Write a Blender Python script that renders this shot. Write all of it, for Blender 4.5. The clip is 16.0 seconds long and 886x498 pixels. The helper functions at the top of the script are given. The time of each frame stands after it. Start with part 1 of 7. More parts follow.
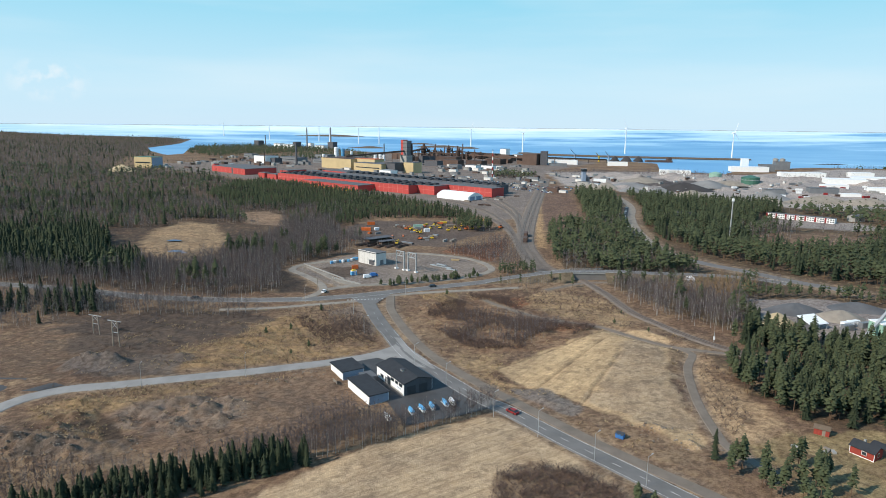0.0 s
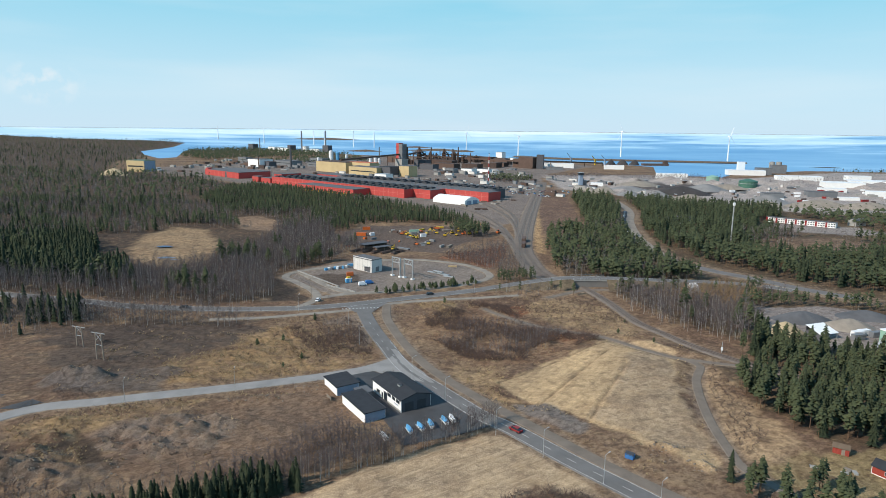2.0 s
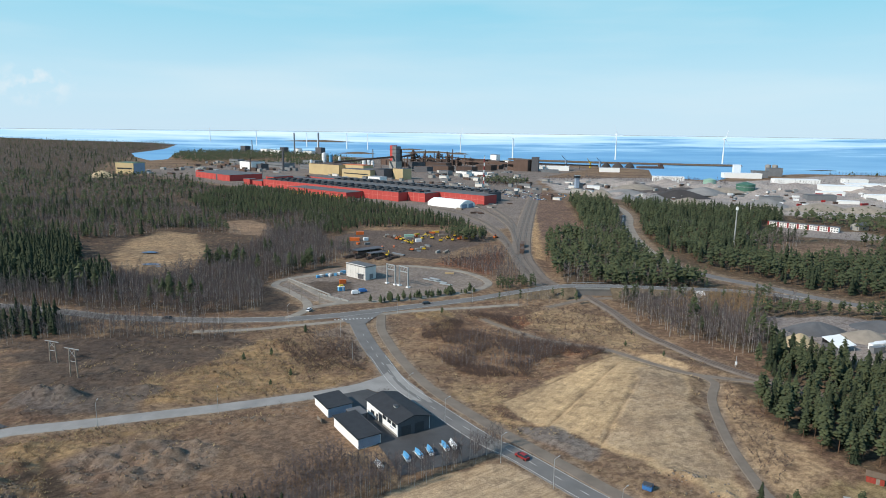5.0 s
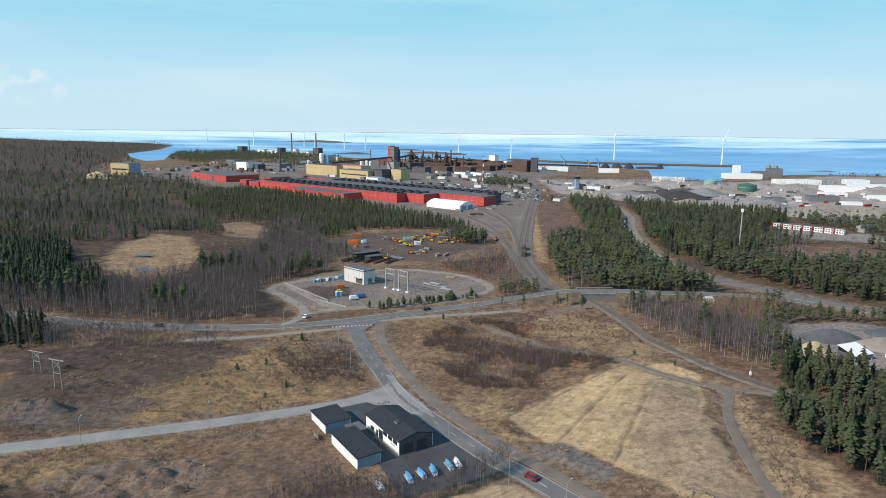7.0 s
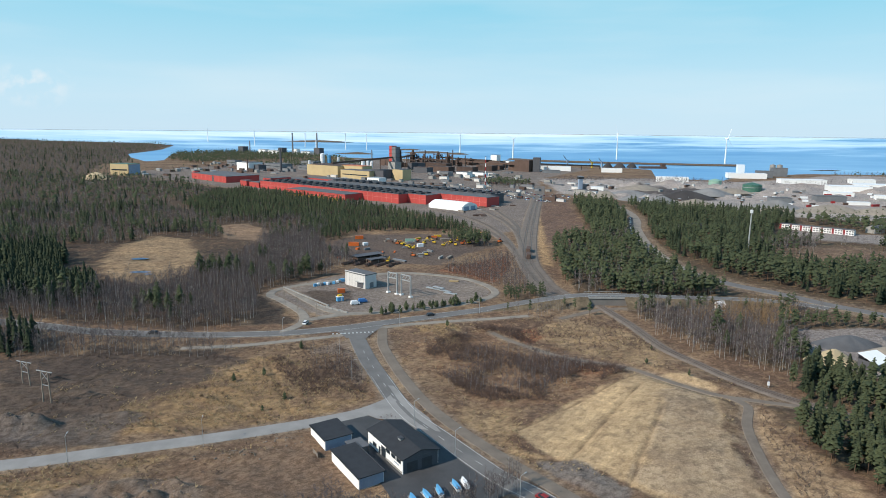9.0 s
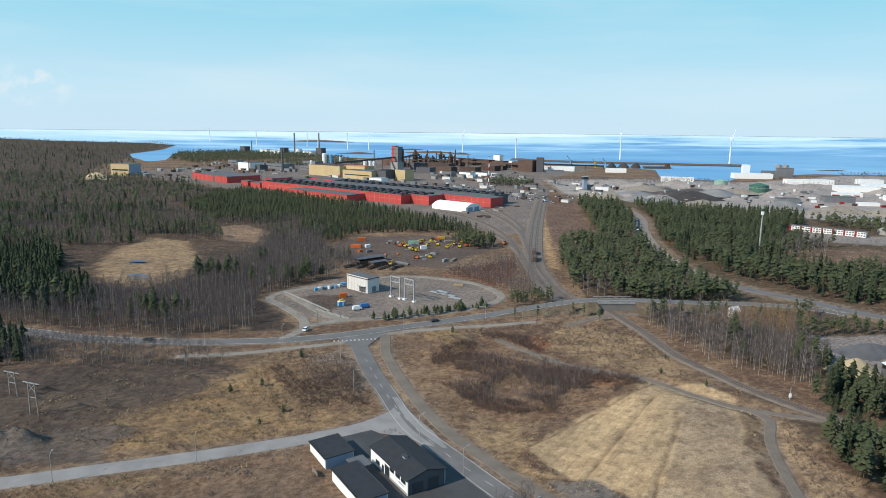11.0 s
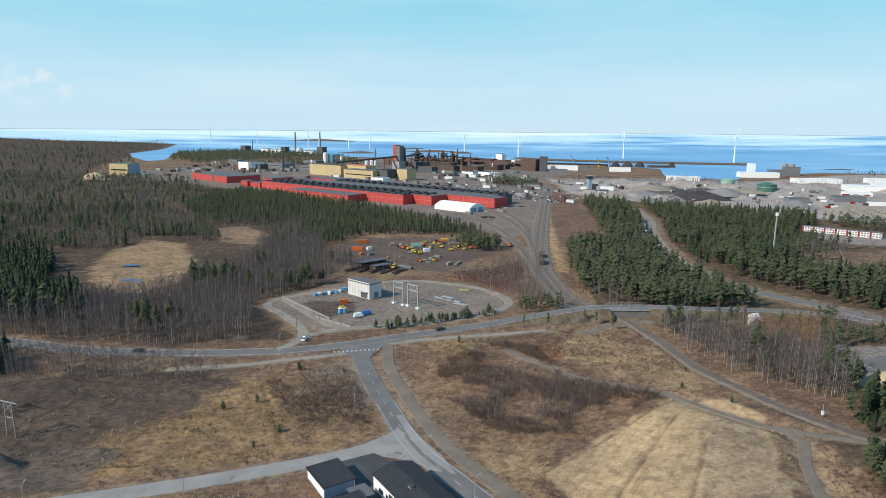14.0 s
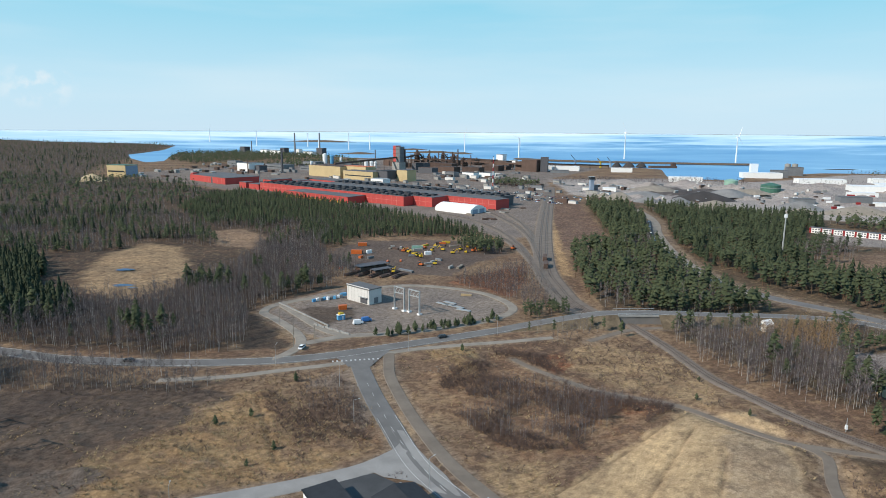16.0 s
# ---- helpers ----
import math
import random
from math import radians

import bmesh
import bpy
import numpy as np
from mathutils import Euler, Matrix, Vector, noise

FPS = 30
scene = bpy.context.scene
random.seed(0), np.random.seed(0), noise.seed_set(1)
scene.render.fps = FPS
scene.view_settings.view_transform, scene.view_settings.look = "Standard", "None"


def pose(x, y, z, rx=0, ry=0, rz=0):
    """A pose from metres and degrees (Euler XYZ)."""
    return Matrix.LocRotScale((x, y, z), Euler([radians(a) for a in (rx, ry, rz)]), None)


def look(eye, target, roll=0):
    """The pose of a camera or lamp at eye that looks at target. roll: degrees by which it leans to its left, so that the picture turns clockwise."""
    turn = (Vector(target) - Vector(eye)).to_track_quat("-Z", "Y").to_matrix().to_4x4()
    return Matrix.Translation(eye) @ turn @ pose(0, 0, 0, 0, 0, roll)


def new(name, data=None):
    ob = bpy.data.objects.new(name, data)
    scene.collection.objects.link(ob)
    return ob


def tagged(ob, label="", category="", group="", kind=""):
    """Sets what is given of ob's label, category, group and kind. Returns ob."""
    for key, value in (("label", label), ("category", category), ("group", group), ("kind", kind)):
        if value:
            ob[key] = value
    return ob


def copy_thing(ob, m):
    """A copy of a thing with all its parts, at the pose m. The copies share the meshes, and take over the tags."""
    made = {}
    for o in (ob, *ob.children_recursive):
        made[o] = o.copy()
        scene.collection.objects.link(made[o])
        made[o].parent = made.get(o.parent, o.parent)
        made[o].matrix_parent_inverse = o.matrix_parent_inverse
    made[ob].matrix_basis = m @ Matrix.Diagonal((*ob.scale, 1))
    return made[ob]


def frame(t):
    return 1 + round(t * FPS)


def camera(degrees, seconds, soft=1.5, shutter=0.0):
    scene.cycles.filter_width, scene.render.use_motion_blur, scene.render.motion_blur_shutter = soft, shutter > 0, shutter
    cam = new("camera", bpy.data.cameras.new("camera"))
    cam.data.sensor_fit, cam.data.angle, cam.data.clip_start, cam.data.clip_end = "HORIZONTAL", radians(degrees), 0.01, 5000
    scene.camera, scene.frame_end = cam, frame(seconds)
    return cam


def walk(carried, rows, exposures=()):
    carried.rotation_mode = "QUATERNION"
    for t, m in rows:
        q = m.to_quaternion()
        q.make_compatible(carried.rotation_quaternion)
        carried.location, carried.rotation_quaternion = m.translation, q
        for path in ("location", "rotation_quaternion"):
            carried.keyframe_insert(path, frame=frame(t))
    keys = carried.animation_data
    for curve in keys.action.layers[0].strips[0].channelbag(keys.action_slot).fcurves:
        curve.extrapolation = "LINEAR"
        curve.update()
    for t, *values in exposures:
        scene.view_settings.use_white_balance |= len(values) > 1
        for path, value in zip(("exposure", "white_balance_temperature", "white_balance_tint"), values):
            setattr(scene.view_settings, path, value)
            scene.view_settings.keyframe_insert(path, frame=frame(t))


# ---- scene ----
cam = camera(70.1, 16.0, soft=0.9)
PATH = [
    (0, (5.875, -9.851, 93.635), (5.845, -7.889, 93.247), 0.6),
    (0.5, (5.414, -7.168, 93.532), (5.388, -5.205, 93.148), 0.6),
    (1, (5.146, -4.883, 93.727), (5.123, -2.92, 93.345), 0.6),
    (1.5, (4.777, -2.21, 93.769), (4.758, -0.247, 93.388), 0.6),
    (2, (4.42, 0.529, 93.674), (4.405, 2.493, 93.296), 0.6),
    (2.5, (4.005, 3.285, 93.578), (3.994, 5.25, 93.203), 0.6),
    (3, (3.593, 5.821, 93.573), (3.588, 7.785, 93.199), 0.7),
    (3.5, (3.224, 8.424, 93.702), (3.222, 10.388, 93.329), 0.7),
    (4, (2.869, 11.046, 93.563), (2.871, 13.012, 93.192), 0.7),
    (6.5, (1.098, 24.37, 93.31), (1.108, 26.336, 92.939), 0.7),
    (7, (0.524, 27.054, 93.412), (0.537, 29.02, 93.042), 0.7),
    (7.5, (0.252, 29.572, 93.52), (0.265, 31.537, 93.149), 0.7),
    (8, (-0.157, 32.126, 93.619), (-0.145, 34.091, 93.248), 0.7),
    (8.5, (-0.437, 34.626, 93.674), (-0.428, 36.591, 93.304), 0.7),
    (9, (-0.756, 37.205, 93.662), (-0.747, 39.17, 93.291), 0.6),
    (11.5, (-2.493, 50.331, 93.601), (-2.491, 52.296, 93.229), 0.6),
    (12, (-2.846, 52.742, 93.462), (-2.843, 54.707, 93.089), 0.6),
    (12.5, (-3.235, 55.192, 93.502), (-3.232, 57.157, 93.129), 0.6),
    (13, (-3.529, 58.071, 93.322), (-3.529, 60.036, 92.948), 0.5),
    (13.5, (-3.825, 60.544, 93.518), (-3.829, 62.509, 93.144), 0.5),
    (14, (-4.109, 62.99, 93.586), (-4.111, 64.954, 93.211), 0.5),
    (14.5, (-4.466, 65.74, 93.49), (-4.466, 67.705, 93.116), 0.5),
    (15, (-4.881, 68.242, 93.494), (-4.879, 70.207, 93.119), 0.5),
    (15.5, (-5.261, 70.969, 93.523), (-5.259, 72.934, 93.149), 0.5),
    (16, (-5.188, 73.618, 93.375), (-5.19, 75.583, 93.002), 0.4),
]
walk(cam, [(t, look(eye, target, roll)) for t, eye, target, roll in PATH], [(0, 0.07), (1, 0.03), (2, 0.0), (16, 0.0)])

# ---- light ----
SUN_EL, SUN_AZ = radians(36), math.atan2(-0.87, -0.49)
world = bpy.data.worlds.new("world")
scene.world = world
world.use_nodes = True
wn, wl = world.node_tree.nodes, world.node_tree.links
wn.clear()
sky = wn.new("ShaderNodeTexSky")
sky.sky_type, sky.sun_disc = "NISHITA", False
sky.sun_elevation, sky.sun_rotation = SUN_EL, SUN_AZ % (2 * math.pi)
sky.altitude, sky.air_density, sky.dust_density, sky.ozone_density = 0, 0.75, 0.35, 0.8
w_co = wn.new("ShaderNodeTexCoord")
w_map = wn.new("ShaderNodeMapping")
w_map.inputs["Scale"].default_value = (1.2, 1.2, 9.0)
cloud = wn.new("ShaderNodeTexNoise")
cloud.inputs["Scale"].default_value, cloud.inputs["Detail"].default_value, cloud.inputs["Roughness"].default_value = 1.6, 7, 0.5
c_ramp = wn.new("ShaderNodeMapRange")
c_ramp.inputs[1].default_value, c_ramp.inputs[2].default_value, c_ramp.inputs[4].default_value = 0.45, 0.85, 0.45
sep = wn.new("ShaderNodeSeparateXYZ")
haze = wn.new("ShaderNodeValToRGB")
stops = [(0.0, (0.60, 0.80, 0.94)), (0.06, (0.55, 0.80, 0.94)), (0.19, (0.29, 0.69, 0.88)), (0.5, (0.15, 0.42, 0.72)), (1.0, (0.08, 0.25, 0.55))]
while len(haze.color_ramp.elements) < len(stops):
    haze.color_ramp.elements.new(0.5)
for el, (at_, col) in zip(haze.color_ramp.elements, stops):
    el.position, el.color = at_, (*col, 1)
gain = wn.new("ShaderNodeMix")
gain.data_type, gain.blend_type = "RGBA", "MULTIPLY"
gain.inputs[0].default_value, gain.inputs[7].default_value = 1.0, (10, 10, 10, 1)
air = wn.new("ShaderNodeMix")
air.data_type, air.inputs[0].default_value = "RGBA", 0.95
puff = wn.new("ShaderNodeVectorMath")
puff.operation = "DISTANCE"
puff.inputs[1].default_value = (-0.532, 0.845, 0.052)
puff_m = wn.new("ShaderNodeMapping")
puff_m.inputs["Scale"].default_value = (1, 1, 1.7)
puff_m.inputs["Location"].default_value = (0, 0, -0.036)
p_edge = wn.new("ShaderNodeMapRange")
for i_, v_ in enumerate((0.055, 0.015, 0.0, 1.0)):
    p_edge.inputs[i_ + 1].default_value = v_
p_noise = wn.new("ShaderNodeTexNoise")
p_noise.inputs["Scale"].default_value, p_noise.inputs["Detail"].default_value = 42, 5
p_cut = wn.new("ShaderNodeMapRange")
for i_, v_ in enumerate((0.44, 0.62, 0.0, 0.85)):
    p_cut.inputs[i_ + 1].default_value = v_
p_mul = wn.new("ShaderNodeMath")
p_mul.operation = "MULTIPLY"
v_max = wn.new("ShaderNodeMath")
v_max.operation = "MAXIMUM"
w_mix = wn.new("ShaderNodeMix")
w_mix.data_type = "RGBA"
w_mix.inputs[7].default_value = (7.9, 8.8, 9.3, 1)
bg = wn.new("ShaderNodeBackground")
bg.inputs["Strength"].default_value = 0.1
w_out = wn.new("ShaderNodeOutputWorld")
wl.new(w_co.outputs["Generated"], w_map.inputs["Vector"])
wl.new(w_map.outputs["Vector"], cloud.inputs["Vector"])
wl.new(cloud.outputs["Fac"], c_ramp.inputs[0])
wl.new(w_co.outputs["Generated"], sep.inputs[0])
wl.new(sep.outputs[2], haze.inputs[0])
wl.new(haze.outputs[0], gain.inputs[6])
wl.new(sky.outputs[0], air.inputs[6])
wl.new(gain.outputs[2], air.inputs[7])
wl.new(w_co.outputs["Generated"], puff_m.inputs["Vector"])
wl.new(puff_m.outputs["Vector"], puff.inputs[0])
wl.new(puff.outputs["Value"], p_edge.inputs[0])
wl.new(w_co.outputs["Generated"], p_noise.inputs["Vector"])
wl.new(p_noise.outputs["Fac"], p_cut.inputs[0])
wl.new(p_edge.outputs[0], p_mul.inputs[0])
wl.new(p_cut.outputs[0], p_mul.inputs[1])
wl.new(c_ramp.outputs[0], v_max.inputs[0])
wl.new(p_mul.outputs[0], v_max.inputs[1])
wl.new(v_max.outputs[0], w_mix.inputs[0])
wl.new(air.outputs[2], w_mix.inputs[6])
wl.new(w_mix.outputs[2], bg.inputs["Color"])
wl.new(bg.outputs[0], w_out.inputs["Surface"])

sun = new("sun", bpy.data.lights.new("sun", "SUN"))
sun.data.energy, sun.data.angle, sun.data.color = 4.9, radians(0.5), (1.0, 0.92, 0.81)
sun.matrix_world = look((math.sin(SUN_AZ) * math.cos(SUN_EL), math.cos(SUN_AZ) * math.cos(SUN_EL), math.sin(SUN_EL)), (0, 0, 0))


# ---- materials ----
def mix_node(n, l, fac, a, b, blend="MIX"):
    m = n.new("ShaderNodeMix")
    m.data_type, m.blend_type = "RGBA", blend
    for sock, v in ((m.inputs[0], fac), (m.inputs[6], a), (m.inputs[7], b)):
        if isinstance(v, bpy.types.NodeSocket):
            l.new(v, sock)
        else:
            sock.default_value = v
    return m.outputs[2]


def noise_node(n, l, co, scale, detail=4, rough=0.6, stretch=None, turn=0.0):
    if stretch:
        mp = n.new("ShaderNodeMapping")
        mp.vector_type = "TEXTURE"
        stretch = tuple(1 / v if v else 1 for v in stretch)
        mp.inputs["Scale"].default_value, mp.inputs["Rotation"].default_value = stretch, (0, 0, turn)
        l.new(co, mp.inputs["Vector"])
        co = mp.outputs["Vector"]
    t = n.new("ShaderNodeTexNoise")
    t.inputs["Scale"].default_value, t.inputs["Detail"].default_value, t.inputs["Roughness"].default_value = scale, detail, rough
    l.new(co, t.inputs["Vector"])
    return t.outputs["Fac"]


def ranged(n, l, v, a, b, c=0.0, d=1.0):
    m = n.new("ShaderNodeMapRange")
    l.new(v, m.inputs[0])
    for i, x in enumerate((a, b, c, d)):
        m.inputs[i + 1].default_value = x
    return m.outputs[0]


def material(name, col, dark=0.6, scale=0.8, fine=6.0, rough=0.85, metal=0.0, vary=0.0, spec=0.3, bump=0.0, stretch=None, island=0.0, hue=None):
    """A matt or glossy surface with stains at one scale and grain at another; vary: per object, island: per piece of a mesh."""
    m = bpy.data.materials.new(name)
    m.use_nodes = True
    n, l = m.node_tree.nodes, m.node_tree.links
    p = n["Principled BSDF"]
    p.inputs["Roughness"].default_value, p.inputs["Metallic"].default_value = rough, metal
    p.inputs["Specular IOR Level"].default_value = spec
    co = n.new("ShaderNodeTexCoord").outputs["Object"]
    big = noise_node(n, l, co, scale, 3, 0.6, stretch)
    small = noise_node(n, l, co, fine, 4, 0.65, stretch)
    base = (*col, 1)
    low = (*(c * dark for c in col), 1)
    c1 = mix_node(n, l, ranged(n, l, big, 0.38, 0.66), base, low)
    c2 = mix_node(n, l, ranged(n, l, small, 0.3, 0.75, 0.0, 0.55), c1, low)
    for amount, node, out in ((vary, "ShaderNodeObjectInfo", "Random"), (island, "ShaderNodeNewGeometry", "Random Per Island")):
        if amount:
            src = n.new(node).outputs[out]
            other = (*(hue or (c * 0.45 for c in col)), 1)
            c2 = mix_node(n, l, ranged(n, l, src, 0, 1, 0, amount), c2, other)
    l.new(c2, p.inputs["Base Color"])
    if bump:
        b = n.new("ShaderNodeBump")
        b.inputs["Strength"].default_value, b.inputs["Distance"].default_value = bump, 0.1
        l.new(small, b.inputs["Height"])
        l.new(b.outputs[0], p.inputs["Normal"])
    return m


M = dict(
    asphalt=material("worn_asphalt", (0.172, 0.16, 0.15), 0.75, 0.12, 3, 0.85, bump=0.2),
    asphalt_pale=material("pale_worn_asphalt", (0.3, 0.28, 0.26), 0.75, 0.12, 3, 0.88, bump=0.2),
    asphalt_dark=material("dark_asphalt", (0.075, 0.074, 0.075), 0.7, 0.15, 3, 0.8, bump=0.2),
    gravel_road=material("packed_gravel", (0.205, 0.165, 0.13), 0.72, 0.15, 4, 0.95, bump=0.3),
    gravel_pale=material("pale_gravel", (0.29, 0.25, 0.205), 0.7, 0.15, 4, 0.95, bump=0.3),
    ballast=material("rail_ballast", (0.2, 0.16, 0.13), 0.7, 0.2, 3, 0.95),
    rail=material("rail_steel", (0.16, 0.12, 0.1), 0.7, 1, 6, 0.5, 0.7),
    paint_white=material("road_paint", (0.5, 0.5, 0.48), 0.75, 0.5, 5, 0.7),
    slope=material("grassy_slope", (0.2, 0.15, 0.095), 0.4, 0.2, 1.2, 0.95, bump=0.4),
    concrete=material("concrete", (0.33, 0.32, 0.3), 0.75, 0.2, 2, 0.85),
    white_wall=material("white_render", (0.8, 0.79, 0.77), 0.92, 0.3, 3, 0.7),
    # blue-grey walls; also the shaded white ends of two workshop houses
    grey_wall=material("blue_grey_cladding", (0.27, 0.33, 0.42), 0.85, 0.5, 3, 0.7),
    # dark walls; also the painted shade on the workshop hall's east gable
    dark_wall=material("dark_cladding", (0.1, 0.1, 0.11), 0.8, 0.5, 3, 0.8),
    black_roof=material("black_bitumen_roof", (0.035, 0.037, 0.042), 0.75, 0.4, 4, 0.85),
    grey_roof=material("grey_felt_roof", (0.13, 0.13, 0.135), 0.75, 0.1, 1, 0.85),
    trim_dark=material("dark_trim", (0.06, 0.06, 0.065), 0.8, 1, 5, 0.6),
    glass=material("window_glass", (0.03, 0.04, 0.05), 0.8, 1, 5, 0.12, spec=0.6),
    red_wall=material("red_steel_cladding", (0.47, 0.07, 0.06), 0.85, 0.03, 0.4, 0.65, stretch=(1, 1, 0.3)),
    red_pale=material("pale_red_joint", (0.62, 0.2, 0.17), 0.85, 0.2, 2, 0.7),
    beige_wall=material("beige_cladding", (0.52, 0.4, 0.22), 0.85, 0.05, 0.5, 0.7),
    brown_steel=material("rusty_brown_steel", (0.09, 0.06, 0.05), 0.6, 0.08, 0.7, 0.8, vary=0.5, hue=(0.16, 0.1, 0.075)),
    grey_steel=material("grey_steel", (0.24, 0.25, 0.26), 0.75, 0.1, 1, 0.6, 0.2, vary=0.5, hue=(0.12, 0.12, 0.13)),
    galv=material("galvanised_steel", (0.45, 0.46, 0.46), 0.8, 0.5, 4, 0.5, 0.4),
    white_steel=material("white_painted_steel", (0.78, 0.78, 0.78), 0.93, 0.05, 1, 0.5),
    white_sheet=material("white_tarpaulin", (0.8, 0.8, 0.79), 0.93, 0.2, 2, 0.6),
    yellow=material("yellow_paint", (0.62, 0.4, 0.03), 0.8, 0.5, 3, 0.5),
    red_paint=material("red_paint", (0.27, 0.025, 0.025), 0.8, 0.5, 3, 0.45),
    falu=material("falu_red_boards", (0.3, 0.05, 0.035), 0.75, 0.8, 5, 0.85, stretch=(3, 3, 0.4)),
    blue=material("blue_paint", (0.05, 0.17, 0.42), 0.85, 0.5, 3, 0.45),
    blue_light=material("light_blue_plastic", (0.12, 0.36, 0.6), 0.85, 0.5, 3, 0.45),
    green=material("green_paint", (0.06, 0.15, 0.11), 0.8, 0.2, 2, 0.6),
    green_pale=material("pale_green_cladding", (0.26, 0.42, 0.33), 0.85, 0.2, 2, 0.6),
    orange=material("orange_paint", (0.55, 0.13, 0.03), 0.8, 0.5, 3, 0.5),
    tyre=material("rubber", (0.025, 0.025, 0.025), 0.8, 2, 8, 0.9),
    wood_grey=material("grey_weathered_wood", (0.26, 0.22, 0.18), 0.7, 0.5, 5, 0.9, stretch=(4, 4, 0.6)),
    sand=material("pale_sand", (0.5, 0.39, 0.24), 0.8, 0.1, 1.2, 0.95, bump=0.3),
    grit=material("grey_crushed_stone", (0.24, 0.235, 0.23), 0.65, 0.06, 1.2, 0.95, bump=0.4),
    slate=material("dark_grey_chippings", (0.12, 0.12, 0.125), 0.7, 0.1, 1.2, 0.95, bump=0.3),
    coal=material("dark_ore", (0.06, 0.055, 0.055), 0.7, 0.05, 1, 0.95, bump=0.3),
    earth=material("brown_earth", (0.16, 0.115, 0.08), 0.6, 0.15, 1.5, 0.95, bump=0.4),
    stone=material("grey_boulder", (0.27, 0.22, 0.175), 0.6, 0.4, 3, 0.9, island=0.7, hue=(0.16, 0.125, 0.095)),
    spruce=material("spruce_needles", (0.048, 0.058, 0.03), 0.55, 0.5, 5, 0.9, island=0.65, vary=0.25, hue=(0.023, 0.034, 0.021), spec=0.15),
    pine=material("pine_needles", (0.093, 0.107, 0.052), 0.55, 0.5, 4, 0.9, island=0.7, vary=0.25, hue=(0.039, 0.052, 0.029), spec=0.15),
    bark_pine=material("pine_bark", (0.15, 0.09, 0.055), 0.6, 0.8, 6, 0.95, stretch=(4, 4, 0.8)),
    bark_birch=material("birch_bark", (0.52, 0.49, 0.45), 0.55, 0.9, 5, 0.85, stretch=(1, 1, 3), island=0.5, hue=(0.13, 0.115, 0.105)),
    twig=material("bare_birch_twigs", (0.15, 0.122, 0.118), 0.7, 0.4, 3, 0.95, island=0.6, hue=(0.085, 0.07, 0.071)),
    twig_red=material("reddish_bare_twigs", (0.145, 0.096, 0.079), 0.7, 0.4, 3, 0.95, island=0.6, hue=(0.085, 0.06, 0.052)),
    twig_tan=material("tan_withered_twigs", (0.3, 0.2, 0.11), 0.7, 0.4, 3, 0.95, island=0.5, hue=(0.22, 0.14, 0.085)),
    pool=material("pool_water", (0.02, 0.055, 0.15), 0.8, 0.1, 1, 0.3, spec=0.3),
    pale_wall=material("pale_concrete_panels", (0.62, 0.6, 0.57), 0.88, 0.2, 2, 0.8),
    straw=material("dry_straw", (0.46, 0.34, 0.19), 0.7, 0.4, 3, 0.95, island=0.6, hue=(0.33, 0.235, 0.13)),
)


# ---- mesh helpers ----
class Geo:
    """Vertices and faces of one mesh."""

    def __init__(self):
        self.v, self.f = [], []

    def add(self, vs, fs):
        o = len(self.v)
        self.v += [tuple(p) for p in vs]
        self.f += [tuple(i + o for i in f) for f in fs]
        return self

    def box(self, cx, cy, z0, sx, sy, sz, turn=0.0, taper=1.0):
        c, s = math.cos(turn), math.sin(turn)
        vs = []
        for z, k in ((z0, 1.0), (z0 + sz, taper)):
            for a, b in ((-1, -1), (1, -1), (1, 1), (-1, 1)):
                x, y = a * sx / 2 * k, b * sy / 2 * k
                vs.append((cx + c * x - s * y, cy + s * x + c * y, z))
        return self.add(vs, [(3, 2, 1, 0), (4, 5, 6, 7), (0, 1, 5, 4), (1, 2, 6, 5), (2, 3, 7, 6), (3, 0, 4, 7)])

    def cyl(self, cx, cy, z0, r0, r1, h, n=10, cap=True):
        vs = [(cx + r * math.cos(i * 2 * math.pi / n), cy + r * math.sin(i * 2 * math.pi / n), z) for z, r in ((z0, r0), (z0 + h, r1)) for i in range(n)]
        fs = [(i, (i + 1) % n, n + (i + 1) % n, n + i) for i in range(n)]
        if cap:
            fs += [tuple(range(n - 1, -1, -1)), tuple(range(n, 2 * n))]
        return self.add(vs, fs)

    def beam(self, a, b, w, h=None):
        """A square bar from a to b."""
        a, b = Vector(a), Vector(b)
        d = (b - a).normalized()
        side = d.cross(Vector((0, 0, 1)))
        side = side.normalized() if side.length > 0.01 else Vector((1, 0, 0))
        up = side.cross(d)
        h = h or w
        vs = [p + side * (i * w / 2) + up * (j * h / 2) for p in (a, b) for i, j in ((-1, -1), (1, -1), (1, 1), (-1, 1))]
        return self.add(vs, [(0, 1, 2, 3), (7, 6, 5, 4), (1, 0, 4, 5), (2, 1, 5, 6), (3, 2, 6, 7), (0, 3, 7, 4)])

    def obj(self, name, mat, parent=None, smooth=False):
        me = bpy.data.meshes.new(name)
        me.from_pydata(self.v, [], self.f)
        me.materials.append(mat)
        if smooth:
            me.polygons.foreach_set("use_smooth", [True] * len(me.polygons))
        me.update()
        ob = new(name, me)
        if parent:
            ob.parent = parent
        return ob


def part(name, geo, mat, parent, label="", smooth=False):
    ob = geo.obj(name, mat, parent, smooth)
    return tagged(ob, label) if label else ob


def empty(name, label, category, m=None, group="", kind=""):
    e = new(name)
    e.empty_display_size = 0.5
    if m:
        e.matrix_basis = m
    return tagged(e, label, category, group, kind)


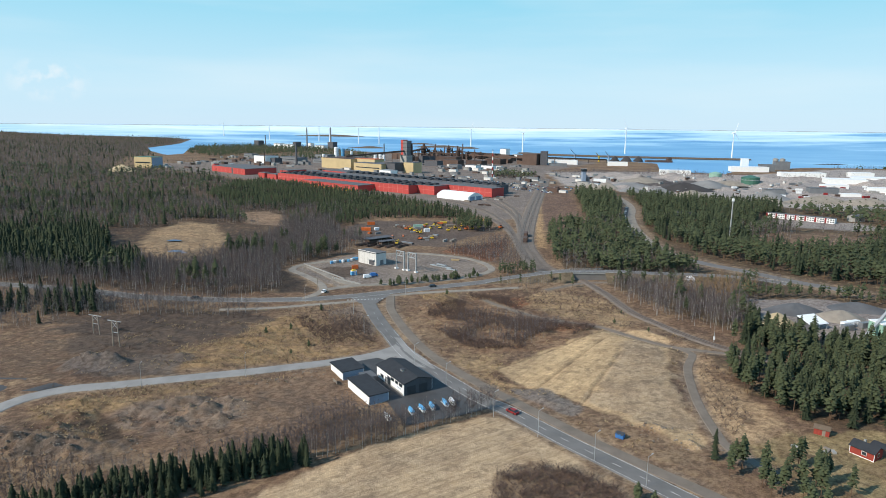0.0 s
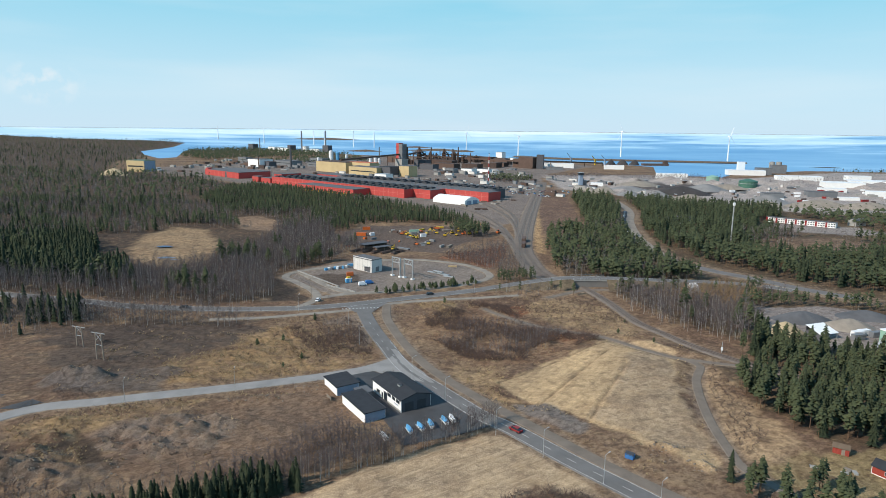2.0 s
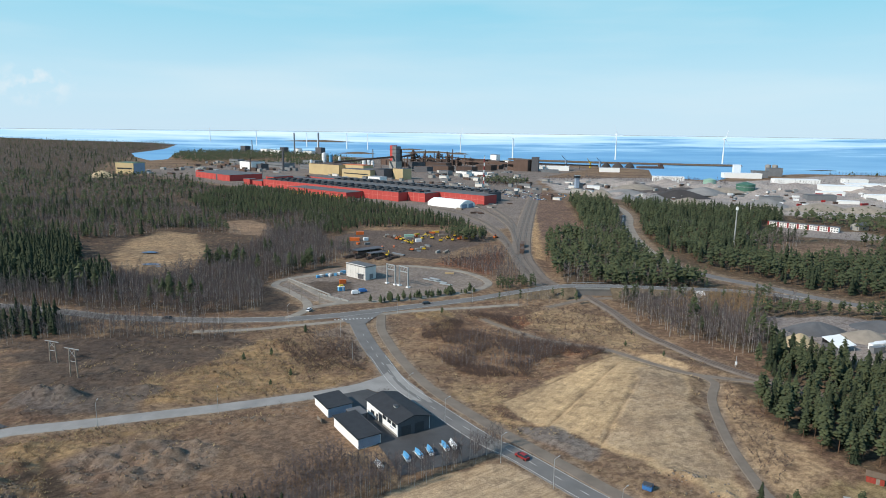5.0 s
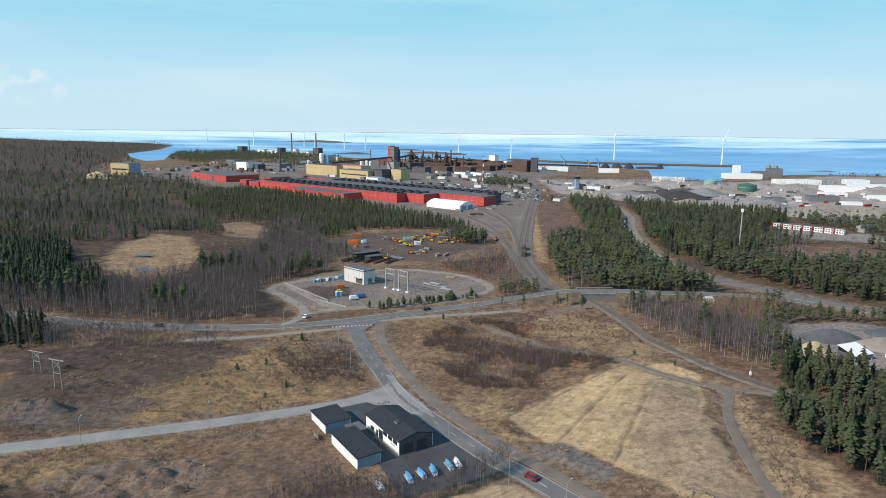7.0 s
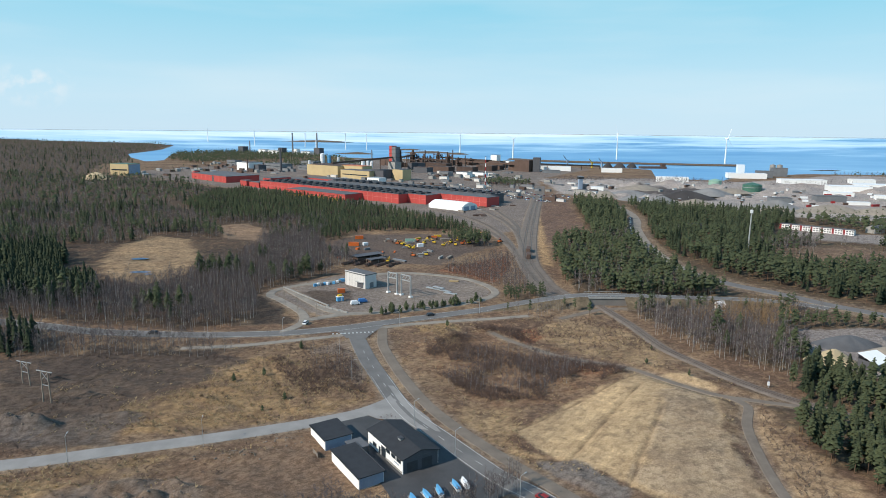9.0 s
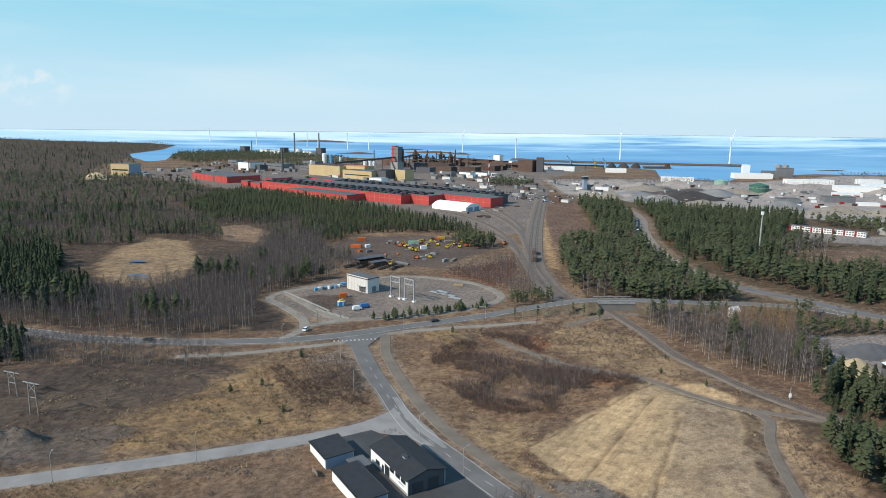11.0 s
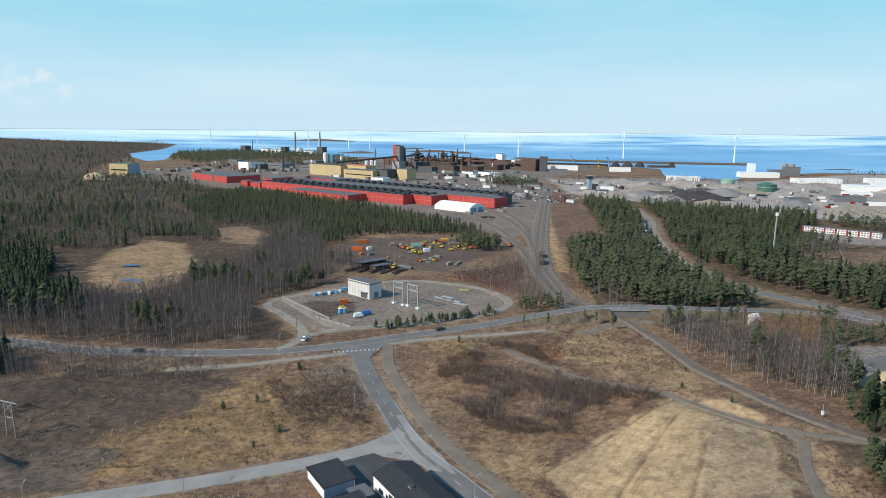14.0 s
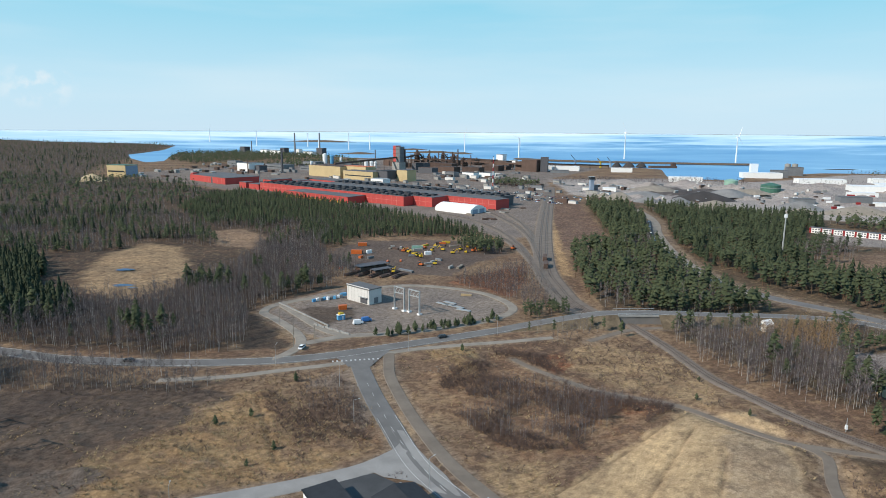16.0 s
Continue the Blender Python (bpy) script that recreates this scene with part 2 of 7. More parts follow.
def raw_mesh(name, v, f, mats, face_mat=None, smooth=False):
    """A mesh from arrays: v (n, 3), f (m, 3 or 4)."""
    me = bpy.data.meshes.new(name)
    k = f.shape[1]
    me.vertices.add(len(v))
    me.vertices.foreach_set("co", np.asarray(v, np.float32).ravel())
    me.loops.add(f.size)
    me.loops.foreach_set("vertex_index", f.astype(np.int32).ravel())
    me.polygons.add(len(f))
    me.polygons.foreach_set("loop_start", np.arange(0, f.size, k, dtype=np.int32))
    for m in mats:
        me.materials.append(m)
    if face_mat is not None:
        me.polygons.foreach_set("material_index", face_mat.astype(np.int32))
    if smooth:
        me.polygons.foreach_set("use_smooth", np.ones(len(f), bool))
    me.update(calc_edges=True)
    me.validate()
    return me


# ---- plan: roads and ground cover, in metres ----
def spline(pts, step=4.0):
    """A smooth line through the points."""
    p = [np.array(q, float) for q in pts]
    p = [2 * p[0] - p[1]] + p + [2 * p[-1] - p[-2]]
    out = []
    for i in range(1, len(p) - 2):
        a, b, c, d = p[i - 1:i + 3]
        n = max(2, int(np.linalg.norm(c - b) / step))
        for k in range(n):
            t = k / n
            out.append(0.5 * (2 * b + (c - a) * t + (2 * a - 5 * b + 4 * c - d) * t * t + (3 * b - a - 3 * c + d) * t ** 3))
    out.append(p[-2])
    return np.array(out)


L_MAIN = spline([(-41, 325), (-38, 312), (-30, 285), (-22, 263), (-12, 237), (0, 219), (16, 196), (25, 187), (41, 167), (54, 152), (65, 139), (95, 104), (150, 40)])
L_GPATH = spline([(-28, 328), (-26, 306), (-22, 290), (-13.5, 264), (-1.5, 236), (17, 208), (35, 185), (49, 167), (62, 152), (75, 138), (104, 104), (158, 42)])
L_SIDE = spline([(-16, 246), (-26, 236), (-39, 229), (-59, 221), (-79, 214), (-98, 208), (-116, 202), (-130, 198), (-139, 191), (-144, 180), (-150, 150), (-152, 90)])
L_EW = spline([(-330, 352), (-250, 340), (-192, 327), (-164, 319), (-138, 316), (-115, 315), (-93, 316), (-71, 319), (-49, 326), (-26, 337), (-1, 349), (26, 362), (52, 370), (72, 374), (96, 375.5), (112, 375), (131, 376), (151, 379), (170, 381), (188, 381), (201, 377), (211, 368)])
L_EWPATH = spline([(-112, 297), (-88, 301), (-68, 308), (-47, 316), (-25, 330), (-1, 338), (24, 344), (45, 350)])
L_RAIL1 = spline([(76, 372), (65, 407), (63, 442), (63, 480), (68, 526), (83, 625), (109, 777), (149, 998), (170, 1120)])
L_RAIL2 = spline([(75, 373), (63, 411), (59, 449), (58.5, 489), (58, 530), (55, 568), (48, 610), (38, 642), (24, 671), (-10, 735)])
L_RAIL3 = spline([(63, 470), (64.5, 510), (67, 553), (70, 600), (70, 640), (65, 700), (52, 769), (40, 815)])
L_RAIL4 = spline([(58, 540), (57, 580), (52, 630), (42, 680), (22, 735), (-8, 782)])
L_RAIL5 = spline([(70, 600), (74, 640), (74, 700), (66, 775), (60, 840)])
L_LOT = spline([(212, 735), (202, 700), (188, 652), (173, 588), (163, 525)])
L_CURVY = spline([(226, 830), (220, 760), (209, 705), (194, 655), (179, 588), (171, 534), (168, 480), (172, 430)])
L_TRACK = spline([(96, 150), (89, 164), (89, 174), (91, 193), (95, 212), (100, 229), (107, 243), (104, 250)])
L_TRACKE = spline([(24, 322), (32, 310), (50, 291), (64, 284), (76, 278), (89, 263), (101, 252), (114, 247), (135, 240)])
L_RAILE = spline([(86, 372), (93, 338), (98, 303), (106, 283), (113, 267), (127, 247), (160, 215)])
L_RAMP = spline([(175, 440), (181, 425), (190, 412), (198, 403), (206, 392), (217, 375), (240, 350)])
L_UNDER = spline([(60, 345), (84, 362), (104, 366), (130, 368), (155, 366)])
L_SUBA = spline([(-75, 318), (-68, 335), (-72, 352), (-88, 375), (-98, 388), (-93, 404), (-66, 424)])
L_SUBB = spline([(-66, 340), (-50, 350), (-30, 354), (-8, 362), (20, 378), (32, 400), (16, 430), (-22, 446), (-58, 436)])
L_SUBC = spline([(-92, 402), (-78, 382), (-62, 360), (-50, 350)])

ROADS = [(L_MAIN, 7.0), (L_GPATH, 4.5), (L_SIDE, 6.0), (L_EW, 7.5), (L_EWPATH, 3.5), (L_RAIL1, 15.0), (L_RAIL2, 5.0), (L_CURVY, 17.0), (L_LOT, 8.0), (L_RAIL3, 5.0), (L_RAIL4, 5.0), (L_RAIL5, 5.0), (L_TRACK, 3.0), (L_TRACKE, 3.0), (L_RAILE, 4.0), (L_RAMP, 20.0), (L_UNDER, 4.0), (L_SUBA, 5.0), (L_SUBB, 4.0), (L_SUBC, 4.0)]


def line_dist(x, y, line):
    """The distance of every (x, y) from a line of points."""
    best = np.full(x.shape, 1e9)
    lo, hi = line.min(0) - 40, line.max(0) + 40
    near = (x > lo[0]) & (x < hi[0]) & (y > lo[1]) & (y < hi[1])
    if not near.any():
        return best
    px, py = x[near], y[near]
    d = np.full(px.shape, 1e9)
    pts = line[::2] if len(line) > 60 else line
    pts = np.vstack([pts, line[-1:]])
    for (ax, ay), (bx, by) in zip(pts[:-1], pts[1:]):
        ux, uy = bx - ax, by - ay
        k = np.clip(((px - ax) * ux + (py - ay) * uy) / (ux * ux + uy * uy + 1e-9), 0, 1)
        d = np.minimum(d, np.hypot(px - ax - k * ux, py - ay - k * uy))
    best[near] = d
    return best


def poly_depth(x, y, poly):
    """How deep every (x, y) lies inside a polygon, in metres; negative outside."""
    p = np.array(poly, float)
    q = np.roll(p, -1, 0)
    lo, hi = p.min(0) - 30, p.max(0) + 30
    out = np.full(x.shape, -1e3)
    near = (x > lo[0]) & (x < hi[0]) & (y > lo[1]) & (y < hi[1])
    px, py = x[near], y[near]
    d, inside = np.full(px.shape, 1e9), np.zeros(px.shape, bool)
    for (ax, ay), (bx, by) in zip(p, q):
        ux, uy = bx - ax, by - ay
        k = np.clip(((px - ax) * ux + (py - ay) * uy) / (ux * ux + uy * uy + 1e-9), 0, 1)
        d = np.minimum(d, np.hypot(px - ax - k * ux, py - ay - k * uy))
        inside ^= ((ay > py) != (by > py)) & (px < (bx - ax) * (py - ay) / (by - ay + 1e-12) + ax)
    out[near] = np.where(inside, d, -d)
    return out


_w = np.random.RandomState(5)
WAVES = [(_w.uniform(0, 6.28), _w.uniform(0, 6.28), 2.0 ** (-i * 0.33)) for i in range(18)]


def ripple(x, y, size):
    """Smooth noise in about -1 to 1 with features of that size."""
    s = 0
    for i, (a, ph, g) in enumerate(WAVES):
        k = 2 * math.pi / size * (0.6 + 0.17 * i)
        s = s + 0.42 * g * np.sin(k * (x * math.cos(a) + y * math.sin(a)) + ph + 1.3 * np.sin(k * 0.37 * (x * math.sin(a) - y * math.cos(a)) + 2 * ph))
    return s


P_FIELD_E = [(76, 271), (97, 270), (103, 259), (92, 230), (88, 212), (85, 192), (84, 168), (79, 163), (71, 172), (61, 183), (51, 191), (43, 201), (35, 205), (27, 213), (24, 223), (44, 243)]
P_FIELD_S = [(22, 183), (6, 177), (-11, 166), (-26, 154), (-39, 140), (-52, 125), (-75, 95), (70, 80), (62, 128), (40, 159), (31, 171)]
P_SCRUB_S = [(20, 149), (32, 155), (46, 151), (52, 143), (56, 128), (16, 124)]
P_HEATH_E = [(-8, 285), (2, 312), (24, 336), (36, 320), (50, 292), (65, 286), (77, 279), (54, 257), (38, 246), (16, 243), (4, 262)]
P_GOLD_W = [(-78, 289), (-65, 289), (-47, 267), (-27, 252), (-27, 243), (-51, 230), (-98, 218), (-108, 238), (-91, 258)]
P_MUD_W = [(-185, 280), (-150, 296), (-100, 297), (-82, 286), (-86, 266), (-98, 251), (-111, 240), (-100, 214), (-128, 206), (-150, 230)]
P_EARTH_S = [(-46, 220), (-30, 200), (-24, 186), (-27, 165), (-47, 161), (-54, 157), (-76, 159), (-86, 177), (-65, 198)]
P_RUBBLE_A = [(-105, 179), (-93, 192), (-69, 195), (-59, 178), (-79, 166), (-98, 169)]
P_RUBBLE_B = [(-140, 170), (-112, 170), (-86, 160), (-84, 150), (-119, 150), (-145, 156)]
P_GOLD_SW = [(-135, 184), (-107, 198), (-80, 205), (-107, 180), (-96, 160), (-120, 166)]
P_GOLD_N = [(8, 300), (-6, 318), (-14, 330), (2, 338), (10, 330)]
P_STRAW_E = [(36, 318), (60, 340), (88, 330), (96, 295), (90, 272), (70, 284)]
P_STRAW_M = [(8, 240), (26, 240), (22, 216), (34, 200), (24, 198), (4, 222)]
P_YARD = [(-40, 226), (-24, 233), (-6, 220), (16, 195), (20, 189), (8, 182), (-8, 175), (-14, 188), (-22, 204), (-30, 206)]
P_SUBST = [(-99, 390), (-96, 407), (-67, 436), (-21, 447), (16, 430), (33, 400), (22, 378), (-12, 362), (-42, 350), (-57, 346), (-75, 358)]
P_DIRT = [(-92, 565), (-70, 604), (-17, 607), (40, 595), (44, 547), (13, 505), (0, 470), (-67, 484), (-89, 521)]
P_HEATH_N = [(-3, 455), (30, 490), (52, 506), (46, 456), (32, 420), (17, 440)]
P_POND = [(-242, 479), (-256, 536), (-249, 582), (-216, 566), (-180, 500), (-165, 436), (-180, 412), (-212, 425)]
P_CLEAR = [(-220, 643), (-194, 661), (-147, 601), (-154, 562), (-187, 573)]
P_STRIP = [(155, 1010), (182, 984), (135, 594), (108, 560), (92, 572), (112, 750)]
P_TAN_STRIP = [(80, 470), (88, 560), (112, 750), (106, 752), (84, 600), (72, 480)]
P_INDUS = [(180, 1000), (195, 1300), (420, 1330), (560, 1240), (900, 1480), (1500, 1400), (1500, 800), (650, 780), (450, 720), (379, 775), (338, 822), (260, 890)]
P_MILL = [(-560, 1240), (-650, 1400), (-500, 1800), (-300, 2000), (200, 2000), (380, 1640), (200, 1300), (172, 1139), (126, 888), (84, 640), (50, 610), (20, 680), (-21, 748), (-106, 834), (-295, 1000), (-420, 1120)]
P_PIT = [(158, 304), (172, 332), (214, 334), (240, 312), (225, 280), (203, 267), (181, 262), (166, 276)]
P_HOME = [(93, 168), (112, 174), (150, 176), (165, 150), (150, 120), (100, 128)]
P_COAL = [(300, 1010), (330, 1090), (420, 1100), (430, 1000), (380, 950)]
P_SEA = [(4900, 900), (2200, 1150), (1500, 1480), (1004, 1530), (853, 1535), (760, 1480), (659, 1432), (560, 1290), (500, 1330), (455, 1400), (528, 1650), (420, 1800), (260, 1960), (0, 2080), (-300, 2150), (-520, 2420), (-640, 2520), (-800, 2520), (-960, 2330), (-800, 1890), (-815, 1790), (-980, 2040), (-1110, 2290), (-1150, 2660), (-1250, 3020), (-1400, 3140), (-1850, 3160), (-2400, 3300), (-4900, 3700), (-4900, 4900), (4900, 4900)]
P_HEAP_W = [(-142, 214), (-148, 229), (-137, 231), (-121, 222), (-123, 213)]
P_WEST = [(-200, 205), (-200, 300), (-160, 300), (-142, 262), (-138, 236), (-140, 205)]
P_FIELD_EG = [(52, 193), (61, 210), (70, 228), (80, 252), (90, 262), (96, 252), (88, 212), (86, 186), (83, 172), (64, 184)]
# mud edge where the trees' shade is painted into the ground colour
P_SHADE_MUD = [(-114, 400), (-98, 381), (-82, 356), (-68, 334), (-92, 330), (-106, 360), (-112, 384)]
P_SUBMUD = [(-82, 392), (-70, 400), (-52, 396), (-50, 380), (-62, 366), (-74, 380)]
P_CLEAR_E = [(246, 500), (252, 536), (276, 548), (300, 566), (352, 560), (372, 520), (340, 486), (300, 468), (254, 460)]
P_ROWLOT = [(322, 600), (338, 650), (412, 626), (420, 590), (380, 572)]
P_BRUSH_W = [(-71, 284), (-54, 293), (-40, 289), (-29, 266), (-28, 250), (-46, 240), (-53, 251), (-62, 268)]
P_BARE_N = [(-56, 290), (-47, 310), (-40, 312), (-28, 268), (-30, 256), (-36, 270), (-41, 291)]
P_REDDISH = [(50, 293), (67, 287), (74, 274), (56, 268), (46, 278)]
P_RED_N = [(32, 322), (45, 331), (48, 314), (38, 306)]
P_BROWN_SW = [(-127, 165), (-133, 174), (-111, 176), (-101, 164)]
P_DARK_PIT = [(-111, 182), (-105, 179), (-98, 170), (-90, 164), (-97, 161), (-103, 168)]
P_TAN_E = [(90, 168), (100, 168), (114, 180), (111, 205), (110, 240), (104, 246), (97, 212), (93, 186)]
P_GREY = [(26, 203), (38, 206), (52, 191), (46, 184), (36, 192)]
P_LOT_W = [(-128, 208), (-100, 216), (-98, 232), (-112, 236), (-128, 226)]
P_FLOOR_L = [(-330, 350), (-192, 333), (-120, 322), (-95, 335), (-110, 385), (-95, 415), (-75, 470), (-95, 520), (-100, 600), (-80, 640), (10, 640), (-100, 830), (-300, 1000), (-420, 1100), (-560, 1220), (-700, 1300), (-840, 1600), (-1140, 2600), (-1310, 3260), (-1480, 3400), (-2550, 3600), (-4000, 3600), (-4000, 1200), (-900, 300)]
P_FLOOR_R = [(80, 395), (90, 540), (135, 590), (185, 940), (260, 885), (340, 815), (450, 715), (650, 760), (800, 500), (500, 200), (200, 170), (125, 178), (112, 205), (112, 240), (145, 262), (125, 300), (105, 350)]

# cover: polygon, colour of the ground, width of its edge, straw furrows
COVER = [
    # wood floors: dark litter, with the shade under the trees in the colour
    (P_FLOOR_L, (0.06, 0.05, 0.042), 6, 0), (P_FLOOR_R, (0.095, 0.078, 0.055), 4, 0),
    (P_MILL, (0.185, 0.168, 0.155), 8, 0), (P_INDUS, (0.32, 0.31, 0.3), 10, 0), (P_COAL, (0.09, 0.088, 0.09), 10, 0),
    (P_STRIP, (0.15, 0.105, 0.085), 4, 0), (P_TAN_STRIP, (0.38, 0.27, 0.15), 3, 0),
    # last entry here: dark mud with tree shade mixed into its colour
    (P_CLEAR_E, (0.19, 0.14, 0.105), 6, 0), (P_ROWLOT, (0.24, 0.23, 0.22), 4, 0), (P_SHADE_MUD, (0.07, 0.058, 0.048), 5, 0),
    (P_WEST, (0.14, 0.105, 0.077), 8, 0),
    (P_STRAW_E, (0.31, 0.235, 0.145), 6, 0.2), (P_STRAW_M, (0.33, 0.245, 0.145), 4, 0.2),
    (P_FIELD_E, (0.475, 0.362, 0.215), 2.0, 0.6), (P_FIELD_EG, (0.375, 0.298, 0.2), 4.0, 0.45), (P_FIELD_S, (0.44, 0.35, 0.232), 1.6, 1.0), (P_SCRUB_S, (0.16, 0.115, 0.08), 4, 0),
    (P_HEATH_E, (0.185, 0.122, 0.08), 9, 0), (P_GOLD_W, (0.27, 0.19, 0.102), 5, 0.2), (P_BRUSH_W, (0.165, 0.12, 0.084), 8, 0), (P_BARE_N, (0.21, 0.17, 0.135), 3, 0), (P_REDDISH, (0.17, 0.088, 0.055), 4, 0), (P_RED_N, (0.19, 0.085, 0.05), 3, 0), (P_MUD_W, (0.088, 0.072, 0.06), 10, 0),
    (P_EARTH_S, (0.17, 0.125, 0.09), 7, 0), (P_RUBBLE_A, (0.175, 0.145, 0.118), 4, 0), (P_RUBBLE_B, (0.118, 0.1, 0.083), 5, 0),
    (P_GOLD_SW, (0.235, 0.172, 0.097), 5, 0.1), (P_BROWN_SW, (0.12, 0.088, 0.065), 3, 0), (P_DARK_PIT, (0.06, 0.047, 0.036), 2, 0), (P_GOLD_N, (0.36, 0.26, 0.14), 3, 0.2),
    (P_GREY, (0.17, 0.155, 0.14), 2, 0), (P_LOT_W, (0.118, 0.102, 0.088), 3, 0), (P_HEAP_W, (0.14, 0.125, 0.112), 4, 0),
    (P_YARD, (0.085, 0.083, 0.083), 1.2, 0), (P_SUBST, (0.2, 0.182, 0.164), 3, 0), (P_SUBMUD, (0.095, 0.08, 0.068), 4, 0), (P_DIRT, (0.115, 0.095, 0.083), 4, 0),
    (P_HEATH_N, (0.2, 0.1, 0.065), 4, 0), (P_POND, (0.3, 0.225, 0.14), 4, 0.1), (P_CLEAR, (0.25, 0.185, 0.13), 4, 0),
    (P_PIT, (0.235, 0.222, 0.21), 3, 0), (P_HOME, (0.25, 0.205, 0.11), 4, 0), (P_TAN_E, (0.34, 0.255, 0.16), 4, 0.1),
]
# heaps and hollows: x, y, height, length, width, turn in degrees
MOUNDS = [(-136, 222, 4.4, 9, 4.5, 12), (-127, 223, 3.6, 5, 3.2, 0), (-104, 232, 1.2, 6, 2.5, 10), (-95, 222, 1.0, 7, 2, 5), (-100, 186, 1.2, 9, 5, 20),
          (-82, 176, 1.6, 8, 3.5, 35), (-72, 184, 1.4, 6, 3, 40), (-66, 178, 1.2, 7, 2.5, 60), (-106, 172, -1.4, 3.5, 9, 10), (-124, 160, 1.5, 8, 3, 10), (-104, 157, 1.3, 10, 3, -8),
          (-60, 206, 1.4, 8, 2.4, 15), (-48, 214, 1.2, 6, 2.5, 20), (2, 318, 2.8, 9, 7, 40), (-6, 306, 1.6, 6, 5, 0), (70, 176, 1.3, 6, 2.2, -35), (78, 166, 1.2, 5, 2, -40),
          (40, 194, 1.2, 7, 3.5, -30), (-38, 262, 1.3, 6, 3, 20), (-33, 275, 1.1, 5, 3, 0), (80, 240, 2.0, 45, 28, 60)]


DITCHES = [spline([(37, 205), (46, 218), (55, 231), (65, 246), (75, 260)], 6), spline([(51, 192), (60, 210), (70, 228), (77, 242)], 6), spline([(51, 192), (58, 187), (64, 184)], 6), spline([(24, 223), (37, 234), (50, 246), (62, 258), (75, 269)], 6),
           spline([(-150, 205), (-142, 228), (-136, 250), (-126, 275), (-118, 292)], 6), spline([(-50, 234), (-56, 247), (-61, 260), (-67, 274), (-73, 287)], 6), spline([(-46, 300), (-30, 290)], 6), spline([(-2, 222), (12, 214), (26, 207), (37, 205)], 6)]
# wheel ruts of lorries and diggers: middle line of each pair
RUTS = [spline(q, 3) for q in (
    [(-63, 210), (-60, 197), (-57, 185), (-50, 176), (-38, 172)], [(-60, 197), (-52, 190), (-44, 183), (-36, 178)], [(-56, 204), (-49, 199), (-42, 190), (-38, 182)],
    [(-112, 212), (-108, 224), (-112, 236), (-120, 250), (-122, 268), (-110, 280)], [(-104, 214), (-108, 232), (-112, 246), (-106, 262), (-92, 278)], [(-125, 212), (-120, 224), (-118, 240), (-128, 258)],
    [(-70, 186), (-80, 182), (-92, 180), (-103, 178)], [(-66, 170), (-78, 163), (-94, 166)], [(-45, 300), (-40, 288), (-35, 276)], [(-160, 268), (-154, 282), (-146, 290)], [(-30, 176), (-40, 168), (-56, 165), (-76, 156)])]

_m = np.random.RandomState(17)
for _p, _n in ((P_RUBBLE_A, 20), (P_RUBBLE_B, 26), (P_GOLD_SW, 8), (P_EARTH_S, 8), (P_GOLD_W, 6), (P_MUD_W, 6), (P_HEATH_E, 8), (P_STRAW_E, 8)):
    _q = np.array(_p, float)
    for _ in range(_n):
        _w = _m.uniform(_q.min(0), _q.max(0))
        while poly_depth(_w[:1], _w[1:], _p)[0] < 0.5:
            _w = _m.uniform(_q.min(0), _q.max(0))
        MOUNDS.append((_w[0], _w[1], _m.uniform(0.5, 1.4), _m.uniform(2.2, 6), _m.uniform(1.2, 2.4), _m.uniform(-20, 60)))


def lift(x, y):
    """The far sheet of land and sea climbs to the level of the horizon."""
    r = np.hypot(x, y)
    k = np.clip((r - 2500) / 2400, 0, 1)
    return np.where(r > 4900, 93.6 - 0.0048 * r, 70.0 * k ** 1.6)


def road_flat(x, y):
    """0 on the roads, 1 away from them."""
    f = np.ones(x.shape)
    for line, w in ROADS:
        f = np.minimum(f, np.clip((line_dist(x, y, line) - w / 2 - 0.8) / 5.0, 0, 1))
    return f


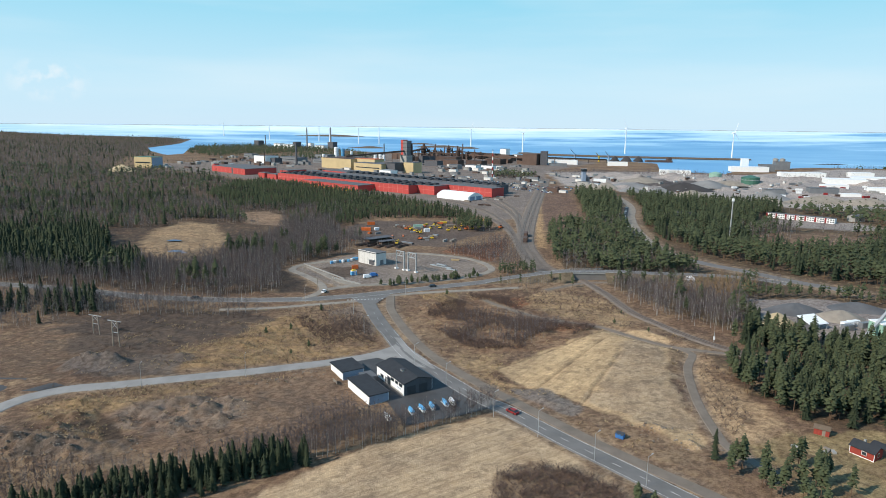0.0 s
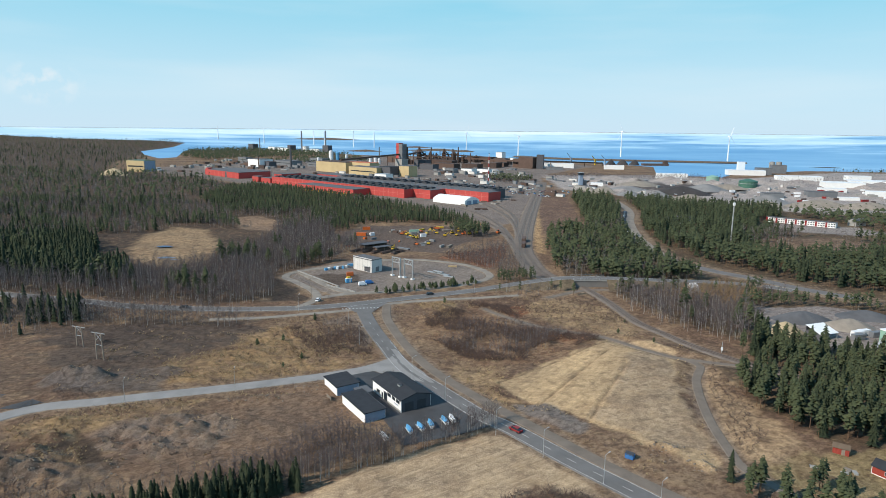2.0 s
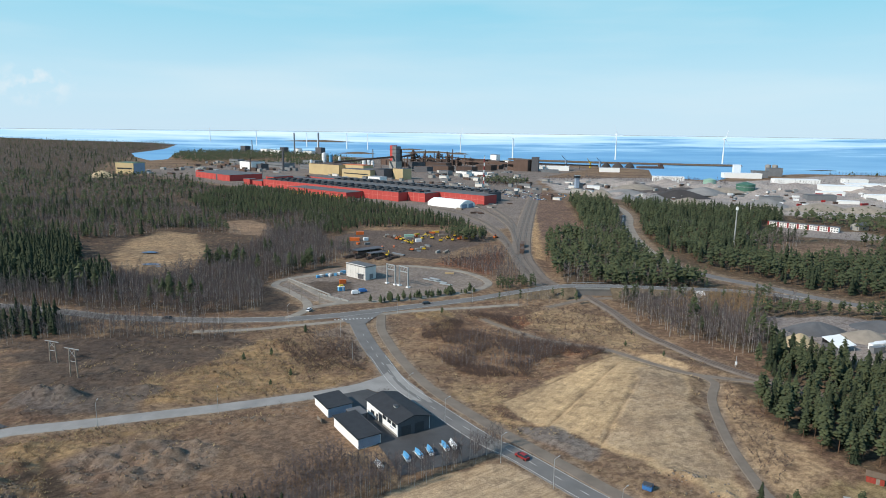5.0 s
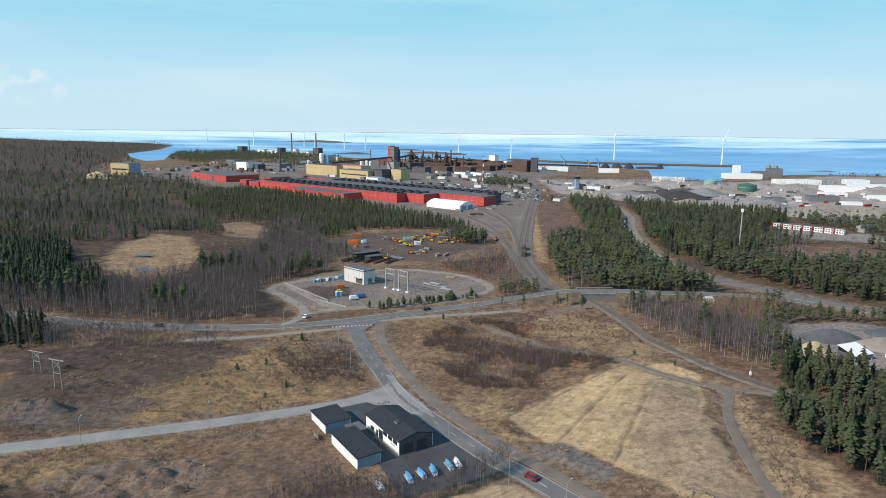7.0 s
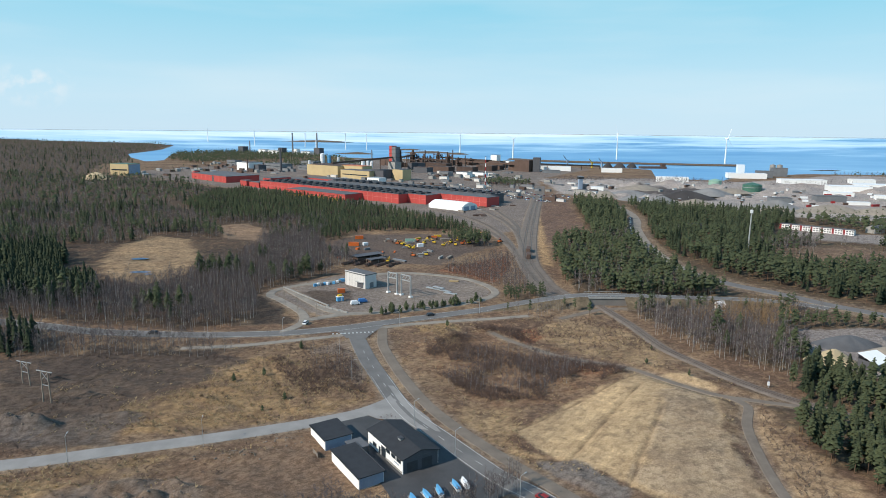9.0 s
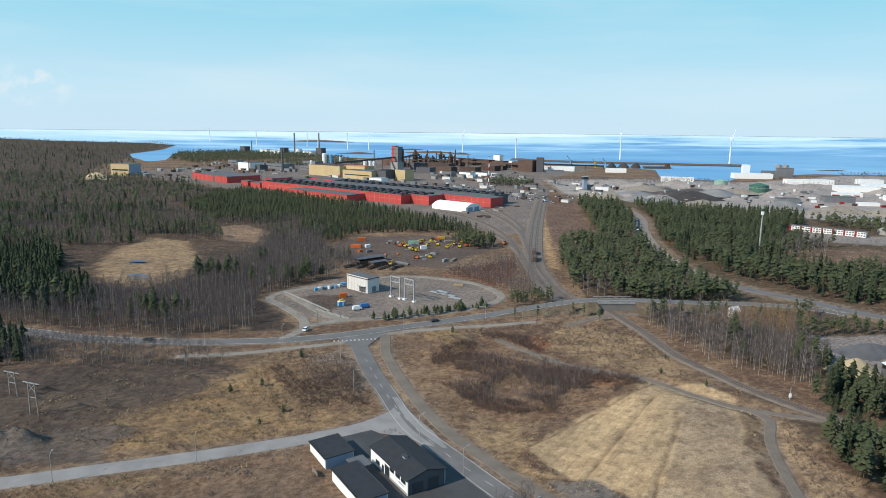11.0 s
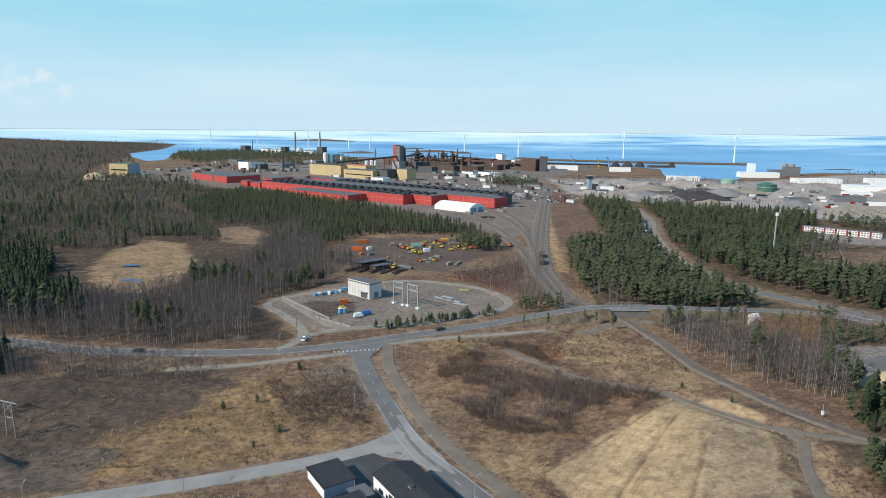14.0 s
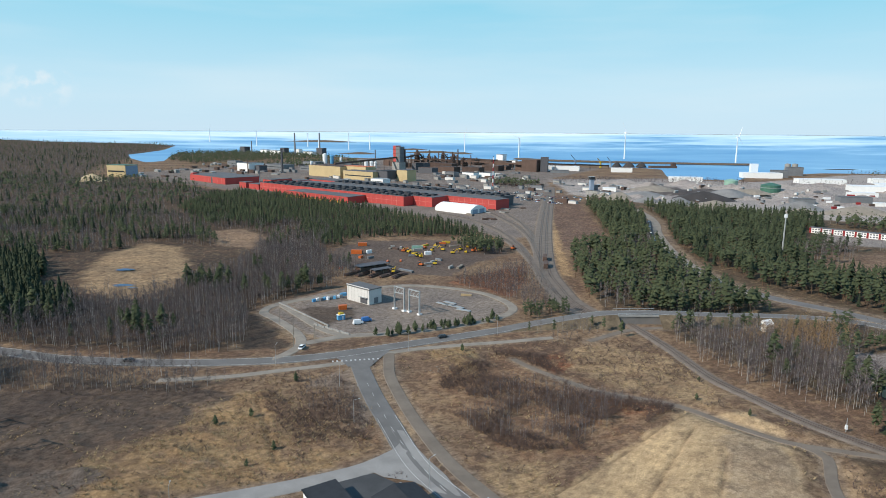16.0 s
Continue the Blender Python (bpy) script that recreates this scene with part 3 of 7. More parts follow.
def relief(x, y, flat=None):
    x, y = np.atleast_1d(np.asarray(x, float)), np.atleast_1d(np.asarray(y, float))
    tame = 1 - 0.75 * np.clip(np.maximum(poly_depth(x, y, P_FIELD_E), poly_depth(x, y, P_FIELD_S)) / 4, 0, 1)
    z = (0.35 * ripple(x, y, 38) + 0.12 * ripple(x + 50, y, 9)) * tame
    for mx, my, h, a, b, turn in MOUNDS:
        near = np.where(np.abs(x - mx) + np.abs(y - my) < 3.4 * max(a, b))[0]
        if not len(near):
            continue
        c, s = math.cos(radians(turn)), math.sin(radians(turn))
        xs, ys = x[near], y[near]
        u, v = (xs - mx) * c + (ys - my) * s, -(xs - mx) * s + (ys - my) * c
        z[near] += h * np.exp(-(u / a) ** 2 - (v / b) ** 2) * (1 + (0.25 if a < 20 else 0.0) * ripple(xs, ys, 5))
    for poly, amp in ((P_RUBBLE_A, 0.8), (P_RUBBLE_B, 0.95), (P_EARTH_S, 0.25), (P_MUD_W, 0.3), (P_GOLD_SW, 0.35)):
        z = z + amp * np.clip(poly_depth(x, y, poly) / 4, 0, 1) * (ripple(x, y, 6) + 0.5 * np.abs(ripple(x + 31, y - 17, 3.2)))
    keep = np.minimum(np.clip(-poly_depth(x, y, P_YARD) / 4, 0, 1), np.clip(-poly_depth(x, y, P_SUBST) / 6, 0.15, 1))
    z = z * keep * (road_flat(x, y) if flat is None else flat) - 0.05
    hills = np.clip((x - 220) / 60, 0, 1) * np.clip((y - 880) / 60, 0, 1) * np.clip((1250 - y) / 60, 0, 1)
    z = z + hills * (np.clip(ripple(x, y, 130), 0, 1) * 9 + np.clip(ripple(x, y, 48), 0, 1) * 6)
    for d_ in DITCHES:
        z = z - 0.45 * np.exp(-(line_dist(x, y, d_) / 0.55) ** 2) + 0.1 * np.exp(-((line_dist(x, y, d_) - 1.6) / 0.7) ** 2)
    for d_ in RUTS:
        z = z - 0.16 * np.exp(-((line_dist(x, y, d_) - 0.95) / 0.45) ** 2)
    sea = poly_depth(x, y, P_SEA)
    z = np.where(sea > -30, np.minimum(z, np.clip(-sea, -30, 30) * 0.12 - 0.9), z)
    return z + lift(x, y)


def height(x, y):
    return float(relief(x, y)[0])


# ---- ground ----
def axis(parts):
    out = []
    for a, b, step in parts:
        out += list(np.arange(a, b, step))
    return np.array(out + [parts[-1][1]])


gx = axis([(-4950, -1600, 110), (-1600, -500, 20), (-500, -190, 5), (-190, -146, 2.2), (-146, 116, 0.9), (116, 146, 1.5), (146, 300, 3), (300, 800, 10), (800, 1600, 20), (1600, 4950, 110)])
gy = axis([(-4900, -200, 150), (-200, 80, 20), (80, 146, 2.2), (146, 296, 0.9), (296, 340, 1.5), (340, 480, 2.2), (480, 760, 5), (760, 1400, 9), (1400, 2600, 18), (2600, 4950, 60)])
GX, GY = np.meshgrid(gx, gy)
fx, fy = GX.ravel(), GY.ravel()
flat = road_flat(fx, fy)
fz = relief(fx, fy, flat)
wob = ripple(fx, fy, 11)
wob2 = ripple(fx + 300, fy - 90, 70)
cov = np.empty((len(fx), 3))
cov[:] = (0.24, 0.177, 0.116)
cov = cov + (np.array((0.15, 0.106, 0.077)) - cov) * np.clip(0.5 + 0.8 * wob2, 0, 1)[:, None]
furrow = np.zeros(len(fx))
veg = np.ones(len(fx))
BARE = (P_MILL, P_INDUS, P_COAL, P_YARD, P_SUBST, P_DIRT, P_PIT, P_MUD_W, P_EARTH_S, P_RUBBLE_A, P_RUBBLE_B, P_GREY, P_LOT_W, P_BARE_N, P_SUBMUD, P_SHADE_MUD, P_DARK_PIT, P_ROWLOT, P_HEAP_W)
wob3, wob4 = ripple(fx - 120, fy + 60, 13), ripple(fx + 20, fy + 160, 5)
MOTTLED = (P_HEATH_E, P_BRUSH_W, P_REDDISH, P_RED_N, P_CLEAR_E, P_BROWN_SW, P_GOLD_W, P_STRAW_E, P_STRAW_M, P_GOLD_SW, P_GOLD_N, P_RUBBLE_A, P_RUBBLE_B, P_SCRUB_S)
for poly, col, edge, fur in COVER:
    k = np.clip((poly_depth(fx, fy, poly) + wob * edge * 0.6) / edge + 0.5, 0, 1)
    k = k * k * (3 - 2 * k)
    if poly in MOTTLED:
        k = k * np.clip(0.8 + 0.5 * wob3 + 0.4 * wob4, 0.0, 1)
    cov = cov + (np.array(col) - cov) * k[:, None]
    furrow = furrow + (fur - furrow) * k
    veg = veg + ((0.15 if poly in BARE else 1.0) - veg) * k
# worn verges of the roads
verge = np.clip(1 - flat * 3.2 + 0.35 * wob, 0, 1) * 0.75
cov = cov + (np.array((0.24, 0.2, 0.155)) - cov) * verge[:, None]
# ditch bottoms: their shade is painted in as a dark brown line
for d_ in DITCHES:
    k = np.exp(-(line_dist(fx, fy, d_) / 0.5) ** 2) * np.clip(0.6 + 0.5 * wob, 0.1, 0.9)
    cov = cov + (np.array((0.1, 0.075, 0.05)) - cov) * k[:, None]
for d_ in RUTS:
    k = np.exp(-((line_dist(fx, fy, d_) - 0.95) / 0.5) ** 2) * np.clip(0.55 + 0.5 * wob, 0, 0.8)
    cov = cov + (np.array((0.115, 0.09, 0.07)) - cov) * k[:, None]
nx, ny = len(gx), len(gy)
ii = (np.arange(ny - 1)[:, None] * nx + np.arange(nx - 1)[None]).ravel()
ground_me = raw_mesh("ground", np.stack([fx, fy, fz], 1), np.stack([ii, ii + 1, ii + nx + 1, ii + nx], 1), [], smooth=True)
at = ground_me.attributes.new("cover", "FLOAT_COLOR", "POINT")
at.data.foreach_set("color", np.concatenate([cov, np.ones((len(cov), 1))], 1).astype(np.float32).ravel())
at = ground_me.attributes.new("veg", "FLOAT", "POINT")
at.data.foreach_set("value", veg.astype(np.float32))
at = ground_me.attributes.new("furrow", "FLOAT", "POINT")
at.data.foreach_set("value", furrow.astype(np.float32))

gm = bpy.data.materials.new("ground_cover")
gm.use_nodes = True
n, l = gm.node_tree.nodes, gm.node_tree.links
p = n["Principled BSDF"]
p.inputs["Roughness"].default_value, p.inputs["Specular IOR Level"].default_value = 0.95, 0.1
co = n.new("ShaderNodeTexCoord").outputs["Object"]
a_cov = n.new("ShaderNodeAttribute")
a_cov.attribute_name = "cover"
a_fur = n.new("ShaderNodeAttribute")
a_fur.attribute_name = "furrow"
patch = noise_node(n, l, co, 0.09, 6, 0.65)
tuft = noise_node(n, l, co, 0.5, 9, 0.75, (0.8, 1.2, 1), 0.5)
blade = noise_node(n, l, co, 2.2, 5, 0.75)
row_s = noise_node(n, l, co, 0.5, 5, 0.65, (0.09, 1.6, 1), radians(34))
row_e = noise_node(n, l, co, 0.5, 5, 0.65, (0.05, 1.3, 1), radians(56))
broad = noise_node(n, l, co, 0.03, 5, 0.6)
clump = noise_node(n, l, co, 0.24, 6, 0.7)
a_veg = n.new("ShaderNodeAttribute")
a_veg.attribute_name = "veg"


def times(a, b):
    m_ = n.new("ShaderNodeMath")
    m_.operation = "MULTIPLY"
    l.new(a, m_.inputs[0])
    l.new(b, m_.inputs[1])
    return m_.outputs[0]


turn_e = ranged(n, l, a_fur.outputs["Fac"], 0.7, 0.8)
row = mix_node(n, l, turn_e, row_e, row_s)
c1 = mix_node(n, l, ranged(n, l, tuft, 0.42, 0.6), (1.2, 1.19, 1.17, 1), (0.64, 0.61, 0.58, 1))
calm = ranged(n, l, a_fur.outputs["Fac"], 0.0, 0.6, 1.0, 0.6)
c0 = mix_node(n, l, times(ranged(n, l, patch, 0.46, 0.6, 0, 0.5), times(a_veg.outputs["Fac"], calm)), a_cov.outputs["Color"], (0.14, 0.092, 0.062, 1))
c0b = mix_node(n, l, times(ranged(n, l, patch, 0.46, 0.3, 0, 0.35), a_veg.outputs["Fac"]), c0, (0.36, 0.27, 0.16, 1))
c2 = mix_node(n, l, calm, c0b, c1, "MULTIPLY")
c3 = mix_node(n, l, ranged(n, l, blade, 0.36, 0.64), (1.18, 1.18, 1.17, 1), (0.76, 0.75, 0.73, 1))
c3b = mix_node(n, l, times(ranged(n, l, clump, 0.52, 0.62, 0, 0.6), times(a_veg.outputs["Fac"], calm)), c2, (0.085, 0.06, 0.045, 1))
c3c = mix_node(n, l, times(ranged(n, l, clump, 0.46, 0.36, 0, 0.35), a_veg.outputs["Fac"]), c3b, (0.37, 0.275, 0.16, 1))
c4 = mix_node(n, l, 1.0, c3c, c3, "MULTIPLY")
fm = n.new("ShaderNodeMath")
fm.operation = "MULTIPLY"
l.new(a_fur.outputs["Fac"], fm.inputs[0])
l.new(ranged(n, l, row, 0.44, 0.66, 0, 0.6), fm.inputs[1])
c5 = mix_node(n, l, fm.outputs[0], c4, (0.2, 0.15, 0.095, 1))
c5b = mix_node(n, l, 1.0, c5, mix_node(n, l, ranged(n, l, broad, 0.35, 0.65), (1.16, 1.13, 1.08, 1), (0.82, 0.82, 0.84, 1)), "MULTIPLY")
c6 = mix_node(n, l, 1.0, c5b, (1.06, 0.99, 0.98, 1), "MULTIPLY")
l.new(c6, p.inputs["Base Color"])
hm = n.new("ShaderNodeMath")
hm.operation = "ADD"
l.new(tuft, hm.inputs[0])
l.new(blade, hm.inputs[1])
bp = n.new("ShaderNodeBump")
bp.inputs["Strength"].default_value, bp.inputs["Distance"].default_value = 0.6, 0.35
l.new(hm.outputs[0], bp.inputs["Height"])
l.new(bp.outputs[0], p.inputs["Normal"])
ground_me.materials.append(gm)
ground = tagged(new("ground", ground_me), "brown spring ground of dry grass, heath, bare earth and gravel", "ground", kind="structure")

# ---- sea with drifting ice ----
sx = axis([(-4950, -1400, 80), (-1400, 1600, 40), (1600, 4950, 80)])
sy = axis([(900, 2600, 50), (2600, 4950, 40)])
SX, SY = np.meshgrid(sx, sy)
sz = np.full(SX.size, -1.6) + lift(SX.ravel(), SY.ravel())
nx, ny = len(sx), len(sy)
ii = (np.arange(ny - 1)[:, None] * nx + np.arange(nx - 1)[None]).ravel()
sea_me = raw_mesh("water", np.stack([SX.ravel(), SY.ravel(), sz], 1), np.stack([ii, ii + 1, ii + nx + 1, ii + nx], 1), [], smooth=True)
sm = bpy.data.materials.new("sea_water")
sm.use_nodes = True
n, l = sm.node_tree.nodes, sm.node_tree.links
p = n["Principled BSDF"]
co = n.new("ShaderNodeTexCoord").outputs["Object"]
sx3 = n.new("ShaderNodeSeparateXYZ")
l.new(co, sx3.inputs[0])
floes = noise_node(n, l, co, 0.0018, 7, 0.62, (0.7, 1.0, 0))
bands = noise_node(n, l, co, 0.0011, 6, 0.62, (0.4, 1.5, 0))
near_ice = ranged(n, l, sx3.outputs[1], 2000, 4700, -0.13, 0.11)
west_ice = ranged(n, l, sx3.outputs[0], 500, -1500, 0, 0.03)
ad = n.new("ShaderNodeMath")
ad2 = n.new("ShaderNodeMath")
ad3 = n.new("ShaderNodeMath")
ad3.operation, ad3.inputs[1].default_value = "MULTIPLY_ADD", 0.5
l.new(near_ice, ad.inputs[0])
l.new(west_ice, ad.inputs[1])
l.new(bands, ad3.inputs[0])
l.new(ad.outputs[0], ad3.inputs[2])
l.new(ad3.outputs[0], ad2.inputs[0])
hf = n.new("ShaderNodeMath")
hf.operation, hf.inputs[1].default_value = "MULTIPLY", 0.5
l.new(floes, hf.inputs[0])
l.new(hf.outputs[0], ad2.inputs[1])
ice = ranged(n, l, ad2.outputs[0], 0.525, 0.68)
deep = mix_node(n, l, ranged(n, l, floes, 0.35, 0.7), (0.11, 0.3, 0.52, 1), (0.25, 0.46, 0.64, 1))
thin = mix_node(n, l, ranged(n, l, ad2.outputs[0], 0.455, 0.54), deep, (0.42, 0.63, 0.78, 1))
l.new(mix_node(n, l, ice, thin, (0.76, 0.84, 0.89, 1)), p.inputs["Base Color"])
l.new(ranged(n, l, ice, 0, 1, 0.55, 0.9), p.inputs["Roughness"])
p.inputs["Specular IOR Level"].default_value = 0.12
sea_me.materials.append(sm)
tagged(new("water", sea_me), "blue sea with white drifting ice floes", "water", kind="structure")


# ---- roads ----
def ribbon(line, width, z=0.12, z_end=None, skirt=0.0):
    """A road strip along a line; z may be a function of the way along."""
    g = Geo()
    d = np.gradient(line, axis=0)
    d /= np.linalg.norm(d, axis=1)[:, None] + 1e-9
    side = np.stack([-d[:, 1], d[:, 0]], 1)
    for i, (c, s) in enumerate(zip(line, side)):
        zz = z(c[0], c[1]) if callable(z) else z
        a, b = c + s * width / 2, c - s * width / 2
        g.v += [(a[0], a[1], zz), (c[0], c[1], zz + 0.05), (b[0], b[1], zz), (a[0] + s[0] * skirt, a[1] + s[1] * skirt, -0.3), (b[0] - s[0] * skirt, b[1] - s[1] * skirt, -0.3)]
        if i:
            k = 5 * i
            g.f += [(k, k + 1, k - 4, k - 5), (k + 1, k + 2, k - 3, k - 4), (k + 3, k, k - 5, k - 2), (k + 2, k + 4, k - 1, k - 3)]
    return g


def road(name, line, width, mat, label, z=0.12, category="road", skirt=0.5):
    return tagged(ribbon(line, width, z, skirt=skirt).obj(name, mat, smooth=False), label, category, kind="structure")


def offset_line(line, off):
    d = np.gradient(line, axis=0)
    d /= np.linalg.norm(d, axis=1)[:, None] + 1e-9
    return line + np.stack([-d[:, 1], d[:, 0]], 1) * off


def markings(name, line, off, parent, z=0.2, dash=0, width=0.16, zf=None):
    """White lines along a road: solid, or dashes of that many points."""
    o = offset_line(line, off)
    g = Geo()
    step = 3 * dash if dash else len(o)
    for i in range(0, len(o) - 1, step):
        seg = o[i:i + dash + 1] if dash else o
        if len(seg) < 2:
            continue
        r = ribbon(seg, width, zf or z)
        k = len(g.v)
        g.v += r.v
        g.f += [tuple(j + k for j in f) for f in r.f if max(v % 5 for v in f) < 3]
    return part(name, g, M["paint_white"], parent)


def ew_level(x, y):
    return 0.14 + 4.6 * min(1, max(0, (x - 22) / 52)) * min(1, max(0, (196 - x) / 84))


r_main = road("road_main", L_MAIN, 7.0, M["asphalt"], "grey worn asphalt road with white edge lines")
for off in (3.1, -3.1):
    markings("edge_line", L_MAIN[14:], off, r_main, 0.2)
markings("centre_line", spline(L_MAIN[::6], 1.0)[30:], 0, r_main, 0.21, dash=3)
r_side = road("road_side", L_SIDE, 6.0, M["asphalt_pale"], "pale grey asphalt side road", 0.135)
r_path = road("path_gravel", L_GPATH, 4.2, M["gravel_road"], "brown gravel cycle path beside the road", 0.1, "path")
r_ew = road("road_east_west", L_EW, 7.5, M["asphalt"], "grey asphalt highway crossing on low embankment", ew_level)
for off in (3.4, -3.4):
    markings("edge_line", L_EW[20:], off, r_ew, zf=lambda x, y: ew_level(x, y) + 0.05)
road("path_verge", L_EWPATH, 3.2, M["gravel_pale"], "pale gravel path along the highway verge", 0.1, "path")
road("road_curving", L_CURVY, 8.0, M["gravel_pale"], "pale curving road through the pine forest", 0.15)
road("road_lot", L_LOT, 6.0, M["asphalt_dark"], "dark asphalt parking strip beside the curving road", 0.13)
road("track_field", L_TRACK, 3.0, M["gravel_road"], "grey dirt track beside the hay field", 0.1, "track")
road("track_heath", L_TRACKE, 2.6, M["gravel_road"], "thin dirt track across the heath", 0.1, "track")
road("road_ramp", L_RAMP, 8.5, M["asphalt"], "grey asphalt ramp road by the pine forest", 0.2)
road("road_under", L_UNDER, 3.0, M["gravel_road"], "narrow gravel path below the bridge", 0.15)
for ln, nm in ((L_SUBA, "road_yard_west"), (L_SUBB, "road_yard_east"), (L_SUBC, "road_yard_fence")):
    road(nm, ln, 4.5, M["gravel_pale"], "pale gravel service road round the substation yard", 0.14)
# mouth of the junction
g = Geo()
jn = [(-29, 237), (-22, 241), (-18, 250), (-21.5, 259), (-17.5, 258), (-14, 250), (-9.5, 241), (-4, 232), (0, 222), (-7, 224), (-13, 229), (-21, 231)]
g.add([(x, y, 0.16) for x, y in jn], [tuple(range(len(jn) - 1, -1, -1))])
tagged(g.obj("junction", M["asphalt_pale"]), "grey asphalt mouth of the road junction", "road", kind="structure")
g = Geo()
jn = [(-52, 324), (-47, 319), (-43, 312), (-34, 312), (-31, 322), (-28, 331), (-30, 336), (-45, 329)]
g.add([(x, y, 0.17) for x, y in jn], [tuple(range(len(jn)))])
tagged(g.obj("junction", M["asphalt"]), "asphalt mouth where the road meets the highway", "road", kind="structure")
g = Geo()
g.add([(x, y, 0.1) for x, y in P_YARD], [tuple(range(len(P_YARD) - 1, -1, -1))])
tagged(g.obj("pavement", M["asphalt_dark"]), "dark asphalt yard round the workshop houses", "yard", kind="structure")
g = Geo()
jn = [(-190, 194), (-150, 195), (-139, 196), (-133, 201), (-146, 207), (-165, 207), (-190, 204)]
g.add([(x, y, 0.12) for x, y in jn], [tuple(range(len(jn)))])
tagged(g.obj("pavement", M["asphalt_dark"]), "dark fresh asphalt at the side road's bend", "road", kind="structure")
for k in range(11):
    a = k / 10
    x, y = -50 + 18 * a, 317.5 + 3.5 * a
    part("crossing_bar", Geo().box(x, y, 0.2, 0.7, 1.6, 0.02, 0.2), M["paint_white"], r_main)
# bank of the highway
d_ew = L_EW[L_EW[:, 0] > 16]
bank = Geo()
dv = np.gradient(d_ew, axis=0)
dv /= np.linalg.norm(dv, axis=1)[:, None]
for i, (c, s) in enumerate(zip(d_ew, np.stack([-dv[:, 1], dv[:, 0]], 1))):
    z = ew_level(*c)
    for off, zz in ((3.7 + z * 1.9, -0.4), (3.74, z - 0.05), (-3.74, z - 0.05), (-3.7 - z * 1.9, -0.4)):
        bank.v.append((c[0] + s[0] * off, c[1] + s[1] * off, zz))
    if i and not (80 < c[0] < 101):
        k = 4 * i
        bank.f += [(k, k + 1, k - 3, k - 4), (k + 2, k + 3, k - 1, k - 2)]
tagged(bank.obj("embankment", M["slope"]), "grassy embankment slopes of the highway", "embankment", kind="structure")
bridge = empty("bridge", "concrete road bridge with steel railings over the railway", "bridge")
deck = d_ew[(d_ew[:, 0] > 78) & (d_ew[:, 0] < 103)]
for a, b in zip(deck[:-1], deck[1:]):
    part("deck", Geo().beam((a[0], a[1], 4.1), (b[0], b[1], 4.1), 8.6, 0.9), M["concrete"], bridge)
for off in (4.1, -4.1):
    o = offset_line(deck, off)
    for a, b in zip(o[:-1], o[1:]):
        part("railing", Geo().beam((a[0], a[1], 5.6), (b[0], b[1], 5.6), 0.12, 0.2), M["galv"], bridge)
        part("railing_post", Geo().box(a[0], a[1], 4.5, 0.12, 0.12, 1.2), M["galv"], bridge)
for k in (0, len(deck) // 3, 2 * len(deck) // 3, len(deck) - 1):
    part("pier", Geo().box(deck[k][0], deck[k][1], -0.5, 0.9, 7.5, 4.3), M["concrete"], bridge)


# railways: ballast bed, sleepers' tone and two rails each
def railway(name, line, tracks, label, bed):
    base = road(name, line, bed, M["ballast"], label, 0.3, "railway", 1.5)
    for off in tracks:
        for s in (-0.76, 0.76):
            o = offset_line(line, off + s)
            g = ribbon(o, 0.22, 0.5)
            part("rail", g, M["rail"], base)


railway("railway_main", L_RAIL1, (-2.4, 2.4), "double railway track on brown ballast", 14)
railway("railway_branch", L_RAIL2, (0,), "branching railway track into the steel works", 5)
for ln in (L_RAIL3, L_RAIL4, L_RAIL5):
    railway("railway_siding", ln, (0,), "rusty siding track on brown ballast into the works", 4.6)
railway("railway_heath", L_RAILE, (0,), "single railway track on dark ballast through the heath", 4.2)


# ---- trees ----
RS = np.random.RandomState(11)


def needle_layers(h, z0, r, layers, spikes, rs, jag=0.5):
    """Drooping whorls of a spruce: (vertices, triangles)."""
    v, f = [], []
    for k in range(layers):
        t = k / layers
        zt = z0 + (h - z0) * min(1, t + 1.5 / layers)
        zb = z0 + (h - z0) * t
        rr = r * (1 - t) ** 0.75 * rs.uniform(0.7, 1.15) + 0.12
        o, ph = len(v), rs.uniform(0, 6.28)
        v.append((rs.uniform(-.08, .08), rs.uniform(-.08, .08), zt))
        for i in range(2 * spikes):
            a = ph + i * math.pi / spikes
            q = rr * (rs.uniform(0.6, 1.3) if i % 2 == 0 else jag * rs.uniform(0.8, 1.1))
            v.append((q * math.cos(a), q * math.sin(a), zb - (0.06 * rr if i % 2 == 0 else -0.12 * rr) + rs.uniform(-.35, .3)))
        f += [(o, o + 1 + i, o + 1 + (i + 1) % (2 * spikes)) for i in range(2 * spikes)]
    return np.array(v), np.array(f)


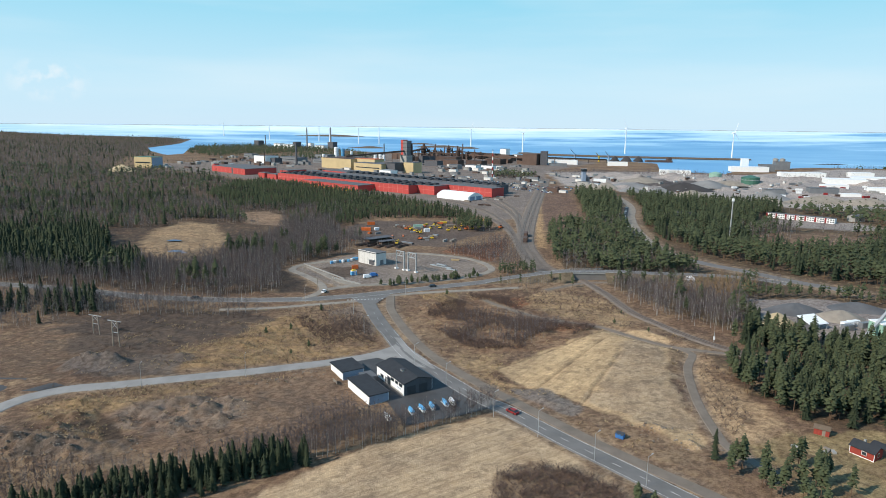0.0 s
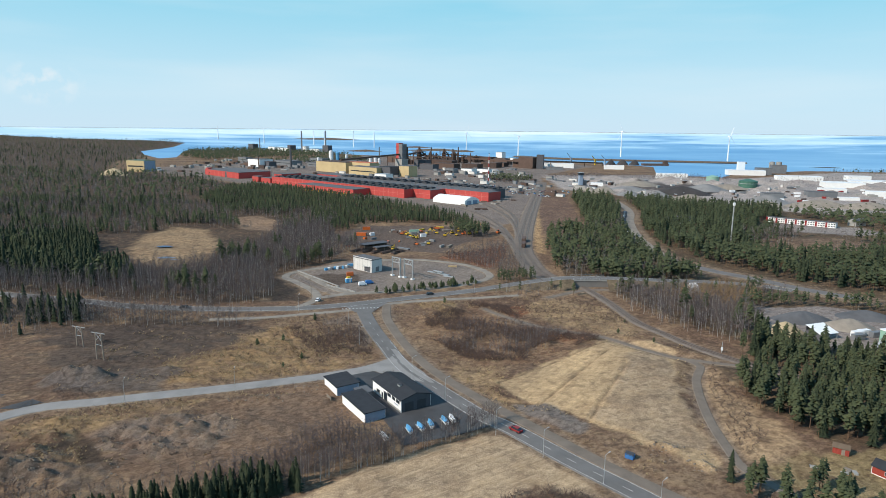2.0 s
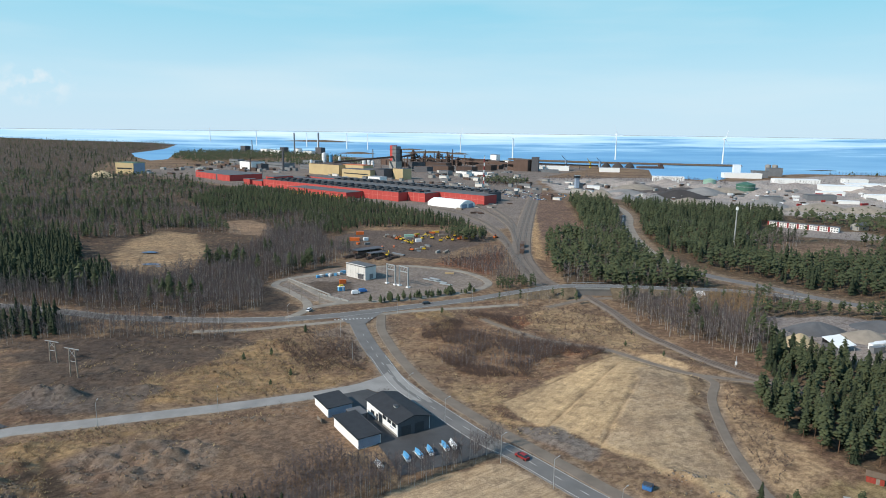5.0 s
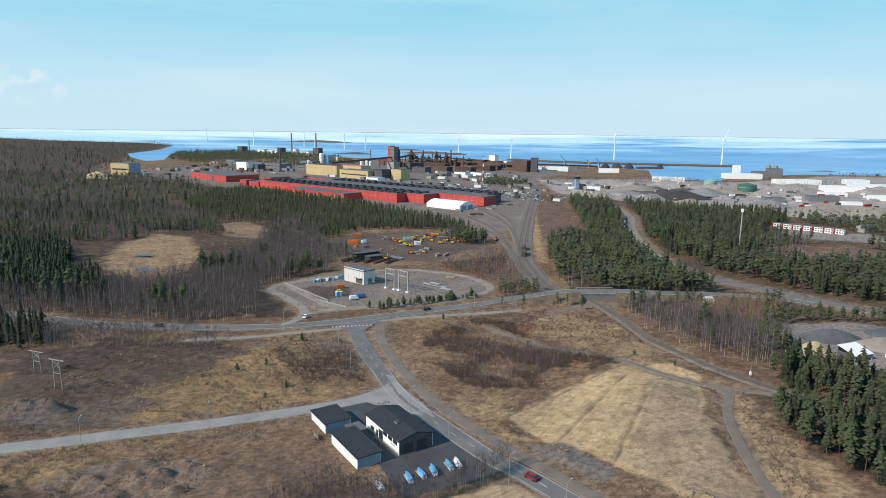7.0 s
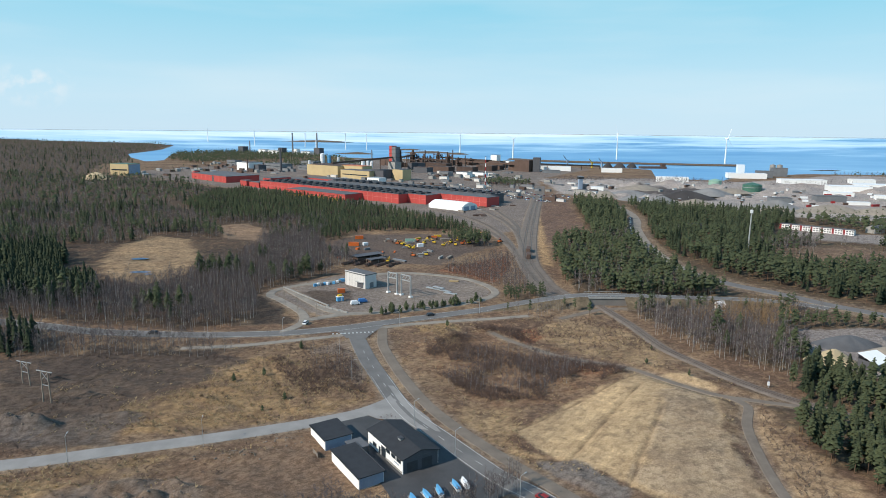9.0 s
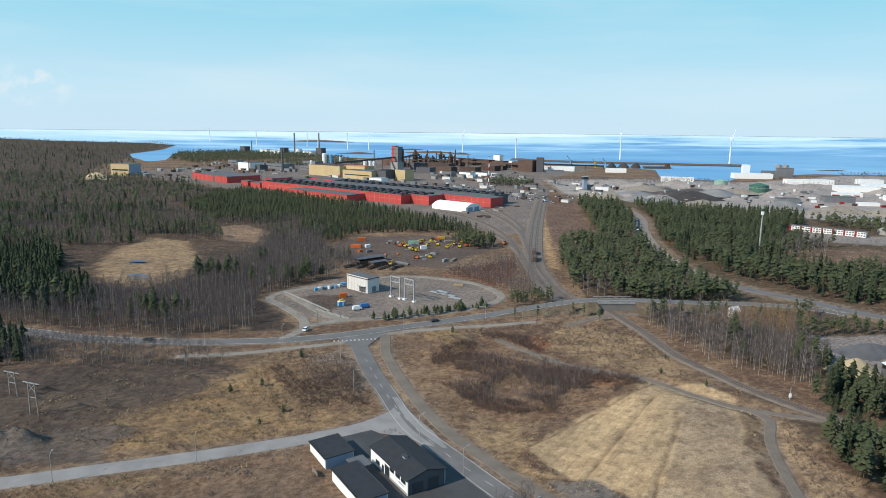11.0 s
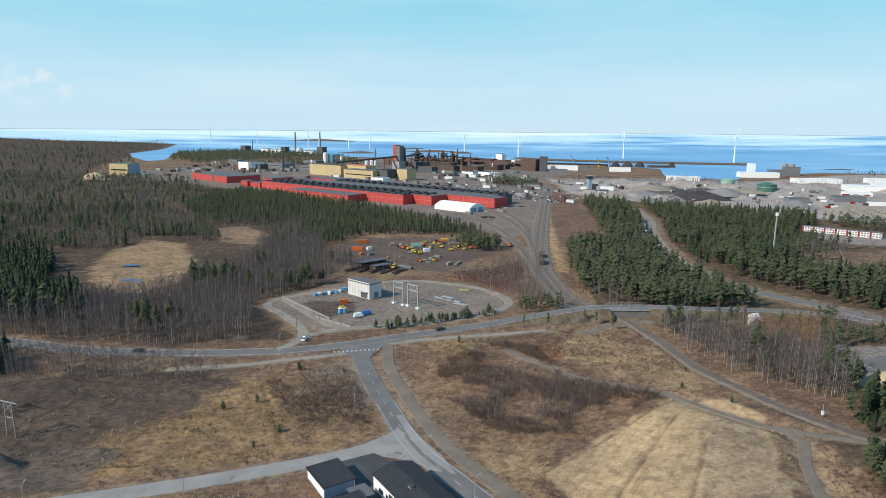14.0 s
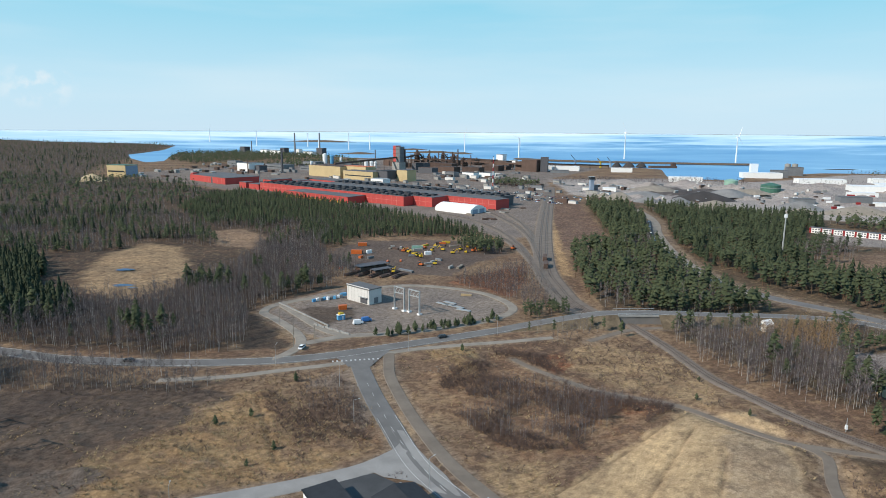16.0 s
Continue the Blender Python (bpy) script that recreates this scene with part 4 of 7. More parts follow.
def tufted(h, z0, r, tufts, rim, rs, lean=0.45, small=0.62):
    """Ragged domed sprays of a pine crown, set off the trunk in all directions."""
    v, f = [], []
    for k in range(tufts):
        t = (k + rs.uniform(0.1, 0.9)) / tufts
        full = r * max(0.25, math.sin(math.pi * (0.2 + 0.74 * t)))
        rr = full * small * rs.uniform(0.75, 1.25)
        a0 = k * 2.4 + rs.uniform(-0.6, 0.6)
        d = full * lean * math.sqrt(rs.uniform(0, 1)) * (1 - 0.6 * t)
        cx, cy, cz = d * math.cos(a0), d * math.sin(a0), z0 + (h - z0) * t
        o = len(v)
        v.append((cx, cy, cz + rr * rs.uniform(0.55, 0.95)))
        for i in range(rim):
            a = a0 + (i + rs.uniform(-0.3, 0.3)) * 6.283 / rim
            q = rr * (rs.uniform(1.0, 1.35) if i % 2 == 0 else rs.uniform(0.55, 0.85))
            v.append((cx + q * math.cos(a), cy + q * math.sin(a), cz - rr * rs.uniform(0.05, 0.5)))
        f += [(o, o + 1 + i, o + 1 + (i + 1) % rim) for i in range(rim)]
    return np.array(v), np.array(f)


def stem(h, r, sides=5, lean=0.0, segs=2):
    v, f = [], []
    for k in range(segs + 1):
        t = k / segs
        for i in range(sides):
            a = i * 6.283 / sides
            q = r * (1 - 0.85 * t)
            v.append((q * math.cos(a) + lean * h * t * t, q * math.sin(a), h * t - (0.4 if k == 0 else 0)))
    for k in range(segs):
        for i in range(sides):
            a, b = k * sides + i, k * sides + (i + 1) % sides
            f += [(a, b, b + sides), (a, b + sides, a + sides)]
    return np.array(v), np.array(f)


def twigs(h, z0, r, limbs, per, rs, wide=0.05, rise=0.9):
    """Bare limbs with fine twigs."""
    v, f = [], []

    def sliver(a, b, w):
        d = b - a
        e = np.cross(d, rs.normal(size=3))
        e *= w / 2 / (np.linalg.norm(e) + 1e-9)
        o = len(v)
        v.extend([a + e, a - e, b])
        f.append((o, o + 1, o + 2))

    for k in range(limbs):
        t = (k + rs.uniform(0, 1)) / limbs
        z = z0 + (h - z0) * t * 0.9
        a = rs.uniform(0, 6.28)
        ln = r * (1.15 - 0.75 * t) * rs.uniform(0.7, 1.2)
        base = np.array((0, 0, z))
        tip = base + np.array((ln * math.cos(a), ln * math.sin(a), ln * rise * rs.uniform(0.7, 1.4)))
        sliver(base, tip, wide * 1.8)
        for j in range(per):
            q = base + (tip - base) * rs.uniform(0.25, 1)
            d = rs.normal(size=3) * 0.5 + (tip - base) / ln * 0.7 + np.array((0, 0, 0.25))
            sliver(q, q + d / np.linalg.norm(d) * ln * rs.uniform(0.3, 0.6), wide)
    return np.array(v), np.array(f)


def join(*pieces):
    """Pieces of (v, f, material index) into one template."""
    v, f, m, o = [], [], [], 0
    for pv, pf, pm in pieces:
        v.append(pv)
        f.append(pf + o)
        m.append(np.full(len(pf), pm))
        o += len(pv)
    return np.vstack(v), np.vstack(f), np.concatenate(m)


def t_spruce(rs, lod):
    layers, spikes = ((13, 8), (6, 4), (3, 3))[lod]
    return join((*stem(13.5, 0.17, 5 if lod == 0 else 3, segs=1), 0), (*needle_layers(14.5, 0.8, 3.0, layers, spikes, rs), 1))


def t_pine(rs, lod):
    tufts, rim, lean, small = ((36, 7, 0.8, 0.4), (11, 5, 0.62, 0.58), (3, 5, 0.3, 1.0))[lod]
    return join((*stem(13.5, 0.17, 5 if lod == 0 else 3, rs.uniform(-.03, .03), 1), 0), (*tufted(14.2, (4.2, 4.2, 3.6)[lod], 2.5, tufts, rim, rs, lean, small), 1))


def t_pine_low(rs, lod):
    return join((*stem(13, 0.2, 5, 0, 1), 0), (*tufted(14, 1.6, 4.2, 34, 7, rs, 0.75, 0.42), 1))


def t_birch(rs, lod):
    limbs, per, w = ((20, 6, 0.115), (10, 4, 0.2), (6, 2, 0.4))[lod]
    return join((*stem(13.5, 0.085, 4 if lod == 0 else 3, rs.uniform(-.04, .04), 2 if lod == 0 else 1), 0), (*twigs(14, 3.0, 2.6, limbs, per, rs, w), 1))


def t_bush(rs, lod):
    return join((*twigs(0.6, 0.0, 1.0, (11, 8)[lod > 0], (5, 3)[lod > 0], rs, (0.034, 0.05)[lod > 0], 1.1), 0))


def t_tuft(rs, lod):
    return join((*twigs(0.25, 0.0, 0.5, 6, 2, rs, 0.075, 0.9), 0))


def t_rock(rs, lod):
    v = []
    for z, q, k in ((0.0, 0.9, 5), (0.45, 1.0, 5), (0.85, 0.5, 5)):
        for i in range(k):
            a = i * 6.283 / k + z
            s = q * rs.uniform(0.7, 1.2)
            v.append((s * math.cos(a), s * math.sin(a) * 0.8, z * rs.uniform(0.8, 1.1) - 0.15))
    f = []
    for k in (0, 5):
        for i in range(5):
            f += [(k + i, k + (i + 1) % 5, k + 5 + (i + 1) % 5), (k + i, k + 5 + (i + 1) % 5, k + 5 + i)]
    f += [(10, 11, 12), (10, 12, 13), (10, 13, 14)]
    return np.array(v), np.array(f), np.zeros(len(f))


TEMPLATES = {}
for kind_name, maker in (("spruce", t_spruce), ("pine", t_pine), ("birch", t_birch), ("bush", t_bush), ("tuft", t_tuft), ("rock", t_rock)):
    for lod in (0, 1, 2):
        TEMPLATES[kind_name, lod] = [maker(RS, lod) for _ in range(6)]
TREE_MATS = dict(spruce=("bark_pine", "spruce"), pine=("bark_pine", "pine"), birch=("bark_birch", "twig"))


def scatter(poly, spacing, keep_off=(), road_gap=2.5, ragged=6.0, thin=0.0, rs=RS):
    """Uneven places inside a polygon, off the roads and clearings."""
    p = np.array(poly, float)
    lo, hi = p.min(0), p.max(0)
    X, Y = np.meshgrid(np.arange(lo[0], hi[0], spacing), np.arange(lo[1], hi[1], spacing))
    x = X.ravel() + rs.uniform(-.55, .55, X.size) * spacing
    y = Y.ravel() + rs.uniform(-.55, .55, X.size) * spacing
    ok = poly_depth(x, y, poly) + ripple(x, y, 30) * ragged * 0.5 > 0
    if thin:
        ok &= ripple(x + 77, y + 13, 26) > -1.2 + thin * 1.6
    x, y = x[ok], y[ok]
    ok = np.ones(len(x), bool)
    for line, w in ROADS:
        ok &= line_dist(x, y, line) > w / 2 + road_gap
    for k in keep_off:
        ok &= poly_depth(x, y, k) < 0.5
    return x[ok], y[ok]


def forest(name, kind_name, lod, x, y, size, label, mats=None, category="trees", spread=0.22, rs=RS):
    """Many trees or plants, past counting, as one mesh."""
    if not len(x):
        return None
    z = relief(x, y)
    vs, fs, ms, o = [], [], [], 0
    which = rs.randint(0, 6, len(x))
    for w in range(6):
        sel = np.where(which == w)[0]
        if not len(sel):
            continue
        tv, tf, tm = TEMPLATES[kind_name, lod][w]
        a = rs.uniform(0, 6.283, len(sel))
        s = size * np.clip(rs.normal(1, spread, len(sel)) + 0.12 * ripple(x[sel], y[sel], 45), 0.45, 1.5)
        fat = s * rs.uniform(0.85, 1.2, len(sel))
        c, sn = np.cos(a)[:, None] * fat[:, None], np.sin(a)[:, None] * fat[:, None]
        V = np.empty((len(sel), len(tv), 3))
        V[:, :, 0] = x[sel, None] + c * tv[None, :, 0] - sn * tv[None, :, 1]
        V[:, :, 1] = y[sel, None] + sn * tv[None, :, 0] + c * tv[None, :, 1]
        V[:, :, 2] = z[sel, None] + s[:, None] * tv[None, :, 2]
        F = tf[None] + (o + np.arange(len(sel)) * len(tv))[:, None, None]
        vs.append(V.reshape(-1, 3))
        fs.append(F.reshape(-1, 3))
        ms.append(np.tile(tm, len(sel)))
        o += len(sel) * len(tv)
    me = raw_mesh(name, np.vstack(vs), np.vstack(fs), [M[m] for m in (mats or TREE_MATS[kind_name])], np.concatenate(ms))
    return tagged(new(name, me), label, category, kind="stuff")


def mixed(poly, spacing, lod, size, shares, labels, keep_off=(), thin=0.0, ragged=6.0, road_gap=2.5):
    """A stand of several kinds; shares: kind and the part of the trees that it takes, in drifts."""
    x, y = scatter(poly, spacing, keep_off, road_gap, ragged, thin)
    pick = np.clip(0.5 + 0.32 * ripple(x - 40, y + 15, 55) + RS.normal(0, 0.16, len(x)), 0, 0.999)
    lo = 0.0
    for (k, share), label in zip(shares, labels):
        sel = (pick >= lo) & (pick < lo + share)
        lo += share
        forest(k + "_forest", k, lod, x[sel], y[sel], size * (0.9 if k == "birch" else 1.0), label)


CLEARINGS = [P_CLEAR_E, P_ROWLOT, P_POND, P_CLEAR, P_SUBST, P_DIRT, P_YARD, P_STRIP, P_TAN_STRIP, P_PIT, P_MILL, P_INDUS]
LB, LS, LP = "leafless grey-brown birch wood", "dense dark green spruce wood", "dense green pine wood"
F_BIRCH_L = [(-340, 345), (-192, 334), (-120, 321), (-92, 330), (-103, 385), (-95, 412), (-70, 450), (-62, 482), (-95, 520), (-105, 600), (-150, 560), (-140, 470), (-175, 405), (-250, 405), (-340, 420)]
F_SPRUCE_L = [(-420, 500), (-300, 520), (-262, 470), (-236, 412), (-204, 400), (-186, 378), (-212, 364), (-300, 380), (-440, 400)]
F_MIX_L = [(-640, 640), (-420, 500), (-256, 545), (-245, 590), (-210, 572), (-150, 565), (-105, 600), (-95, 640), (-140, 700), (-240, 700), (-330, 780), (-520, 800)]
F_CON_M = [(-310, 790), (-330, 950), (-290, 1010), (-103, 826), (18, 665), (30, 625), (-75, 615), (-95, 560), (-115, 590), (-145, 690), (-240, 700)]
F_FAR_L = [(-1250, 1000), (-640, 640), (-520, 800), (-330, 790), (-330, 960), (-420, 1120), (-560, 1230), (-700, 1260), (-1300, 1400)]
F_HORIZON_L = [(-2900, 1500), (-1300, 1000), (-1300, 1400), (-700, 1270), (-660, 1420), (-800, 1700), (-980, 2020), (-1120, 2300), (-1150, 2600), (-1900, 2650), (-3000, 2500)]
F_HORIZON_2 = [(-1150, 2640), (-1240, 3000), (-1390, 3110), (-1840, 3130), (-2380, 3260), (-3600, 3450), (-3600, 2500), (-1900, 2650)]
mixed(F_BIRCH_L, 3.3, 0, 0.85, [("birch", 0.95), ("pine", 0.05)], [LB, LP], CLEARINGS + [F_SPRUCE_L], thin=0.1)
mixed(F_SPRUCE_L, 3.8, 1, 0.8, [("spruce", 0.72), ("pine", 0.18), ("birch", 0.1)], [LS, LP, LB], CLEARINGS)
mixed(F_MIX_L, 4.8, 1, 0.7, [("birch", 0.64), ("pine", 0.22), ("spruce", 0.14)], [LB, LP, LS], CLEARINGS)
mixed(F_CON_M, 4.3, 1, 0.56, [("pine", 0.64), ("spruce", 0.18), ("birch", 0.18)], [LP, LS, LB], CLEARINGS)
mixed(F_FAR_L, 7.5, 2, 0.75, [("birch", 0.6), ("pine", 0.28), ("spruce", 0.12)], [LB, LP, LS], CLEARINGS)
mixed(F_HORIZON_L, 13, 2, 0.8, [("birch", 0.68), ("pine", 0.2), ("spruce", 0.12)], [LB, LP, LS], CLEARINGS)
mixed(F_HORIZON_2, 20, 2, 0.85, [("birch", 0.5), ("pine", 0.5)], [LB, LP])
# stand of spruces and birches west of the mud lot
mixed([(-330, 330), (-205, 322), (-172, 300), (-165, 285), (-200, 262), (-330, 250)], 3.6, 1, 0.64, [("spruce", 0.4), ("birch", 0.6)], [LS, LB])
mixed([(-215, 318), (-115, 309), (-96, 304), (-84, 297), (-100, 287), (-150, 286), (-210, 288)], 2.9, 0, 0.6, [("birch", 1.0)], [LB], thin=0.05, road_gap=1.5)
# east of the railway
mixed([(82, 392), (78, 430), (82, 480), (92, 545), (133, 578), (168, 600), (166, 480), (176, 435), (150, 392), (110, 386)], 4.6, 1, 0.88, [("pine", 0.62), ("birch", 0.38)], [LP, LB], CLEARINGS)
mixed([(135, 590), (150, 700), (182, 900), (206, 860), (222, 840), (218, 760), (190, 660), (174, 590)], 5.2, 1, 0.85, [("pine", 0.85), ("spruce", 0.15)], [LP, LS], CLEARINGS)
F_PINE_R = [(232, 840), (300, 790), (385, 735), (372, 690), (330, 660), (300, 600), (330, 560), (400, 540), (520, 430), (430, 330), (300, 340), (246, 372), (222, 404), (192, 448), (180, 560), (205, 680)]
mixed(F_PINE_R, 5.2, 1, 0.85, [("spruce", 0.3), ("pine", 0.7)], [LS, LP], CLEARINGS)
mixed([(248, 520), (254, 538), (276, 550), (298, 566), (318, 580), (322, 560), (296, 528), (270, 518)], 5.0, 1, 0.95, [("birch", 0.92), ("pine", 0.08)], ["tall pale leafless birches round a clearing", LP], ragged=2)
mixed([(335, 575), (350, 565), (420, 575), (470, 610), (430, 590), (380, 572)], 7, 1, 0.8, [("birch", 1.0)], [LB])
mixed([(300, 472), (340, 490), (372, 520), (352, 540), (310, 500)], 9, 1, 0.6, [("birch", 1.0)], [LB])
mixed([(385, 735), (460, 700), (650, 640), (900, 520), (700, 420), (520, 430), (415, 560), (425, 600), (395, 660)], 6.5, 2, 0.85, [("pine", 0.8), ("birch", 0.2)], [LP, LB])
F_BIRCH_E = [(100, 352), (102, 322), (112, 296), (122, 282), (136, 266), (156, 290), (160, 318), (146, 330), (126, 342), (112, 354)]
mixed(F_BIRCH_E, 3.3, 0, 0.9, [("birch", 0.9), ("pine", 0.1)], [LB, LP], CLEARINGS)
mixed([(158, 322), (172, 340), (196, 344), (226, 340), (300, 326), (260, 296), (236, 318), (212, 334), (176, 332)], 4.2, 1, 0.6, [("pine", 0.9), ("birch", 0.1)], [LP, LB], CLEARINGS)
F_PINE_A = [(119, 240), (134, 262), (150, 274), (166, 262), (182, 255), (205, 262), (232, 285), (260, 270), (250, 200), (160, 178), (124, 178), (115, 190), (112, 206), (112, 226)]
xa, ya = scatter(F_PINE_A, 4.0, [P_PIT], 1.5, 3.0)
near_a = (xa < 150) & (ya < 235)
pick = RS.uniform(0, 1, len(xa)) < 0.75
forest("pine_forest", "pine", 0, xa[~near_a & pick], ya[~near_a & pick], 0.7, LP)
forest("spruce_forest", "spruce", 0, xa[~near_a & ~pick], ya[~near_a & ~pick], 0.68, LS)
mixed([(28, 352), (46, 362), (76, 366), (80, 352), (66, 340), (44, 340)], 3.6, 1, 0.5, [("birch", 0.6), ("pine", 0.4)], [LB, LP])
mixed([(34, 376), (60, 386), (64, 402), (50, 398), (36, 388)], 3.0, 1, 0.5, [("pine", 0.8), ("birch", 0.2)], [LP, LB])
mixed([(104, 384), (150, 388), (168, 394), (168, 412), (140, 400), (108, 394)], 3.8, 1, 0.75, [("pine", 0.7), ("birch", 0.3)], [LP, LB])
mixed([(2, 585), (26, 600), (44, 580), (40, 545), (24, 540)], 4, 1, 0.7, [("pine", 0.7), ("birch", 0.3)], [LP, LB])
mixed([(108, 366), (128, 370), (146, 371), (142, 362), (130, 360)], 3.2, 1, 0.8, [("pine", 0.5), ("birch", 0.5)], [LP, LB])
mixed([(104, 358), (142, 360), (150, 364), (150, 372), (106, 369)], 3.2, 1, 0.6, [("pine", 0.75), ("birch", 0.25)], [LP, LB], road_gap=0.5)
mixed([(140, 350), (150, 362), (190, 367), (204, 356), (176, 346)], 3.4, 1, 0.62, [("pine", 0.45), ("birch", 0.55)], [LP, LB], road_gap=4)
# scrub and far woods
forest("scrub", "birch", 2, *scatter([(195, 1270), (330, 1290), (470, 1230), (540, 1220), (520, 1150), (330, 1200), (200, 1200)], 5.5), 0.6, "dark bare scrub belt", category="scrub")
mixed([(85, 1090), (150, 1100), (160, 1200), (70, 1210)], 5.5, 2, 0.8, [("pine", 0.5), ("birch", 0.5)], [LP, LB])
mixed([(560, 1130), (760, 1120), (760, 1180), (600, 1180)], 9, 2, 0.6, [("birch", 1.0)], [LB])
mixed([(860, 1440), (1300, 1420), (1300, 1500), (900, 1500)], 10, 2, 0.7, [("birch", 0.7), ("pine", 0.3)], [LB, LP])
mixed([(-790, 1880), (-640, 1700), (-420, 1950), (-300, 2060), (-420, 2200), (-560, 2380), (-800, 2490), (-940, 2320)], 10, 2, 0.95, [("pine", 0.6), ("birch", 0.4)], [LP, LB])
mixed([(-480, 1640), (-330, 1600), (-200, 1700), (-260, 1900), (-420, 1880)], 10, 2, 0.9, [("pine", 0.6), ("birch", 0.4)], [LP, LB])

mixed([(-640, 1330), (-480, 1290), (-330, 1420), (-330, 1600), (-520, 1700), (-680, 1560)], 13, 2, 0.5, [("birch", 0.8), ("pine", 0.2)], [LB, LP], thin=0.5)
# heath shrubs, tufts and stones
forest("heath_shrubs", "bush", 0, *scatter(P_HEATH_E, 1.45, road_gap=1, thin=0.62), 1.5, "reddish-brown leafless heath shrubs", ["twig_red"], "shrubs", 0.35)
forest("saplings", "birch", 1, *scatter([(0, 262), (10, 300), (40, 296), (60, 280), (46, 256), (24, 248)], 2.1, thin=0.3), 0.32, "thin leafless birch saplings on the heath", category="saplings")
forest("heath_shrubs", "bush", 0, *scatter(P_SCRUB_S, 1.3, road_gap=1), 1.3, "dark brown leafless scrub by the road", ["twig_red"], "shrubs", 0.35)
forest("heath_shrubs", "bush", 0, *scatter(P_BRUSH_W, 1.7, thin=0.55), 1.2, "brown leafless brush in rough grass", ["twig_red"], "shrubs", 0.4)
forest("heath_shrubs", "bush", 1, *scatter([(-90, 300), (-45, 306), (-28, 285), (-26, 262), (-44, 268), (-60, 290)], 2.0, thin=0.2), 0.8, "brown leafless shrubs in rough grass", ["twig_red"], "shrubs", 0.4)
forest("heath_shrubs", "bush", 1, *scatter([(-8, 340), (26, 352), (60, 352), (92, 345), (98, 300), (70, 290), (40, 318), (10, 338)], 2.6, thin=0.3), 0.85, "brown leafless shrubs in rough grass", ["twig_red"], "shrubs", 0.4)
forest("heath_shrubs", "bush", 1, *scatter(P_HEATH_N, 2.0), 1.2, "reddish-brown leafless shrubs", ["twig_red"], "shrubs", 0.35)
forest("heath_shrubs", "bush", 1, *scatter([(100, 236), (112, 244), (113, 215), (106, 190), (94, 172), (92, 178), (97, 205)], 1.6), 0.85, "brown leafless shrubs beside the track", ["twig_red"], "shrubs", 0.4)
forest("saplings", "birch", 1, *scatter([(-2, 450), (40, 500), (66, 500), (58, 400), (40, 384), (34, 402)], 3.6), 0.55, "thin leafless birch saplings beside the railway", category="saplings")
forest("saplings", "birch", 1, *scatter([(-64, 152), (-46, 166), (-28, 184), (-14, 180), (-6, 182), (-16, 168), (-36, 153), (-52, 146)], 1.35), 0.4, "thin reddish leafless birch saplings", ["twig_red", "twig"], "saplings")
forest("spruce_thicket", "spruce", 1, *scatter([(-34, 154), (-40, 146), (-70, 132), (-100, 116), (-104, 124), (-72, 142), (-44, 156)], 1.7), 0.38, "dense dark green young spruces beside the field", category="trees")
forest("birch_thicket", "birch", 1, *scatter([(-46, 158), (-74, 144), (-106, 128), (-135, 122), (-135, 140), (-100, 144), (-66, 154)], 2.0), 0.36, "thin grey leafless birch thicket behind the spruces", category="trees")
forest("saplings", "birch", 1, *scatter([(-135, 150), (-84, 149), (-66, 140), (-72, 118), (-130, 120)], 2.6), 0.42, "thin leafless saplings at the lot's edge", ["twig_red", "twig_red"], "saplings")
forest("saplings", "birch", 1, *scatter([(124, 346), (146, 362), (176, 366), (186, 352), (178, 338), (160, 326), (146, 334)], 2.0), 0.5, "tan withered thicket", ["twig_tan", "twig_tan"], "thicket")
for poly, gap in ((P_GOLD_W, 1.5), (P_GOLD_SW, 1.6), (P_GOLD_N, 1.5), (P_STRAW_M, 1.6), (P_STRAW_E, 2.4)):
    forest("dry_grass", "tuft", 0, *scatter(poly, gap, road_gap=0.8, thin=0.2), 1.1, "golden tufts of dry grass", ["straw"], "grass", 0.35)
forest("rubble", "rock", 0, *scatter(P_RUBBLE_A, 1.5, thin=0.6), 0.22, "grey broken stones on bare earth", ["stone"], "stones", 0.5)
forest("rubble", "rock", 0, *scatter(P_RUBBLE_B, 1.2, thin=0.5), 0.26, "grey broken stones on bare earth", ["stone"], "stones", 0.5)
for mx, my, *_ in MOUNDS[:1] + MOUNDS[11:17] + MOUNDS[18:20]:
    forest("rubble", "rock", 0, RS.normal(mx, 4, 34), RS.normal(my, 2, 34), 0.3, "loose stones on a heap of earth", ["stone"], "stones", 0.5)


forest("heath_shrubs", "bush", 1, *scatter([(-190, 300), (-100, 298), (-84, 288), (-110, 280), (-150, 270), (-185, 262)], 2.4, thin=0.35), 0.6, "dark brown leafless shrubs on the muddy lot", ["twig"], "shrubs", 0.4)
forest("heath_shrubs", "bush", 1, *scatter([(-140, 200), (-60, 222), (-42, 224), (-56, 212), (-100, 196), (-134, 184)], 1.7, road_gap=1.0, thin=0.35), 0.5, "brown leafless shrubs along the road's verge", ["twig_red"], "shrubs", 0.4)
forest("saplings", "birch", 1, *scatter([(-60, 300), (-40, 300), (-30, 276), (-32, 262), (-48, 270)], 2.6, thin=0.3), 0.3, "thin leafless birch saplings in rough grass", category="saplings")

